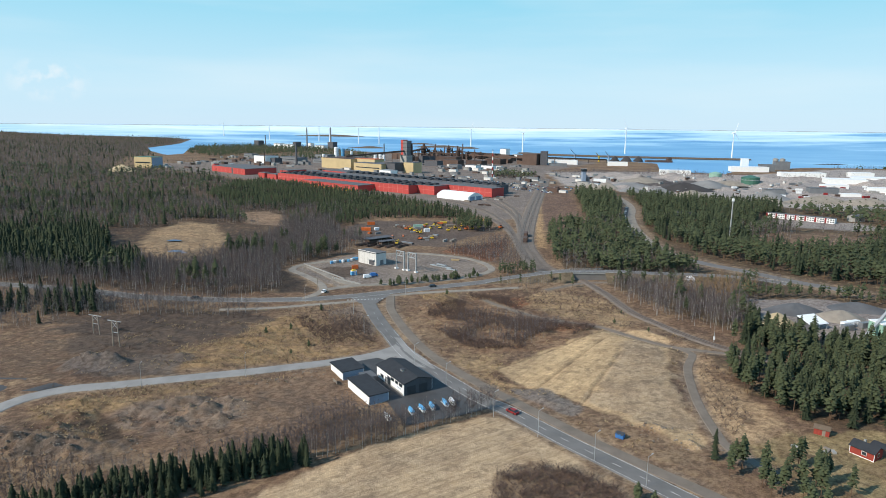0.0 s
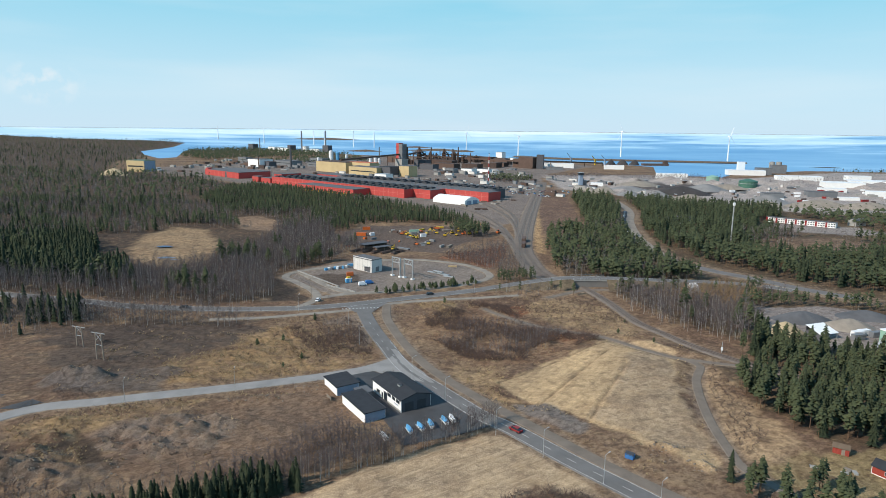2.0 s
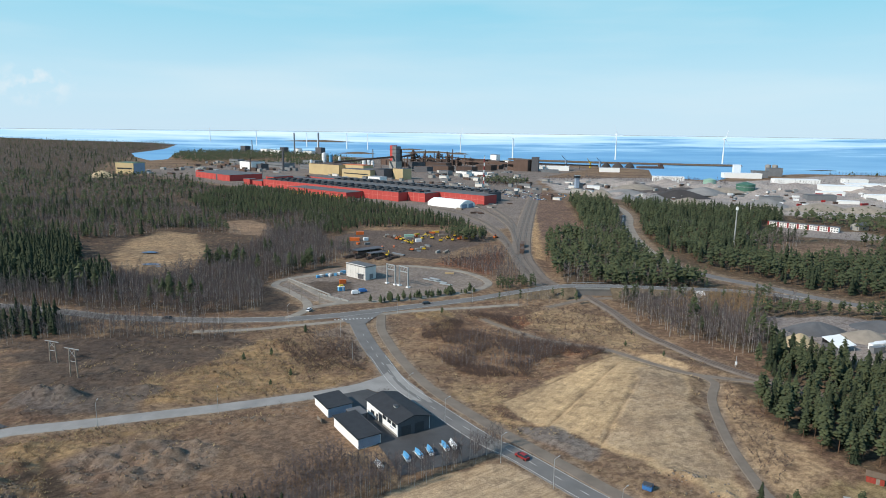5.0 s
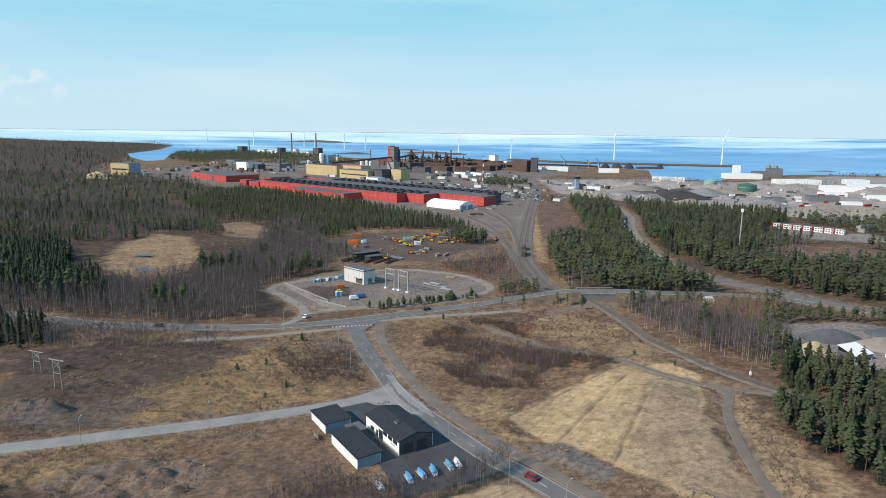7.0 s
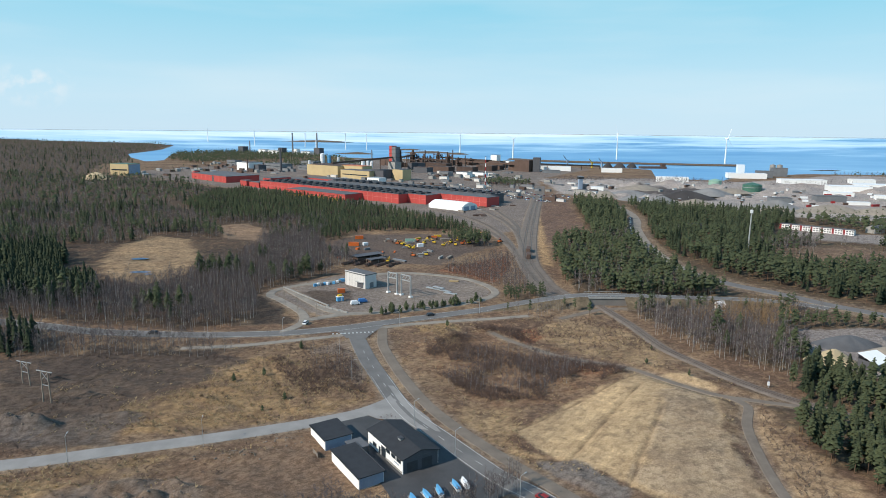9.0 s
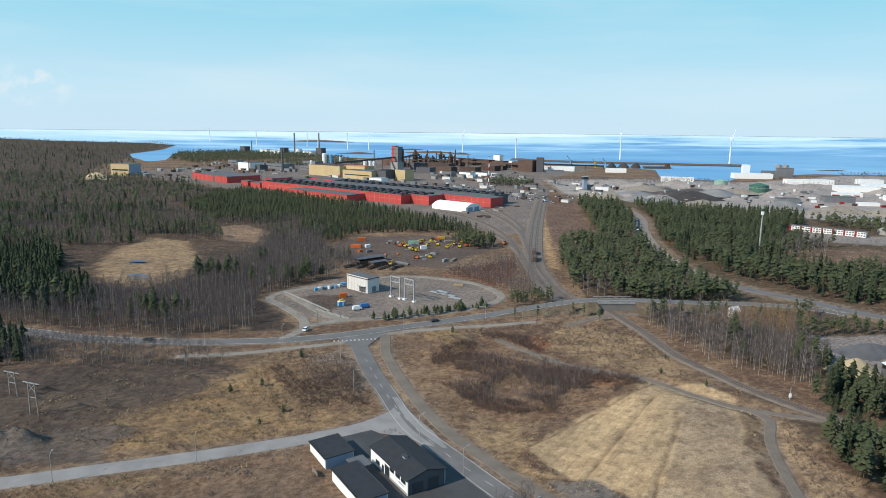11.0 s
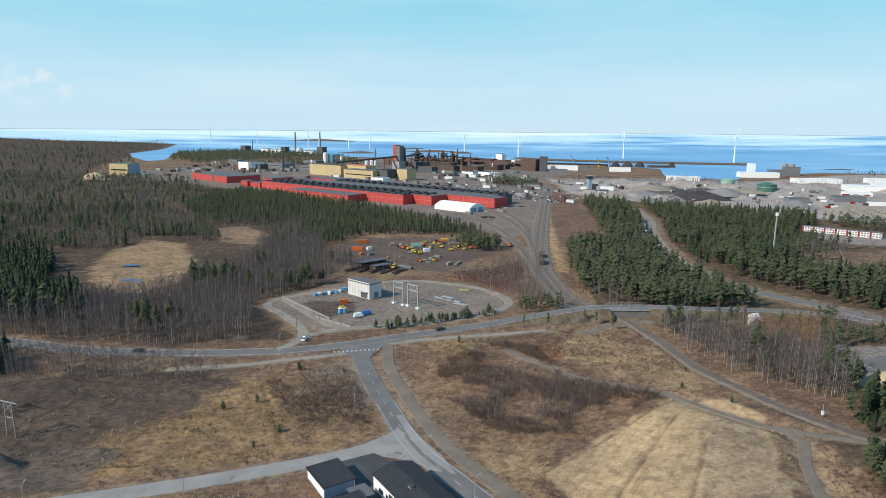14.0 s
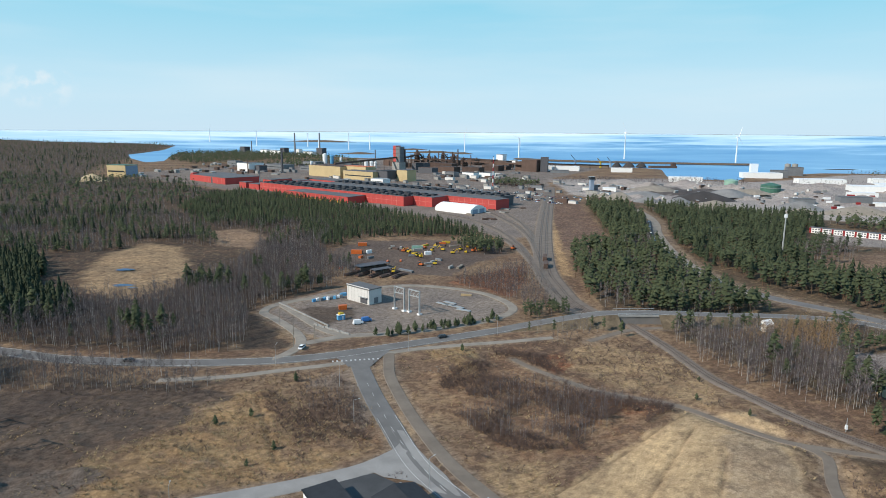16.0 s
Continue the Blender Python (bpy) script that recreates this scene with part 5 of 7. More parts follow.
wide = [(-140, 205), (-140, 290), (-60, 312), (0, 340), (60, 350), (92, 340), (112, 262), (100, 236), (96, 180), (60, 160), (30, 200), (0, 225), (-30, 225), (-60, 200), (-60, 160), (-120, 150)]
xs_, ys_ = scatter(wide, 1.9, [P_FIELD_E, P_FIELD_S, P_YARD], 1.2, 2.0)
keep = ripple(xs_ + 9, ys_ - 31, 17) + 0.6 * ripple(xs_, ys_, 6) > 0.35
forest("heath_shrubs", "bush", 1, xs_[keep], ys_[keep], 0.68, "low dark brown leafless shrubs in drifts", ["twig_red"], "shrubs", 0.4)
keep = ripple(xs_ - 59, ys_ + 71, 15) + 0.5 * ripple(xs_, ys_ + 8, 5) > 0.45
forest("dry_grass", "tuft", 0, xs_[keep], ys_[keep], 1.1, "pale tufts of dry grass in drifts", ["straw"], "grass", 0.35)

# single trees
def tree_thing(kind_name, label, size, seed, maker=None):
    rs = np.random.RandomState(seed)
    e = empty(kind_name + "_tree", label, "tree")
    v, f, m = (maker or {"spruce": t_spruce, "pine": t_pine, "birch": t_birch}[kind_name])(rs, 0)
    for nm, idx in (("trunk", 0), ("crown", 1)):
        me = raw_mesh(nm, v * size, f[m == idx], [M[TREE_MATS[kind_name][idx]]])
        new(nm, me).parent = e
    return e


STOCK = {}
for k, size, label in (("pine", 0.95, "tall green pine with a bare lower trunk"), ("spruce", 0.75, "dark green pointed spruce"), ("spruce_tall", 0.92, "tall green spruce with drooping branches"), ("birch", 0.62, "slender leafless birch with pale bark"), ("pine_low", 0.42, "young bushy green pine")):
    STOCK[k] = [tree_thing(k.split("_")[0], label, size, 40 + i + len(k), t_pine_low if k == "pine_low" else None) for i in range(4)]
USED = set()


def plant(k, x, y, group, size=1.0):
    src = STOCK[k][RS.randint(4)]
    m = Matrix.Translation((x, y, height(x, y))) @ Matrix.Rotation(RS.uniform(0, 6.28), 4, "Z")
    if src.name not in USED:
        USED.add(src.name)
        src.matrix_basis = m @ Matrix.Scale(size, 4)
        tagged(src, group=group)
        return src
    e = copy_thing(src, m)
    e.scale = (size, size, size * RS.uniform(0.9, 1.1))
    return tagged(e, group=group)


for x, y in list(zip(xa[near_a], ya[near_a]))[:110]:
    plant(("pine", "pine", "pine", "spruce_tall")[RS.randint(4)], x, y, "conifers at the wood's edge", RS.uniform(0.7, 1.0))
for x, y in zip(*scatter([(80, 152), (88, 160), (98, 160), (112, 160), (112, 138), (96, 128), (84, 144)], 4.6, ragged=1)):
    plant("pine", x, y, "pines by the cottage", RS.uniform(0.6, 0.85))
for x, y in [(82, 158), (54, 137), (57, 133)]:
    plant("spruce" if x > 80 else "pine_low", x, y, "trees by the road", 0.9)
for t in np.linspace(0, 1, 110):
    x, y = 21 + (-34 - 21) * t + RS.normal(0, 1.3), 190 + (153 - 190) * t + RS.normal(0, 1.3) - 3.5 * math.sin(t * 3.14)
    plant("birch", x, y + 1.5, "birch row beside the yard", RS.uniform(0.75, 1.15))
for t in np.linspace(0, 1, 150):
    plant("spruce", -37 - 60 * t + RS.normal(0, 2.2), 152 - 30 * t + RS.normal(0, 2.6), "spruce row beside the field", RS.uniform(0.45, 0.85))
for x, y in zip(RS.uniform(-38, 22, 44), RS.uniform(0, 1, 44)):
    plant("pine_low", x, 349 + (x + 30) * 0.47 + y * 7, "young pines before the substation", RS.uniform(0.45, 0.95))
for x, y in [(-68, 267), (-55, 246), (-78, 262), (84, 282), (96, 268), (-60, 236), (3, 330), (-60, 296), (92, 300)]:
    plant("pine_low", x, y, "scattered young conifers", RS.uniform(0.35, 0.7))


# ---- buildings ----
def turned(x, y, z=0.0, deg=0.0):
    return Matrix.Translation((x, y, z)) @ Matrix.Rotation(radians(deg), 4, "Z")


def shell(e, sx, sy, h, wall, roof, ridge=0.0, over=0.35, thick=0.3, roof_t=0.25, wall_label="", end=None):
    """Four walls and a roof about the origin of a thing; x is the long way, ridge the gable's rise."""
    t = thick
    part("wall", Geo().box(0, -sy / 2 + t / 2, -0.3, sx, t, h + 0.3), wall, e, wall_label)
    end = end or wall
    part("wall", Geo().box(0, sy / 2 - t / 2, -0.3, sx, t, h + 0.3), wall, e)
    for s in (-1, 1):
        x = s * (sx / 2 - t / 2 - 0.002)
        g = Geo().box(x, 0, -0.3, t, sy - 2 * t, h + 0.3)
        if ridge:
            a = sy / 2 - t
            vs = [(x + i * t / 2, yy, zz) for i in (-1, 1) for yy, zz in ((-a, h), (a, h), (0, h + ridge * 0.97))]
            g.add(vs, [(0, 2, 1), (3, 4, 5), (0, 3, 5, 2), (1, 2, 5, 4)])
        part("gable_wall" if ridge else "wall", g, end if s > 0 else wall, e)
    if ridge:
        L, W = sx / 2 + over, sy / 2 + over
        drop = ridge * over / (sy / 2)
        for s in (-1, 1):
            vs = [(x, y, z + k) for k in (0, roof_t) for x, y, z in ((-L, 0, h + ridge), (L, 0, h + ridge), (L, s * W, h - drop), (-L, s * W, h - drop))]
            fs = [(0, 1, 2, 3), (7, 6, 5, 4), (0, 4, 5, 1), (1, 5, 6, 2), (2, 6, 7, 3), (3, 7, 4, 0)]
            part("roof", Geo().add(vs, fs if s < 0 else [f[::-1] for f in fs]), roof, e)
    else:
        part("roof", Geo().box(0, 0, h, sx + 2 * over, sy + 2 * over, roof_t), roof, e)


def window(e, x, y, z, w, h, face="y", name="window", glass=None, frame_mat=None):
    """A framed pane set proud on a wall that faces -y, +y or x."""
    d = 0.12
    sx, sy = (w, d) if face == "y" else (d, w)
    fr = part(name, Geo().box(x, y, z, sx + (0.16 if face == "y" else 0), sy + (0 if face == "y" else 0.16), h + 0.16), frame_mat or M["trim_dark"], e)
    part("pane", Geo().box(x, y, z + 0.08, sx + (0 if face == "y" else 0.05), sy + (0.05 if face == "y" else 0), h), glass or M["glass"], fr)
    return fr


AX = math.degrees(math.atan2(-15.0, 9.7))
# workshop trio in the asphalt yard; local -y faces the sunlit west
c, s = math.cos(radians(AX)), math.sin(radians(AX))


def mid(p0, length, width):
    """The centre of a block whose west front starts at p0 and runs along the yard's axis."""
    return p0[0] + c * length / 2 - s * width / 2, p0[1] + s * length / 2 + c * width / 2


def house(p0, length, width, h, label, ridge=0.0, roof="black_roof"):
    x, y = mid(p0, length, width)
    e = empty("house", label, "building", turned(x, y, 0, AX), group="white workshop buildings")
    # the gable end away from the sun gets its shade as dark colour
    shell(e, length, width, h, M["white_wall"], M[roof], ridge, over=0.4, end=M["dark_wall"] if ridge else None)
    return e


h_a = house((-40.3, 219.1), 11.4, 8.6, 3.3, "small white workshop house with black flat roof")
part("fascia", Geo().box(0, -4.45, 3.05, 12.2, 0.08, 0.5), M["trim_dark"], h_a)
for y in (-2.4, 1.2):
    window(h_a, 5.7, y, 1.3, 1.9, 0.8, "x")
# blue-grey panel paints shade onto the white end wall
part("front_cladding", Geo().box(5.76, 0, 0, 0.06, 8.2, 3.2), M["grey_wall"], h_a, "blue-grey cladding")
h_b = house((-31.3, 204.3), 17.9, 7.4, 3.2, "long low white workshop house with black flat roof")
# same painted shade on the long house's white end
part("front_cladding", Geo().box(9.0, 0, 0, 0.06, 7.0, 3.1), M["grey_wall"], h_b, "blue-grey cladding")
part("fascia", Geo().box(0, -3.85, 2.95, 18.7, 0.08, 0.5), M["trim_dark"], h_b)
part("roof_edge", Geo().box(0, 3.9, 3.45, 18.7, 0.2, 0.12), M["trim_dark"], h_b)
h_c = house((-22.0, 214.6), 21.2, 11.6, 4.4, "large white two-storey workshop hall with black gable roof", 1.5)
for x in (-6.8, -5.6):
    window(h_c, x, -5.86, 1.1, 0.9, 1.0)
door = part("door", Geo().box(-0.6, -5.86, 0.05, 2.6, 0.12, 3.3), M["trim_dark"], h_c, "tall dark glazed door")
part("pane", Geo().box(-0.6, -5.9, 0.4, 2.1, 0.1, 2.6), M["glass"], door)
window(h_c, -3.0, -5.86, 0.2, 0.8, 2.0, name="door")
for x in (2.2, 5.4, 8.4):
    window(h_c, x, -5.86, 2.7, 2.2, 1.0)
part("base_band", Geo().box(4.5, -5.84, 0.0, 11.5, 0.1, 0.7), M["concrete"], h_c)
part("wall_writing", Geo().box(7.2, -5.85, 1.75, 2.6, 0.06, 0.35), M["grey_wall"], h_c)
# dark panel paints the shade under the roof overhang on this gable
part("east_cladding", Geo().box(10.64, 0, 0, 0.08, 11.2, 4.3), M["dark_wall"], h_c, "white gable wall with its shade coloured dark")
for y in (-2.8, 2.0):
    part("overhead_door", Geo().box(10.7, y, 0.05, 0.08, 3.4, 3.2), M["trim_dark"], h_c)
vent = part("roof_vent", Geo().box(2.0, -1.6, 5.2, 1.5, 1.0, 1.0), M["galv"], h_c, "grey metal roof vent")
part("vent_cap", Geo().box(2.0, -1.6, 6.2, 1.8, 1.3, 0.15), M["trim_dark"], vent)
canopy = empty("canopy", "grey flat canopy roof between the workshop houses", "canopy", turned(-24.6, 208.6, 0, AX))
part("roof", Geo().box(0, 0, 2.9, 6.0, 5.2, 0.25), M["grey_roof"], canopy)
for a in (-2.7, 2.7):
    for b in (-2.3, 2.3):
        part("post", Geo().box(a, b, 0, 0.15, 0.15, 2.9), M["trim_dark"], canopy)
fence = empty("fence", "grey board fence between two workshop houses", "fence", turned(-36.5, 206.6, 0, AX))
for i in range(9):
    part("board", Geo().box(-1.6 + i * 0.42, 0, 0, 0.36, 0.06, 1.7), M["wood_grey"], fence)
planter = empty("planter", "grey stone planter wall at the yard's entrance", "planter", turned(-14, 226, 0, -15))
part("wall", Geo().box(0, 0, -0.2, 5.0, 0.6, 1.1), M["concrete"], planter)
part("cap", Geo().box(0, 0, 0.9, 5.2, 0.8, 0.12), M["galv"], planter)


def boat(x, y, deg, cover, label):
    e = empty("boat", label, "boat", turned(x, y, 0.0, deg), group="boats on trailers in the yard")
    L, W = 4.6, 1.7
    st = [(-L / 2, 0.9), (-L / 4, 1.0), (L / 8, 0.95), (L / 3, 0.6), (L / 2, 0.05)]
    for nm, mat, z0, z1, k in (("hull", "white_steel", 0.5, 1.25, 0.7), ("cover", cover, 1.27, 1.75, 0.55)):
        g = Geo()
        for i, (xx, ww) in enumerate(st):
            lo = ww * (k if nm == "hull" else 1)
            hi = ww * (1 if nm == "hull" else k)
            g.v += [(xx, -lo * W / 2, z0 + (0.25 if nm == "hull" and i == 4 else 0)), (xx, -hi * W / 2, z1), (xx, hi * W / 2, z1), (xx, lo * W / 2, z0 + (0.25 if nm == "hull" and i == 4 else 0))]
            if i:
                q = 4 * i
                g.f += [(q + j, q + (j + 1) % 4, q - 4 + (j + 1) % 4, q - 4 + j) for j in range(4)]
        g.f += [(0, 1, 2, 3), (19, 18, 17, 16)]
        part(nm, g, M[mat], e)
    tr = part("trailer", Geo().box(0.2, 0, 0.38, 5.2, 1.2, 0.1), M["galv"], e)
    for s2 in (-1, 1):
        w = Geo()
        w.cyl(0, 0, -0.12, 0.32, 0.32, 0.24, 10)
        w.v = [(a - 0.6, b2 * 1 + s2 * 0.85, d2 + 0.32) for a, d2, b2 in w.v]
        part("wheel", w, M["tyre"], e)
    return e


for i, (x, y) in enumerate([(-7.0, 183.6), (-3.6, 185.6), (-0.4, 187.6), (4.0, 190.2), (-14.5, 179.2), (6.4, 191.4)]):
    boat(x, y, 112 + 6 * math.sin(i * 2.1), ("blue_light", "blue_light", "blue_light", "blue_light", "white_sheet", "white_sheet")[i],
         ("small boat under a light blue cover on a trailer", "small boat under a white cover on a trailer")[i > 3])


def car(x, y, deg, paint, label, size=1.0, van=False, group="", z=0.16, simple=False):
    e = empty("van" if van else "car", label, "van" if van else "car", turned(x, y, z, deg) @ Matrix.Scale(size, 4), group)
    L, W, hb, hc = (5.0, 1.95, 0.95, 1.0) if van else (4.4, 1.78, 0.62, 0.55)
    g = Geo().box(0, 0, 0.28, L, W, hb, taper=0.97)
    part("body", g, M[paint], e)
    cab = Geo()
    x0, x1, k = (-L / 2 + 0.1, L / 2 - 1.1, 0.25) if van else (-L / 2 + 0.35, L / 2 - 1.25, 0.55)
    z0, z1 = 0.28 + hb, 0.28 + hb + hc
    cab.add([(x0, -W / 2 * .92, z0), (x1 + 0.45, -W / 2 * .92, z0), (x1 + 0.45, W / 2 * .92, z0), (x0, W / 2 * .92, z0),
             (x0 + k, -W / 2 * .78, z1), (x1 - 0.25, -W / 2 * .78, z1), (x1 - 0.25, W / 2 * .78, z1), (x0 + k, W / 2 * .78, z1)],
            [(3, 2, 1, 0), (4, 5, 6, 7), (0, 1, 5, 4), (1, 2, 6, 5), (2, 3, 7, 6), (3, 0, 4, 7)])
    part("cabin", cab, M[paint if van else "glass"], e)
    if simple:
        return e
    part("roof", Geo().box((x0 + x1) / 2 + k / 4, 0, z1 - 0.02, (x1 - x0) * 0.72, W * 0.78, 0.05), M[paint], e)
    part("windscreen", Geo().box(x1 + 0.2, 0, z0 + 0.1, 0.3, W * 0.8, hc * 0.6), M["glass"], e)
    for a in (-1, 1):
        for b in (-1, 1):
            w = Geo().cyl(0, 0, -0.1, 0.32, 0.32, 0.2, 12)
            w.v = [(p0 + a * L * 0.31, q0 + b * W * 0.47, r0 + 0.32) for p0, r0, q0 in w.v]
            part("wheel", w, M["tyre"], e)
        part("headlight", Geo().box(L / 2 - 0.02, a * W * 0.36, 0.62, 0.08, 0.3, 0.16), M["white_steel"], e)
    return e


car(26.5, 185.0, 131, "red_paint", "red passenger car driving on the asphalt road")
car(-46.5, 368, 25, "white_steel", "white delivery van on the gravel yard", van=True)
car(-43, 372.5, 25, "blue", "dark blue van with a white roof on the gravel yard", van=True)
car(-66, 333, 80, "white_steel", "white car at the yard's gate")
car(-5.5, 348.2, 28, "trim_dark", "dark car driving on the highway", z=0.3)
car(-132, 315.5, 178, "trim_dark", "dark car driving on the highway", z=0.3)
bin_ = empty("bin", "dark blue waste container beside the gravel path", "container", turned(57.9, 169.4, height(57.9, 169.4), -35))
part("body", Geo().box(0, 0, 0, 2.4, 1.6, 1.5, taper=1.06), M["blue"], bin_)
part("lid", Geo().box(0, 0, 1.5, 2.6, 1.8, 0.15), M["trim_dark"], bin_)
part("rim", Geo().box(0, -0.9, 1.25, 2.5, 0.1, 0.12), M["trim_dark"], bin_)


# street lamps
def lamp(x, y, deg, h=8.5, label="thin grey steel street lamp by the road", z=0.0):
    e = empty("street_lamp", label, "lamp", turned(x, y, z, deg), group="street lamps")
    part("pole", Geo().cyl(0, 0, -0.3, 0.09, 0.05, h + 0.3, 6), M["galv"], e)
    part("arm", Geo().beam((0, 0, h), (1.6, 0, h + 0.35), 0.07), M["galv"], e)
    part("head", Geo().box(1.8, 0, h + 0.28, 0.7, 0.25, 0.12), M["galv"], e)
    return e


src = lamp(47, 155.5, 40)
for x, y, d in [(32.8, 169.3, 40), (58, 143, 40), (20, 182.2, 40), (4.2, 206.5, 40), (-8.5, 226, 45), (-33.5, 262, 10), (-43, 292, 10), (-71, 212.0, 100), (-105, 201, 100), (-20, 331, 60), (-72, 313, 80), (-105, 310, 90), (20, 354, 60), (-137, 311, 90)]:
    copy_thing(src, turned(x, y, 0, d))


def pylon(x, y, deg, h):
    e = empty("power_pylon", "grey wooden H-frame power pylon with crossarm", "pylon", turned(x, y, height(x, y), deg))
    for s2 in (-1, 1):
        part("leg", Geo().beam((s2 * 1.9, 0, -0.4), (s2 * 1.45, 0, h), 0.34), M["wood_grey"], e)
        part("insulator", Geo().cyl(s2 * 2.9, 0, h - 1.2, 0.1, 0.1, 1.0, 6), M["glass"], e)
    part("crossarm", Geo().beam((-3.6, 0, h - 0.2), (3.6, 0, h - 0.2), 0.26), M["galv"], e)
    part("brace", Geo().beam((-1.6, 0, h * 0.55), (1.6, 0, h * 0.55), 0.18), M["galv"], e)
    part("brace", Geo().beam((-1.5, 0, h * 0.7), (1.5, 0, h - 0.4), 0.12), M["galv"], e)
    part("brace", Geo().beam((1.5, 0, h * 0.7), (-1.5, 0, h - 0.4), 0.12), M["galv"], e)
    return e


pylon(-135.2, 241, -20, 11.5)
pylon(-152, 256, -20, 9)

# ---- substation yard ----
SUB = math.degrees(math.atan2(401.8 - 413.8, -45 + 58.6))
cs, ss = math.cos(radians(SUB)), math.sin(radians(SUB))
bx, by = (-58.6 - 45.0) / 2 - ss * 4.5, (413.8 + 401.8) / 2 + cs * 4.5
sub = empty("switch_house", "tall pale concrete switch house with dark flat roof", "building", turned(bx, by, 0.1, SUB))
shell(sub, 18.2, 9.0, 8.0, M["pale_wall"], M["grey_roof"], 0, over=0.25, roof_t=0.5)
part("parapet", Geo().box(0, -4.5, 8.1, 18.6, 0.3, 0.8), M["pale_wall"], sub)
for i in range(7):
    part("joint", Geo().box(-7.8 + i * 2.6, -4.52, 0.2, 0.1, 0.06, 7.7), M["concrete"], sub)
# closed panel; the unlit inside of the doorway is only its dark colour
part("doorway", Geo().box(4.6, -4.53, 0.1, 5.4, 0.08, 3.4), M["dark_wall"], sub, "doorway panel coloured dark for the shade inside")
part("doorway_canopy", Geo().box(4.6, -5.1, 3.5, 6.0, 1.4, 0.2), M["galv"], sub)
part("side_door", Geo().box(9.12, 0.5, 0.1, 0.08, 3.0, 3.2), M["grey_steel"], sub)
gan = empty("gantry", "grey steel substation gantry of two lattice portals", "gantry")
posts = [(-30.8, 395.2), (-25.5, 390.8), (-22.8, 389.5), (-17.3, 384.4)]
for x, y in posts:
    p_ = part("post", Geo().box(x, y, 0.5, 0.75, 0.75, 12.0, 0.7, 0.75), M["galv"], gan)
    part("foot", Geo().box(x, y, -0.2, 2.0, 2.0, 0.9, 0.7), M["white_wall"], gan, "white concrete footing")
for (a, b) in ((0, 1), (2, 3)):
    for z in (12.2, 9.2):
        part("beam", Geo().beam((*posts[a], z), (*posts[b], z), 0.5), M["galv"], gan)
    for k in range(3):
        p0 = [posts[a][i] + (posts[b][i] - posts[a][i]) * k / 3 for i in (0, 1)]
        p1 = [posts[a][i] + (posts[b][i] - posts[a][i]) * (k + 1) / 3 for i in (0, 1)]
        part("brace", Geo().beam((*p0, 9.2), (*p1, 12.2), 0.2), M["galv"], gan)
hut = empty("site_hut", "blue site hut with a yellow roof load on the gravel yard", "hut", turned(-56, 375.5, 0.1, 30))
part("body", Geo().box(0, 0, 0, 3.6, 2.4, 2.4), M["blue_light"], hut)
part("roof", Geo().box(0, 0, 2.4, 3.8, 2.6, 0.2), M["white_steel"], hut)
part("load", Geo().box(0.2, 0.4, 2.6, 2.6, 1.6, 0.9, 0.2, 0.8), M["yellow"], hut)
part("door", Geo().box(0.6, -1.22, 0.1, 0.9, 0.06, 2.0), M["white_steel"], hut)


def container(x, y, deg, mat, label, size=(6.0, 2.4, 2.5), z=None, name="container"):
    e = empty(name, label, "container", turned(x, y, height(x, y) if z is None else z, deg))
    a, b, h = size
    part("body", Geo().box(0, 0, 0, a, b, h), M[mat], e)
    part("roof", Geo().box(0, 0, h, a + 0.06, b + 0.06, 0.08), M[mat], e)
    for k in range(max(2, int(a / 1.2))):
        part("rib", Geo().box(-a / 2 + 0.6 + k * (a - 1.2) / max(1, int(a / 1.2) - 1), -b / 2 - 0.03, 0.1, 0.12, 0.08, h - 0.2), M[mat], e)
    part("door", Geo().box(a / 2 + 0.03, 0, 0.1, 0.08, b - 0.3, h - 0.2), M["trim_dark"], e)
    return e


container(-58, 394, 15, "orange", "orange steel container in front of the switch house", (4.2, 2.2, 2.2))
for i in range(9):
    container(-76 + i * 1.7, 408 + i * 1.1 + (i % 2), 35 + 9 * i, ("blue_light", "white_sheet", "grey_steel")[i % 3], "cable drums and tarpaulin bundles in blue and white", (1.9, 1.5, 1.5), name="bundle")
container(-62, 421, 20, "blue_light", "light blue storage box", (3.6, 1.8, 1.6))
for i in range(16):
    t = i / 15
    e = empty("concrete_block", "pale concrete barrier block in a row", "barrier", turned(-67 + 18 * t, 366 - 14 * t + RS.uniform(-.5, .5), 0.1, -38 + RS.uniform(-12, 12)), group="barrier blocks")
    part("block", Geo().box(0, 0, 0, 1.5, 0.7, 0.55, taper=0.9), M["concrete"], e)
    part("top", Geo().box(0, 0, 0.55, 1.3, 0.35, 0.35, taper=0.85), M["concrete"], e)
for x, y, dg in [(-6, 404, -40), (-2, 401, -42), (2, 398, -42), (5, 392, -30), (-2, 406, -42)]:
    e = empty("pipe_stack", "stack of pale grey steel pipes on gravel", "pipes", turned(x, y, 0.1, dg))
    for k in range(4):
        part("pipe", Geo().beam((-4, k * 0.5, 0.3), (4, k * 0.5, 0.3), 0.42), M["galv"], e)
wall_ = empty("cable_trough", "pale concrete kerb round the gravel yard", "kerb", turned(-78, 382, 0.1, 0))
for i in range(10):
    part("kerb", Geo().beam((-16 + i * 3.4, 22 - i * 4.0, 0.35), (-12.8 + i * 3.4, 18.2 - i * 4.0, 0.35), 0.6), M["concrete"], wall_)
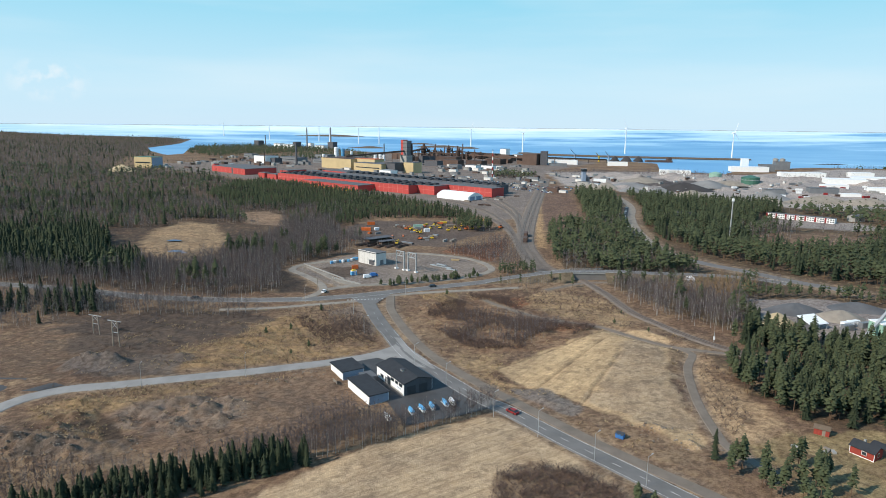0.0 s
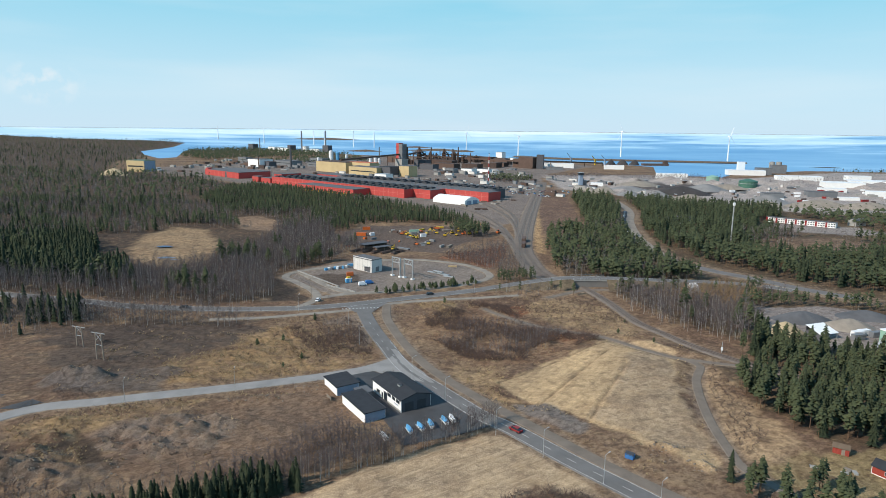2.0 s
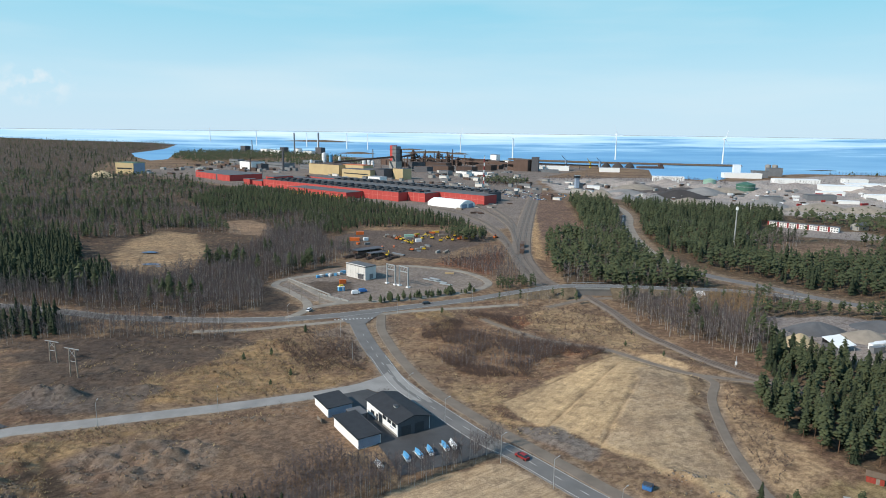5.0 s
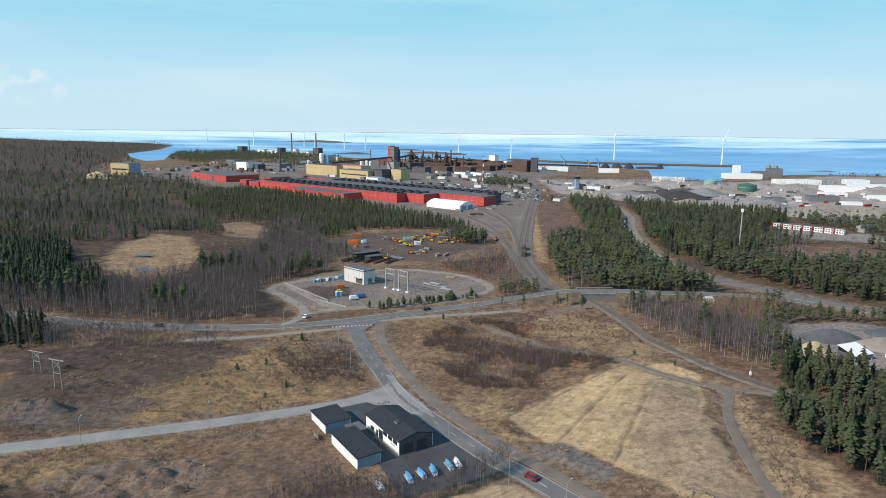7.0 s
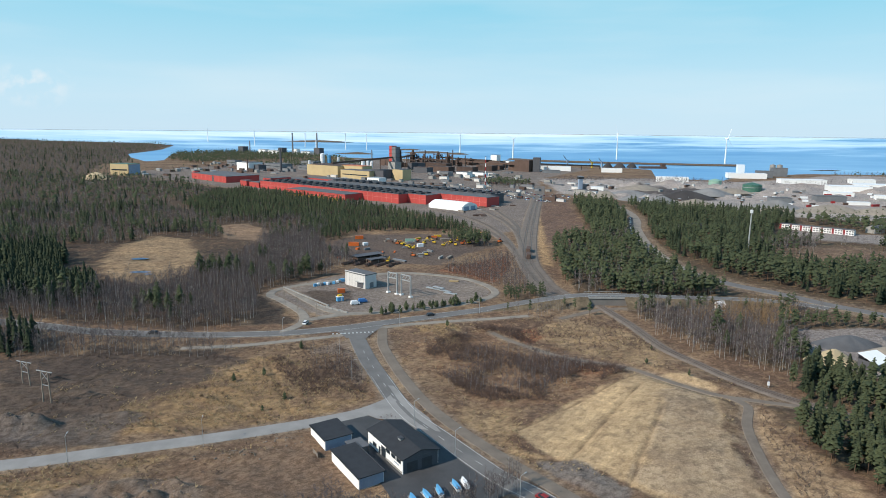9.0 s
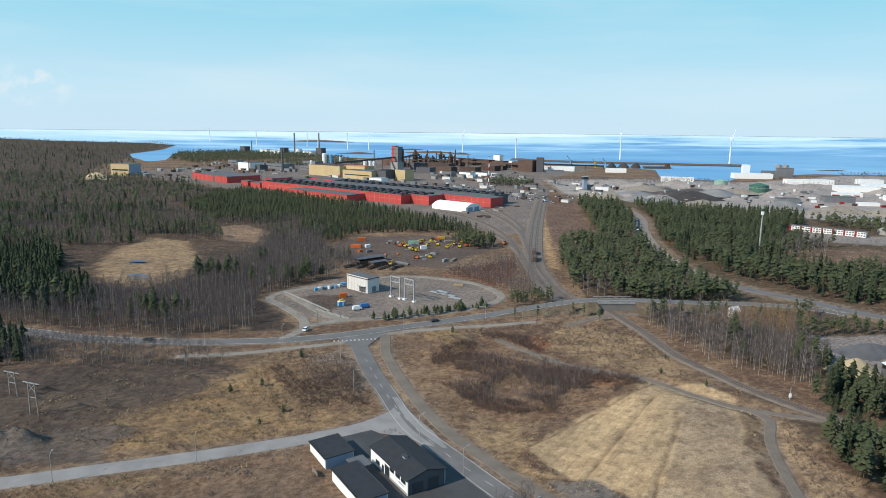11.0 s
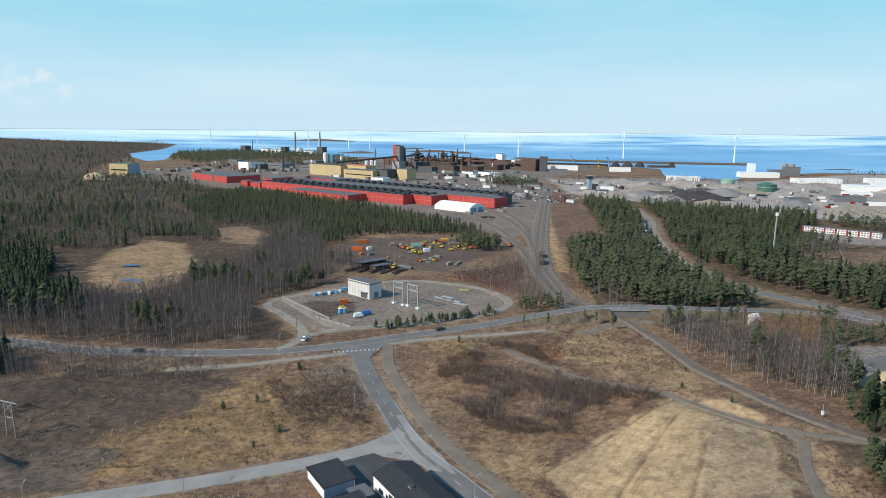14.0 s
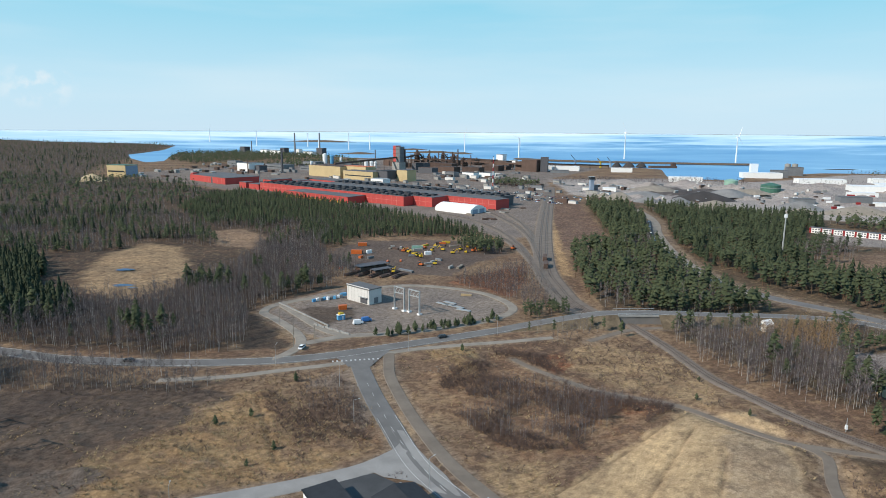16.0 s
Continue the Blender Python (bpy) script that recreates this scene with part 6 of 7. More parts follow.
for x, y in [(-70, 335), (-74, 352), (-84, 366), (-62, 341), (-14, 354)]:
    e = empty("utility_pole", "grey wooden utility pole beside the yard", "pole", turned(x, y, 0))
    part("pole", Geo().cyl(0, 0, -0.3, 0.14, 0.1, 8.5, 6), M["wood_grey"], e)
    part("crossarm", Geo().box(0, 0, 7.6, 1.6, 0.12, 0.12), M["wood_grey"], e)


# ---- machine yard north of the substation ----
def machine(x, y, deg, paint, label, boom=True, size=1.0):
    e = empty("excavator" if boom else "loader", label, "machine", turned(x, y, height(x, y), deg) @ Matrix.Scale(size, 4), group="parked machines")
    for s2 in (-1, 1):
        part("track", Geo().box(0, s2 * 1.0, 0, 3.6, 0.6, 0.8, taper=0.85), M["tyre"], e)
    part("body", Geo().box(-0.4, 0, 0.8, 3.0, 2.3, 1.2, taper=0.92), M[paint], e)
    cab = part("cab", Geo().box(0.7, 0.55, 2.0, 1.2, 1.1, 1.2, taper=0.9), M["glass"], e)
    part("cab_roof", Geo().box(0.7, 0.55, 3.2, 1.25, 1.15, 0.1), M[paint], cab)
    if boom:
        part("boom", Geo().beam((1.0, -0.3, 1.6), (3.2, -0.3, 4.2), 0.4), M[paint], e)
        part("stick", Geo().beam((3.2, -0.3, 4.2), (5.0, -0.3, 1.6), 0.32), M[paint], e)
        part("bucket", Geo().box(5.0, -0.3, 0.6, 0.9, 1.0, 1.0, taper=0.7), M["brown_steel"], e)
    else:
        part("bucket", Geo().box(2.5, 0, 0.3, 0.9, 2.4, 1.0, taper=0.7), M["brown_steel"], e)
    return e


for i, (x, y) in enumerate([(-36, 552), (-32, 549), (-28, 541), (-25, 535), (-22, 531), (-11, 508), (-38, 479), (-21, 504), (38, 597), (-14, 556), (2, 548), (12, 552), (-6, 560), (8, 562), (18, 556), (24, 560), (14, 571), (30, 566)]):
    machine(x, y, (i * 73) % 360, "yellow" if i % 7 else "orange", "yellow construction machine parked on bare ground" if i % 7 else "orange construction machine parked on bare ground", i % 2 == 0, 0.92)
for x, y, dg, m_, lb, sz in [(-71, 577, 10, "orange", "orange-red steel container in the dirt yard", (7, 2.5, 2.6)), (-71, 544, -5, "orange", "long orange-red trailer box in the dirt yard", (8.5, 2.6, 2.8)), (-26, 566, 8, "green_pale", "green steel container in the dirt yard", (9, 2.5, 2.6)),
                             (-17, 541, 20, "white_steel", "white container by the yellow machines", (5, 2.5, 2.6)), (-62, 546, 30, "white_steel", "small white container in the dirt yard", (4, 2.4, 2.4)), (-66, 528, 60, "orange", "orange skip on bare ground", (3, 2, 1.6)),
                             (4, 575, 15, "wood_grey", "grey timber stack in the dirt yard", (9, 3, 1.6)), (20, 580, 40, "wood_grey", "grey timber stack in the dirt yard", (8, 3, 1.6)), (6, 497, 70, "wood_grey", "grey beams stacked in the dirt yard", (10, 2, 1.2)), (-30, 484, -40, "grey_steel", "grey steel beams stacked on the ground", (12, 2, 1.0)),
                             (8, 423, -10, "straw", "straw-coloured plank stack on red heath", (6, 1.4, 0.9))]:
    container(x, y, dg, m_, lb, sz)
for i in range(14):
    e = empty("log_pile", "dark brown pile of logs and beams", "timber", turned(-66 + i * 2.6, 474 + (i % 3) * 5 - i * 0.5, 0, 62 + RS.uniform(-8, 8)), group="log piles")
    for k in range(4):
        part("log", Geo().beam((-5, k * 0.7 - 1, 0.4 + 0.5 * (k % 2)), (5 + RS.uniform(-1, 1), k * 0.7 - 1, 0.4 + 0.5 * (k % 2)), 0.7), M["brown_steel"], e)
container(65.5, 500, 80, "brown_steel", "brown railway wagon standing on the track", (12, 2.8, 3.2), 0.5, "rail_wagon")
container(68.5, 524, 80, "brown_steel", "brown railway wagon standing on the track", (12, 2.8, 3.2), 0.5, "rail_wagon")
machine(50, 566, 40, "orange", "orange track machine beside the railway", False)

yrs = np.random.RandomState(77)
for k in range(40):
    t_ = k / 39
    x, y = -44 + 62 * t_ + yrs.normal(0, 4), 560 + 34 * t_ + yrs.normal(0, 6)
    if k >= 26:
        x, y = yrs.uniform(-80, 0), yrs.uniform(484, 536)
    container(x, y, yrs.uniform(0, 180), ("brown_steel", "wood_grey", "yellow", "grey_steel", "concrete", "orange")[yrs.randint(6)], "scrap, timber or steel piled on the dirt yard", (yrs.uniform(2, 7), yrs.uniform(1, 2.2), yrs.uniform(0.6, 1.8)), name="scrap_pile")
for x, y, dg, a, b in [(-54, 492, 40, 24, 9), (-46, 478, 40, 14, 6)]:
    e = empty("timber_shelter", "low dark shelter roof over stacked timber", "shelter", turned(x, y, 0, dg))
    part("roof", Geo().box(0, 0, 3.2, a, b, 0.25), M["dark_wall"], e)
    for sx_ in (-1, 0, 1):
        for sy_ in (-1, 1):
            part("post", Geo().box(sx_ * (a / 2 - 0.4), sy_ * (b / 2 - 0.4), -0.2, 0.3, 0.3, 3.4), M["wood_grey"], e)
    part("load", Geo().box(0, 0, -0.1, a - 2, b - 2, 2.2, taper=0.96), M["brown_steel"], e, "stacked dark timber")

# ---- pond water on the clearing ----
for px_, py_, a, b in ((-196, 440, 6.5, 3.0), (-216, 482, 6, 3.4), (-188, 434, 3, 1.4)):
    g = Geo()
    ring = [(px_ + a * math.cos(k * 0.42) * (1 + 0.25 * math.sin(3 * k)), py_ + b * math.sin(k * 0.42) * (1 + 0.2 * math.cos(5 * k)), 0.45) for k in range(15)]
    g.add(ring, [tuple(range(15))])
    tagged(g.obj("pond_water", M["pool"]), "blue pool of meltwater on the clearing", "water", kind="structure")

# ---- cottage and gravel pit in the east ----
cot = empty("cottage", "small red wooden cottage with dark gable roof", "house", turned(127.6, 162.0, height(127.6, 162), math.degrees(math.atan2(-5.3, 3.4))))
shell(cot, 6.6, 5.0, 2.5, M["falu"], M["black_roof"], 1.3, over=0.35, thick=0.2, roof_t=0.15)
window(cot, 0.6, -2.5, 0.9, 1.2, 1.0, frame_mat=M["white_steel"])
window(cot, 3.3, 0.0, 0.9, 1.0, 1.0, "x", frame_mat=M["white_steel"])
for sx_ in (-3.3, 3.3):
    part("corner_board", Geo().box(sx_, -2.5, 0, 0.14, 0.1, 2.5), M["white_steel"], cot)
part("plinth", Geo().box(0, -2.49, -0.1, 6.6, 0.1, 0.3), M["white_wall"], cot)
part("chimney", Geo().box(-0.8, 0.5, 3.1, 0.6, 0.6, 1.3), M["concrete"], cot)
shed = empty("shed", "small red shed with brown tiled roof under the pines", "shed", turned(122, 174.6, height(122, 174.6), -35))
shell(shed, 4.2, 3.0, 2.0, M["falu"], M["earth"], 0.8, over=0.25, thick=0.15, roof_t=0.12)
part("door", Geo().box(0.6, -1.52, 0, 0.9, 0.06, 1.7), M["wood_grey"], shed)
shed2 = empty("shed", "grey wooden lean-to shed beside the cottage", "shed", turned(133, 163.5, height(133, 163.5), -58))
shell(shed2, 4.2, 3.4, 2.3, M["wood_grey"], M["black_roof"], 0.6, over=0.25, thick=0.15, roof_t=0.12)
for i, (x, y) in enumerate([(116, 163), (117.5, 163.6), (119, 163), (118, 164.8), (109, 166)]):
    container(x, y, 40 * i, "wood_grey" if i % 2 else "concrete", "grey clutter and boards on the cottage lawn", (1.8, 0.9, 0.5), name="clutter")


def heap(x, y, rx, ry, h, mat, label, turn=0.0, n=28, name="mound", z=None):
    """A pile of loose stuff with an uneven crest."""
    rs = np.random.RandomState(int(abs(x * 7 + y * 3)) % 9999)
    rings, g = 9, Geo()
    ph = rs.uniform(0, 6.28, 4)
    c2, s2 = math.cos(radians(turn)), math.sin(radians(turn))
    zb = height(x, y) if z is None else z
    for k in range(rings):
        t = k / (rings - 1)
        for i in range(n):
            a = 2 * math.pi * i / n
            wob_ = 1 + 0.16 * math.sin(2 * a + ph[0]) + 0.1 * math.sin(3 * a + ph[1]) + 0.06 * math.sin(7 * a + ph[2] + 3 * t)
            u, v = rx * wob_ * (1 - t) * math.cos(a) + 0.12 * rx * t, ry * wob_ * (1 - t) * math.sin(a)
            zz = h * (1 - (1 - t) ** 1.35) * (1 + 0.1 * math.sin(5 * a + ph[3]) * (1 - t)) - 0.4
            g.v.append((x + c2 * u - s2 * v, y + s2 * u + c2 * v, zb + zz))
        if k:
            g.f += [((k - 1) * n + i, (k - 1) * n + (i + 1) % n, k * n + (i + 1) % n, k * n + i) for i in range(n)]
    return tagged(g.obj(name, M[mat], smooth=True), label, "heap")


heap(163, 288, 10, 7, 6.0, "sand", "pale yellow sand heap in the gravel pit")
heap(182, 308, 14, 9, 5.5, "slate", "dark grey crushed stone heap in the gravel pit")
heap(199, 297, 14, 7, 5, "gravel_pale", "pale grey gravel heap in the gravel pit")
heap(161, 298, 5, 5, 2.5, "gravel_pale", "low pale rubble heap in the gravel pit")
heap(218, 314, 14, 9, 4.2, "slate", "grey crushed stone heap in the gravel pit")


def tent(x, y, deg, L, W, h, rise, label, door=True):
    e = empty("tent_hall", label, "hall", turned(x, y, height(x, y), deg))
    g = Geo()
    prof = [(-W / 2, 0), (-W / 2, h)] + [(-W / 2 + W * k / 8, h + rise * math.sin(math.pi * k / 8)) for k in range(1, 8)] + [(W / 2, h), (W / 2, 0)]
    m_ = len(prof)
    for xx in (-L / 2, L / 2):
        g.v += [(xx, a, b) for a, b in prof]
    g.f += [(i, i + 1, m_ + i + 1, m_ + i) for i in range(m_ - 1)]
    part("cover", g, M["white_sheet"], e)
    for xx in (-L / 2 + 0.02, L / 2 - 0.02):
        part("end_panel", Geo().add([(xx, a, b) for a, b in prof], [tuple(range(m_))]), M["white_sheet"], e)
    if door:
        for k in (-1, 1):
            part("door", Geo().box(L / 2 + 0.05, k * W * 0.22, 0, 0.1, W * 0.32, h), M["grey_wall"], e)
    return e


shelter = empty("storage_shelter", "open storage shelter with a white sloping sheet roof", "shelter", turned(178, 282, height(178, 282), 20))
part("roof", Geo().add([(-5.5, -4.2, 3.0), (5.5, -4.2, 3.0), (5.5, 4.2, 5.4), (-5.5, 4.2, 5.4), (-5.5, -4.2, 3.2), (5.5, -4.2, 3.2), (5.5, 4.2, 5.6), (-5.5, 4.2, 5.6)],
                       [(3, 2, 1, 0), (4, 5, 6, 7), (0, 1, 5, 4), (1, 2, 6, 5), (2, 3, 7, 6), (3, 0, 4, 7)]), M["white_sheet"], shelter)
part("back_wall", Geo().box(0, 3.9, -0.3, 10.6, 0.2, 5.4), M["dark_wall"], shelter)
part("side_wall", Geo().box(-5.2, 0, -0.3, 0.2, 7.4, 3.6), M["dark_wall"], shelter)
for sx_ in (-5.0, 0.0, 5.0):
    part("post", Geo().box(sx_, -3.9, -0.3, 0.22, 0.22, 3.35), M["galv"], shelter)
plant_ = empty("mixing_plant", "pale green mixing plant with a tall silo tower", "plant", turned(205, 270, 0, 10))
part("body", Geo().box(0, 0, -0.3, 12, 8, 7.3), M["green_pale"], plant_)
part("roof", Geo().box(0, 0, 7, 12.4, 8.4, 0.4), M["white_steel"], plant_)
part("tower", Geo().box(3, 1, 7.4, 4.0, 4.0, 13), M["green_pale"], plant_)
part("conveyor", Geo().beam((-14, -3, 1), (2, 0, 15), 1.2), M["galv"], plant_)
part("silo", Geo().cyl(8, -3, -0.3, 1.8, 1.8, 12, 12), M["white_steel"], plant_)
for x, y, m_ in [(196, 284, "white_steel"), (200, 286, "white_steel"), (204, 283, "grey_steel"), (193, 279, "grey_steel")]:
    container(x, y, 15, m_, "truck box standing by the mixing plant", (6, 2.4, 2.6))
mast = empty("mast", "thin grey lattice radio mast above the pines", "mast", turned(247, 536, 0))
part("pole", Geo().cyl(0, 0, 0, 0.7, 0.45, 34, 6), M["galv"], mast)
part("antenna", Geo().box(0, 0, 31, 1.6, 1.6, 2.4), M["white_steel"], mast)
for x, y, dg in [(122.5, 259.5, 0)]:
    e = empty("signal_box", "white trackside signal cabinet on a pole", "signal", turned(x, y, 0))
    part("pole", Geo().cyl(0, 0, -0.2, 0.12, 0.1, 5, 6), M["galv"], e)
    part("cabinet", Geo().box(0, 0, 1.0, 0.7, 0.5, 1.4), M["white_steel"], e)
cabin = empty("cabin", "small white gabled cabin by the pine wood", "cabin", turned(149, 363, 0, 20))
shell(cabin, 5, 4, 3, M["white_wall"], M["white_steel"], 2.2, over=0.2)


# ---- steel works ----
UX, UY = 0.77, -0.64
MILL_DEG = math.degrees(math.atan2(UY, UX))


def mill_at(s_, d_):
    """A place in the works: s along the halls from the east corner, d to the back."""
    return 56.3 + UX * s_ - UY * d_, 813.7 + UY * s_ + UX * d_


def hall(s0, s1, d0, d1, h, label, wall="red_wall", roof="grey_roof", name="factory_hall", joints=9.0, band=True):
    x, y = mill_at((s0 + s1) / 2, (d0 + d1) / 2)
    e = empty(name, label, "factory", turned(x, y, 0, MILL_DEG), group="factory halls")
    L, W = s1 - s0, d1 - d0
    shell(e, L, W, h, M[wall], M[roof], 0, over=0.1, thick=0.5, roof_t=0.5)
    if joints:
        for k in range(1, int(L / joints)):
            part("panel_joint", Geo().box(-L / 2 + k * joints, -W / 2 - 0.05, 0.5, 0.35, 0.12, h - 0.8), M["red_pale" if wall == "red_wall" else "concrete"], e)
        if band:
            part("panel_band", Geo().box(0, -W / 2 - 0.06, h * 0.52, L - 1, 0.12, 0.3), M["red_pale" if wall == "red_wall" else "concrete"], e)
        part("roof_edge", Geo().box(0, -W / 2 - 0.1, h - 0.5, L, 0.25, 0.9), M["red_wall" if wall == "red_wall" else roof], e)
    return e


hall(-298, -172, -78, -47.5, 8.5, "low red steel annex hall with grey flat roof")
h1 = hall(-405, -105, -47, -30, 11.5, "long red steel rolling mill hall with grey roof")
h2 = hall(-400, -74, -29.5, -0.5, 11.2, "red steel mill hall with dark roof lights")
h3 = hall(-380, 0, 0, 27, 11.5, "long red steel mill hall with grey flat roof")
h4 = hall(-330, -14, 27.5, 58, 12.2, "wide mill hall with dark grey flat roof", "dark_wall", joints=0)
h5 = hall(-420, -60, 58.5, 95, 10, "red steel back hall with grey roof", "red_wall")
for hh, L, W in ((h2, 326, 29), (h1, 300, 17), (h4, 316, 30)):
    for k in range(int(L / 15)):
        for side in (-1, 1):
            part("roof_light", Geo().box(-L / 2 + 10 + k * 15, side * W * 0.22, 11.6 if hh is not h4 else 12.6, 8.5, W * 0.3, 2.0, 0, 0.8), M["black_roof"], hh)
for k in range(24):
    part("loading_box", Geo().box(-60 + k * 5.0, -16.5, 0, 4.2, 2.5, 2.6), M["yellow"], bpy.data.objects["factory_hall"]) if k % 5 != 3 else None
# west building and links
e = empty("factory_hall", "broad red steel warehouse with grey flat roof", "factory", turned(-395, 1196, 0, math.degrees(math.atan2(-92, 95))), group="factory halls")
shell(e, 132, 64, 10.5, M["red_wall"], M["grey_roof"], 0, over=0.1, thick=0.5, roof_t=0.5)
for k in range(8):
    part("panel_joint", Geo().box(-58 + k * 16, -32.05, 0.5, 0.5, 0.12, 9.6), M["red_pale"], e)
part("corner_tower", Geo().box(-62, -26, 0, 8, 8, 13), M["red_wall"], e)
part("dark_door", Geo().box(18, -32.1, 0, 6, 0.12, 10), M["dark_wall"], e)


def block(x, y, sx, sy, h, deg, wall, roof, label, name="factory_building", bands=0, group="works buildings", cat="building"):
    e = empty(name, label, cat, turned(x, y, float(lift(np.array(x), np.array(y))), deg), group)
    shell(e, sx, sy, h, M[wall], M[roof], 0, over=0.15, thick=0.5, roof_t=0.5)
    for k in range(bands):
        part("window_band", Geo().box(0, -sy / 2 - 0.05, h * (k + 0.55) / (bands + 0.3), sx * 0.86, 0.15, h * 0.12), M["glass"], e)
    return e


for s_, d_, a, b, h in ((-425, -30, 26, 30, 8), (-440, 10, 22, 40, 12), (-455, -38, 18, 14, 9), (-430, 44, 30, 26, 9)):
    x, y = mill_at(s_, d_)
    block(x, y, a, b, h, MILL_DEG, "red_wall", "grey_roof", "small red steel link building of the works")
block(-224, 1345, 95, 55, 21, MILL_DEG, "beige_wall", "brown_steel", "large beige steel works hall with brown roof")
block(-150, 1262, 80, 46, 16, MILL_DEG, "beige_wall", "grey_roof", "beige steel works hall with grey roof", bands=1)
block(-168, 1300, 60, 26, 22, MILL_DEG, "beige_wall", "orange", "beige hall with an orange-brown roof strip")
block(-74, 1230, 26, 24, 20, MILL_DEG, "beige_wall", "dark_wall", "beige cubic works building with dark side")
block(-108, 1236, 30, 34, 18, MILL_DEG, "dark_wall", "black_roof", "dark grey works building beside the beige halls")
block(-116, 1175, 30, 18, 8, MILL_DEG, "white_wall", "galv", "pale works building with sheet metal roof", bands=1)
tw = empty("works_tower", "tall red and grey works tower", "tower", turned(-109, 1520, 0, MILL_DEG))
part("red_face", Geo().box(-5, 0, 0, 8, 16, 56), M["red_wall"], tw)
part("grey_face", Geo().box(5, 0, 0, 12, 16, 54), M["grey_steel"], tw)
for k in range(4):
    part("platform", Geo().box(1, 0, 20 + k * 9, 21, 17, 0.5), M["brown_steel"], tw)
block(-107, 1499, 22, 20, 20, MILL_DEG, "concrete", "grey_roof", "pale concrete works building below the tower")


def stack(x, y, h, r, mat, label, band=None):
    e = empty("chimney", label, "chimney", turned(x, y, 0), group="works chimneys")
    part("shaft", Geo().cyl(0, 0, -0.5, r, r * 0.72, h, 12), M[mat], e)
    part("rim", Geo().cyl(0, 0, h - 0.6, r * 0.82, r * 0.82, 1.2, 12), M["trim_dark"], e)
    if band:
        part("band", Geo().cyl(0, 0, h * 0.8, r * 0.82, r * 0.8, h * 0.08, 12), M[band], e)
    return e


for x, y, h, r, m_, lb in [(-711, 2414, 46, 2.2, "grey_steel", "slim grey works chimney"), (-528, 2309, 76, 3.2, "grey_steel", "tall grey concrete works chimney"), (-444, 2323, 77, 3.0, "grey_steel", "tall grey concrete works chimney"), (-346, 1410, 50, 2.6, "dark_wall", "tall dark steel works chimney"),
                          (-94, 1518, 47, 1.9, "brown_steel", "dark brown works chimney"), (15, 1653, 38, 2.4, "brown_steel", "dark brown furnace chimney"), (-180, 1690, 40, 1.8, "grey_steel", "slim grey works chimney"), (60, 1640, 30, 1.6, "brown_steel", "short brown works chimney"), (-412, 1390, 28, 1.5, "brown_steel", "short brown works chimney"),
                          (-300, 1085, 26, 0.9, "grey_steel", "slim grey works chimney"), (-40, 1600, 44, 1.8, "brown_steel", "dark brown works chimney"), (30, 1720, 42, 1.8, "brown_steel", "dark brown works chimney")]:
    stack(x, y, h, r, m_, lb)
st = stack(73, 1087, 51, 0.9, "white_steel", "red and white striped lattice mast")
for k in range(4):
    part("band", Geo().cyl(0, 0, 4 + k * 12, 0.95, 0.95, 6, 8), M["red_paint"], st)


def silo(x, y, r, h, mat, label, dome=True, name="silo"):
    e = empty(name, label, "tank", turned(x, y, 0), group="silos and tanks")
    part("shell", Geo().cyl(0, 0, -0.5, r, r, h + 0.5, 18), M[mat], e, smooth=False)
    part("roof", Geo().cyl(0, 0, h, r * 1.02, r * 0.15, r * 0.25 if dome else 0.3, 18), M["white_steel" if mat == "white_steel" else mat], e)
    part("ring", Geo().cyl(0, 0, h * 0.66, r * 1.015, r * 1.015, 0.5, 18), M["galv"], e)
    return e


for x, y, r, h, m_, lb in [(-319, 1576, 3.2, 17, "white_steel", "tall white steel silo"), (-269, 1700, 3.4, 20, "white_steel", "tall white steel silo"), (-306, 1680, 6, 30, "white_steel", "tall white silo with blue band"), (-290, 1684, 5, 26, "blue_light", "tall light blue silo"), (-196, 1629, 4.5, 16, "white_steel", "white domed gas tank"), (-184, 1632, 4, 15, "white_steel", "white domed gas tank"), (-174, 1628, 3.4, 14, "white_steel", "white domed gas tank"),
                          (472, 1127, 10.5, 13, "green_pale", "pale green oil storage tank"), (500, 1052, 14.5, 12, "green", "dark green oil storage tank"), (171, 1925, 4, 18, "white_steel", "round white harbour silo"), (740, 1455, 6, 24, "concrete", "pale concrete harbour silo"), (754, 1452, 6, 24, "concrete", "pale concrete harbour silo")]:
    silo(x, y, r, h, m_, lb)

# blast furnaces: frames, vessels and pipes
frs = np.random.RandomState(21)
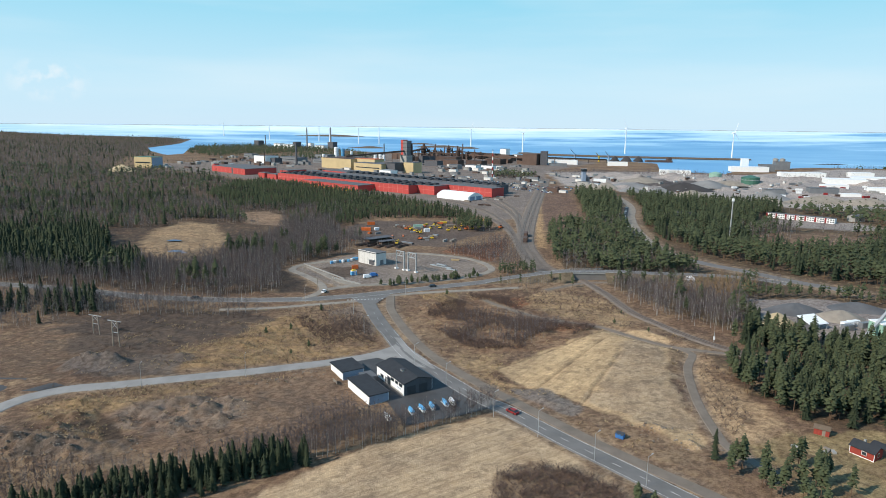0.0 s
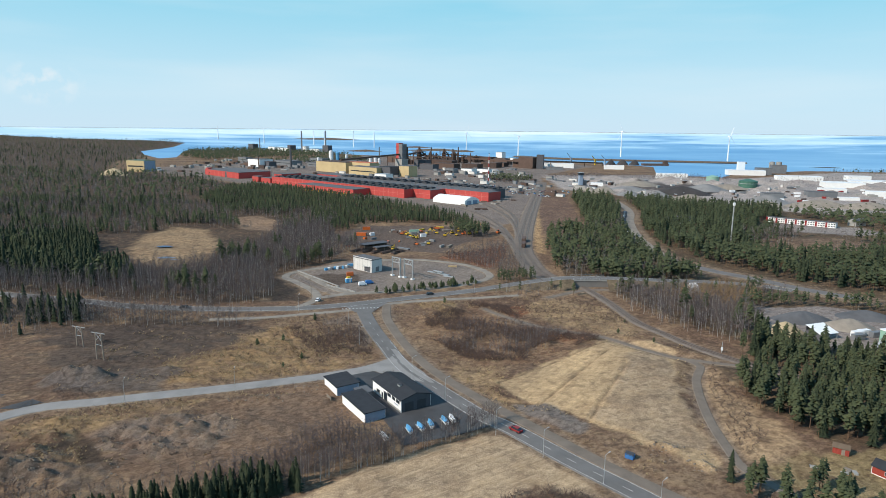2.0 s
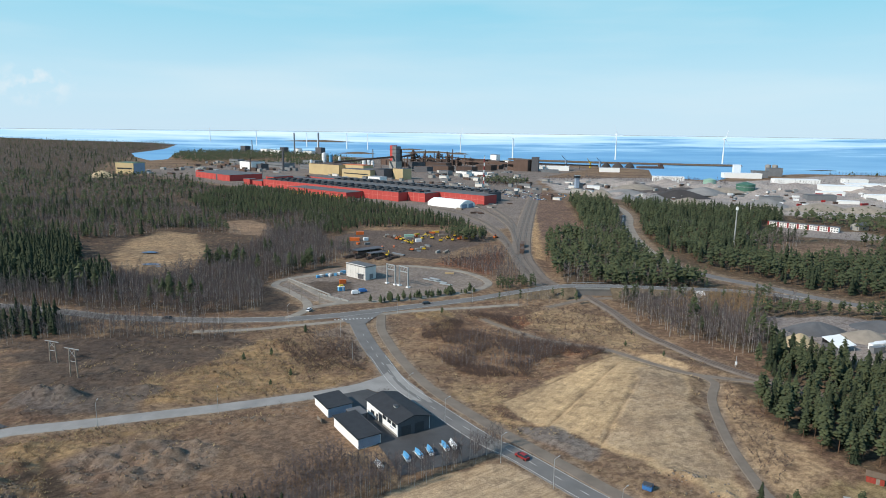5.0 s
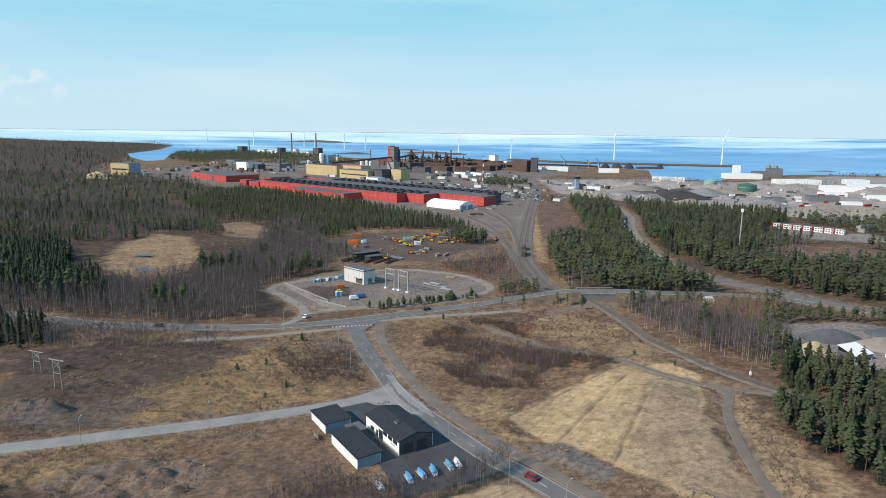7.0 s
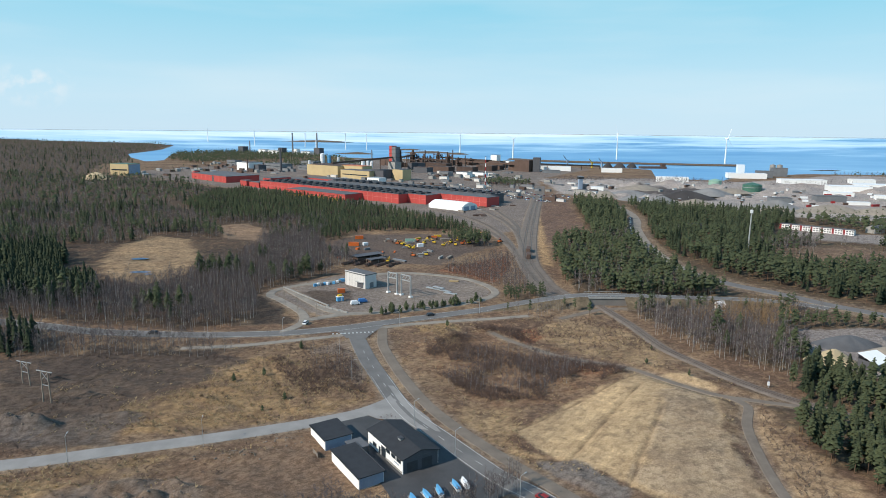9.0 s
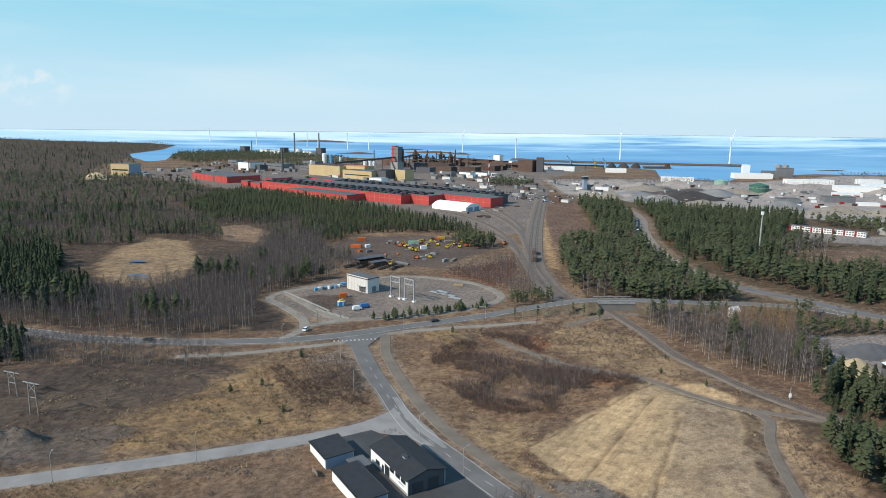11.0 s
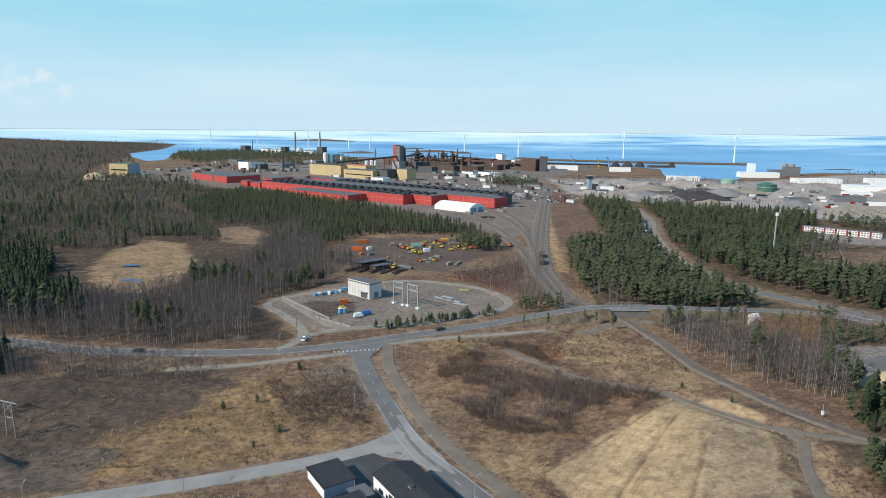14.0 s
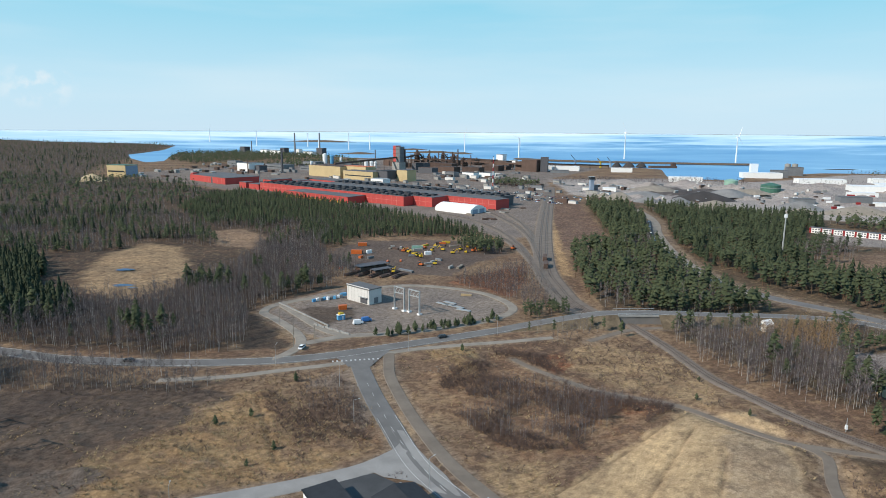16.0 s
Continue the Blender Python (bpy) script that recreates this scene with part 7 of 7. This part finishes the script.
for cx, cy, w, h in [(-73, 1670, 34, 42), (-45, 1690, 20, 32), (-9, 1777, 25, 36), (44, 1697, 14, 24), (20, 1740, 22, 30), (-30, 1740, 20, 26), (-110, 1640, 24, 26), (80, 1760, 20, 20)]:
    e = empty("furnace", "rust-brown blast furnace tower with platforms and pipes", "furnace", turned(cx, cy, 0, frs.uniform(-30, 30)), group="blast furnaces")
    part("vessel", Geo().cyl(0, 0, 0, w * 0.26, w * 0.16, h * 0.8, 12), M["brown_steel"], e)
    part("top", Geo().cyl(0, 0, h * 0.8, w * 0.12, w * 0.08, h * 0.2, 10), M["brown_steel"], e)
    for a in (-1, 1):
        for b in (-1, 1):
            part("column", Geo().box(a * w * 0.35, b * w * 0.3, 0, w * 0.07, w * 0.07, h * frs.uniform(0.6, 0.95)), M["brown_steel"], e)
    for k in range(4):
        part("platform", Geo().box(0, 0, h * (0.2 + 0.18 * k), w * 0.82, w * 0.7, 0.8), M["brown_steel"], e)
    part("downcomer", Geo().beam((0, 0, h * 0.95), (w * 0.7, 0, h * 0.35), w * 0.09), M["brown_steel"], e)
    part("annex", Geo().box(w * 0.6, w * 0.2, 0, w * 0.5, w * 0.5, h * 0.4), M["brown_steel"], e)

WB = [("brown_steel", "brown_steel", "rust-brown steel works building"), ("grey_steel", "grey_roof", "grey steel works building with flat roof"), ("white_wall", "grey_roof", "pale works building with grey roof"), ("dark_wall", "brown_steel", "dark works shed with brown roof")]
spots = [(97, 1791, 83, 30, 14, 0), (60, 1830, 60, 24, 10, 0), (150, 1760, 40, 26, 12, 0), (-20, 1640, 50, 20, 12, 0), (-140, 1720, 40, 24, 16, 0), (-210, 1760, 46, 22, 14, 1), (-240, 1600, 60, 24, 10, 1), (-330, 1650, 50, 26, 12, 1), (-390, 1560, 70, 30, 10, 1),
         (-439, 1480, 46, 26, 17, 2), (-410, 1470, 24, 20, 12, 3), (-300, 1500, 60, 26, 9, 1), (-240, 1470, 40, 20, 8, 0), (-470, 1640, 40, 20, 9, 2), (-540, 1700, 40, 20, 10, 1), (-522, 2343, 20, 16, 20, 2), (-745, 2444, 30, 24, 24, 3), (-600, 2350, 60, 22, 14, 2), (-570, 2330, 24, 20, 24, 3), (-480, 2330, 50, 20, 12, 2), (-430, 2280, 30, 20, 26, 3), (-650, 2380, 40, 20, 16, 2),
         (47, 1326, 28, 18, 10, 2), (10, 1345, 24, 16, 9, 1), (80, 1350, 30, 16, 8, 2), (0, 1480, 60, 22, 12, 0), (60, 1500, 46, 22, 10, 0), (-40, 1440, 40, 20, 12, 3), (110, 1540, 40, 24, 12, 0), (120, 1600, 70, 20, 9, 0), (161, 1928, 22, 20, 22, 2), (189, 1850, 20, 14, 9, 2), (140, 1680, 60, 24, 12, 0), (0, 1580, 50, 22, 14, 0), (-60, 1560, 36, 22, 16, 3),
         (195, 1525, 40, 26, 26, 0), (222, 1516, 16, 22, 32, 3), (180, 1560, 30, 24, 20, 0), (237, 1554, 28, 18, 11, 2), (283, 1559, 54, 20, 10, 2), (398, 1519, 46, 18, 9, 2), (250, 1480, 40, 18, 6, 1), (443, 1252, 58, 20, 9, 2),
         (642, 1372, 76, 26, 10, 2), (714, 1552, 16, 12, 19, 2), (690, 1392, 30, 24, 14, 1), (747, 1440, 30, 20, 18, 1), (675, 1222, 80, 24, 9, 2), (665, 1068, 60, 30, 10, 2), (606, 997, 38, 14, 6, 2), (780, 1210, 40, 20, 11, 2), (760, 1100, 120, 36, 10, 2), (537, 908, 38, 18, 9, 1), (464, 900, 27, 16, 7, 1), (640, 930, 40, 16, 8, 2), (720, 980, 60, 22, 8, 2), (230, 1070, 14, 10, 8, 1), (250, 1050, 20, 10, 6, 2), (560, 880, 26, 8, 4, 2)]
for i, (x, y, a, b, h, k) in enumerate(spots):
    w_, r_, lb = WB[k]
    dg = MILL_DEG if x < 200 else -14 + (i % 3) * 3
    block(x, y, a, b, h, dg, w_, "white_steel" if k == 2 and x > 230 else r_, lb if x < 230 else ("white harbour warehouse with pale roof" if k == 2 else lb), "factory_building" if x < 230 else "warehouse", 1 if k == 1 and x < 230 else 0)
for a, b, r in [((-224, 1345, 24), (-109, 1520, 30), 2.2), ((-73, 1670, 22), (15, 1640, 18), 2.0), ((-109, 1530, 26), (-73, 1660, 30), 2.4), ((44, 1697, 14), (191, 1516, 16), 2.2), ((-9, 1777, 20), (97, 1791, 14), 2.0), ((191, 1530, 18), (400, 1640, 8), 2.0)]:
    e = empty("conveyor", "rust-brown covered conveyor bridge on trestles", "conveyor", group="conveyors")
    part("gallery", Geo().beam(a, b, r * 1.6), M["brown_steel"], e)
    for t in (0.0, 0.25, 0.5, 0.75, 1.0):
        q = [a[i] + (b[i] - a[i]) * t for i in range(3)]
        part("trestle", Geo().box(q[0], q[1], -0.3, 1.2, 1.2, q[2]), M["brown_steel"], e)
ctl = empty("control_tower", "blue-grey control tower beside the rail yard", "tower", turned(225, 1061, 0, 10))
part("shaft", Geo().box(0, 0, 0, 6, 6, 18), M["grey_wall"], ctl)
part("cabin", Geo().box(0, 0, 18, 8, 8, 4), M["glass"], ctl)
part("roof", Geo().box(0, 0, 22, 8.6, 8.6, 0.5), M["galv"], ctl)
tent(14, 800, MILL_DEG, 52, 29, 5, 4.5, "large white tarpaulin hall with grey end doors")
bl = block(-622, 1290, 46, 30, 22, -20, "beige_wall", "green", "beige depot building with a green roof edge", bands=1)
part("blue_end", Geo().box(23.1, 0, 0, 0.2, 28, 21), M["grey_wall"], bl)
heap(-624, 1180, 30, 18, 13, "sand", "pale brown sand heap by the depot")
for x, y, rx, ry, h, m_ in [(232, 935, 24, 16, 11, "gravel_pale"), (215, 950, 16, 12, 9, "gravel_pale"), (295, 885, 24, 14, 10, "grit"), (330, 860, 26, 14, 9, "gravel_pale"), (345, 935, 40, 18, 13, "coal"), (390, 960, 40, 18, 11, "grit"), (420, 830, 34, 18, 12, "grit"), (470, 800, 40, 18, 10, "gravel_pale"), (280, 980, 40, 20, 8, "grit"), (320, 1060, 46, 20, 9, "gravel_pale"), (440, 1000, 36, 16, 8, "gravel_pale"), (262, 905, 16, 10, 7, "grit"), (400, 790, 26, 12, 8, "gravel_pale"), (520, 780, 34, 16, 9, "gravel_pale")]:
    heap(x, y, rx, ry, h, m_, {"grit": "grey crushed rock heap on the quarry ground", "gravel_pale": "pale gravel heap on the quarry ground", "coal": "dark slag heap on the quarry ground"}[m_], turn=-10)
for x in (443, 474, 508):
    heap(x, 1731, 15, 14, 14, "coal", "dark conical ore heap at the harbour", z=0)
e = empty("ore_quay", "brown ore unloading quay building", "quay", turned(560, 1720, 0, 4))
part("body", Geo().box(0, 0, -2, 70, 16, 6), M["brown_steel"], e)
part("house", Geo().box(28, 0, 4, 10, 12, 8), M["brown_steel"], e)
for x, y, h, m_ in [(330, 1700, 26, "grey_wall"), (392, 1690, 20, "yellow"), (420, 1700, 22, "grey_wall"), (256, 1720, 20, "brown_steel")]:
    e = empty("harbour_crane", "harbour crane with slanted jib", "crane", turned(x, y, 0, 30), group="harbour cranes")
    part("tower", Geo().box(0, 0, 0, 4, 4, h * 0.6, 0, 0.6), M[m_], e)
    part("cab", Geo().box(0, 0, h * 0.6, 6, 4, 3), M[m_], e)
    part("jib", Geo().beam((0, 0, h * 0.65), (-h * 0.6, 0, h * 1.2), 1.2), M[m_], e)
# breakwater and spit
g = Geo()
bw = spline([(240, 2150), (300, 2060), (440, 1985), (560, 1945), (670, 1918), (780, 1890), (872, 1876)], 30)
tagged(ribbon(bw, 34, 3.0, skirt=10).obj("breakwater", M["earth"]), "long brown stone breakwater in the sea", "breakwater", kind="structure")
for x, y, a, b, h, m_ in [(-60, 2650, 130, 36, 9, "earth"), (60, 2560, 60, 24, 8, "earth"), (-330, 2500, 90, 30, 8, "earth"), (1010, 1700, 60, 8, 3, "coal"), (-150, 2900, 80, 20, 7, "earth"), (-700, 3600, 240, 40, 10, "earth")]:
    heap(x, y, a, b, h, m_, "low dark rocky islet in the sea", name="islet", z=float(lift(np.array(x), np.array(y))) - 2)


# wind turbines
def turbine(x, y, h, blade, turn, spin):
    z = float(lift(np.array(x), np.array(y)))
    e = empty("wind_turbine", "white wind turbine with three blades at rest", "turbine", turned(x, y, z, turn), group="wind turbines")
    part("tower", Geo().cyl(0, 0, -2, 2.6, 1.5, h + 2, 12), M["white_steel"], e)
    part("nacelle", Geo().box(0, 1.5, h, 3.4, 9, 3.4), M["white_steel"], e)
    part("hub", Geo().box(0, -3.8, h + 0.4, 2.4, 2, 2.4), M["white_steel"], e)
    for k in range(3):
        a = radians(spin + 120 * k)
        d = Vector((math.sin(a), 0, math.cos(a)))
        g = Geo().beam(Vector((0, -4.2, h + 1.6)), Vector((0, -4.2, h + 1.6)) + d * blade * 0.45, 2.0, 0.6)
        g.beam(Vector((0, -4.2, h + 1.6)) + d * blade * 0.45, Vector((0, -4.2, h + 1.6)) + d * blade, 1.1, 0.4)
        part("blade", g, M["white_steel"], e)


for x, y, h, s_ in [(-1235, 3431, 62, 20), (-894, 3105, 66, 70), (-425, 2877, 66, 40), (78, 2701, 70, 15), (244, 2209, 64, 50), (606, 2240, 84, 95), (880, 2010, 74, 20), (-560, 2900, 62, 10), (-330, 2860, 64, 80), (-640, 3050, 60, 35)]:
    turbine(x, y, h, h * 0.42, 20, s_)

# red and white row houses
rowh = math.degrees(math.atan2(632.5 - 670.9, 391.2 - 348.2))
for k in range(7):
    x, y = 345 + 9.1 * k * math.cos(radians(rowh)), 662 + 9.1 * k * math.sin(radians(rowh))
    e = empty("row_house", "white two-storey row house with a red stair bay", "house", turned(x, y, 0, rowh), group="row houses")
    shell(e, 9.0, 8, 4.8, M["white_wall"], M["grey_roof"], 0, over=0.2)
    part("stair_bay", Geo().box(-3.6, -4.1, 0, 1.6, 0.5, 5.0), M["red_paint"], e)
    for zz in (0.8, 3.0):
        for xx in (-1.2, 1.2, 3.4):
            window(e, xx, -4.02, zz, 1.2, 0.9)
for x, y, m_ in [(232, 640, "grey_roof"), (238, 646, "grey_roof"), (246, 642, "black_roof"), (330, 700, "black_roof"), (420, 640, "grey_roof")]:
    e = empty("house", "detached house with grey roof among the pines", "house", turned(x, y, 0, 20))
    shell(e, 14, 9, 5, M["concrete"], M[m_], 2.2)
    window(e, 0, -4.55, 1.2, 2, 1.3)

# parked cars in the strip beside the curving road
lot_cars = [car(180, 620, 75, pt, "parked %s car beside the curving road" % nm, group="cars beside the curving road", z=0.2, simple=True) for pt, nm in (("white_steel", "white"), ("trim_dark", "black"), ("grey_steel", "grey"))]
for k_, i_ in enumerate(range(3, len(L_LOT) - 4, 3)):
    q_ = offset_line(L_LOT, -1.2)[i_]
    m_ = turned(q_[0], q_[1], 0.2, 72 + (k_ % 3) * 3)
    if k_ < 3:
        lot_cars[k_].matrix_basis = m_
    else:
        copy_thing(lot_cars[(k_ * 5) % 3], m_)

# parked cars at the works
pk = [car(-10, 980, 30, pt, "parked %s car at the steel works" % nm, group="cars at the works", z=0.05, simple=True) for pt, nm in (("white_steel", "white"), ("trim_dark", "black"), ("grey_steel", "grey"), ("blue", "blue"), ("red_paint", "red"))]
prs = np.random.RandomState(31)
for k in range(210):
    s_, d_ = prs.uniform(-210, 30), 108 + 11 * (k % 9) + prs.uniform(-1, 1)
    x, y = mill_at(s_, d_)
    copy_thing(pk[prs.choice(5, p=(0.34, 0.26, 0.2, 0.1, 0.1))], turned(x, y, 0.05, MILL_DEG + 90 + prs.uniform(-4, 4)))
for k, (x, y) in enumerate([mill_at(-200, 104), mill_at(-150, 106), mill_at(-100, 104), mill_at(-60, 108), mill_at(10, 106)]):
    pk[k].matrix_basis = turned(x, y, 0.05, MILL_DEG + 90)
for k in range(46):
    x, y = prs.uniform(20, 130), 0
    y = prs.uniform(720, 900)
    if x > 0.32 * (y - 640) + 30:
        continue
    container(x, y, prs.uniform(-60, 20), ("wood_grey", "brown_steel", "concrete", "grey_steel")[k % 4], "grey steel plates and timber stacked at the works", (prs.uniform(5, 14), 2.6, prs.uniform(0.8, 2)), name="stockpile")
for k in range(60):
    x, y = prs.uniform(430, 760), prs.uniform(840, 1040)
    container(x, y, prs.uniform(-20, 20), ("white_steel", "grey_steel", "concrete", "blue", "brown_steel", "red_paint")[(k * 7) % 6 if k % 3 else k % 3], "container or truck box in the harbour industrial area", (prs.uniform(5, 12), 2.6, 2.8))

# low sheds, stores and scrap in the works' yards
for k in range(130):
    s_, d_ = prs.uniform(-520, 60), prs.uniform(112, 420)
    x, y = mill_at(s_, d_)
    if k % 3 == 0:
        x, y = prs.uniform(-30, 160), prs.uniform(1080, 1460)
    a, b, h = prs.uniform(4, 20), prs.uniform(3, 9), prs.uniform(1.5, 6)
    e = empty("store_shed", ("small pale store shed in the works yard", "rust-brown store shed in the works yard", "grey low store shed in the works yard", "white container shed in the works yard")[k % 4], "shed", turned(x, y, 0, MILL_DEG + prs.uniform(-8, 8)), group="store sheds")
    part("body", Geo().box(0, 0, -0.2, a, b, h), M[("concrete", "brown_steel", "grey_steel", "pale_wall")[k % 4]], e)
    part("roof", Geo().box(0, 0, h - 0.2, a + 0.4, b + 0.4, 0.3), M[("grey_roof", "brown_steel", "grey_roof", "galv")[k % 4]], e)
for k in range(60):
    x, y = prs.uniform(200, 560), prs.uniform(880, 1180)
    e = empty("store_shed", "small quarry shed or machine on gravel", "shed", turned(x, y, height(x, y), prs.uniform(0, 90)), group="store sheds")
    a, h = prs.uniform(3, 9), prs.uniform(2, 4)
    part("body", Geo().box(0, 0, -0.5, a, 3, h), M[("concrete", "grey_steel", "brown_steel", "pale_wall")[k % 4]], e)
    part("roof", Geo().box(0, 0, h - 0.5, a + 0.3, 3.3, 0.3), M["galv"], e)

for k in range(70):
    x, y = prs.uniform(-620, -330), prs.uniform(1270, 1760)
    a, b, h = prs.uniform(4, 24), prs.uniform(3, 10), prs.uniform(1.5, 7)
    e = empty("store_shed", "low grey or brown depot shed by the works", "shed", turned(x, y, 0, MILL_DEG + prs.uniform(-8, 8)), group="store sheds")
    part("body", Geo().box(0, 0, -0.2, a, b, h), M[("grey_steel", "brown_steel", "concrete")[k % 3]], e)
    part("roof", Geo().box(0, 0, h - 0.2, a + 0.4, b + 0.4, 0.3), M[("grey_roof", "brown_steel", "galv")[k % 3]], e)
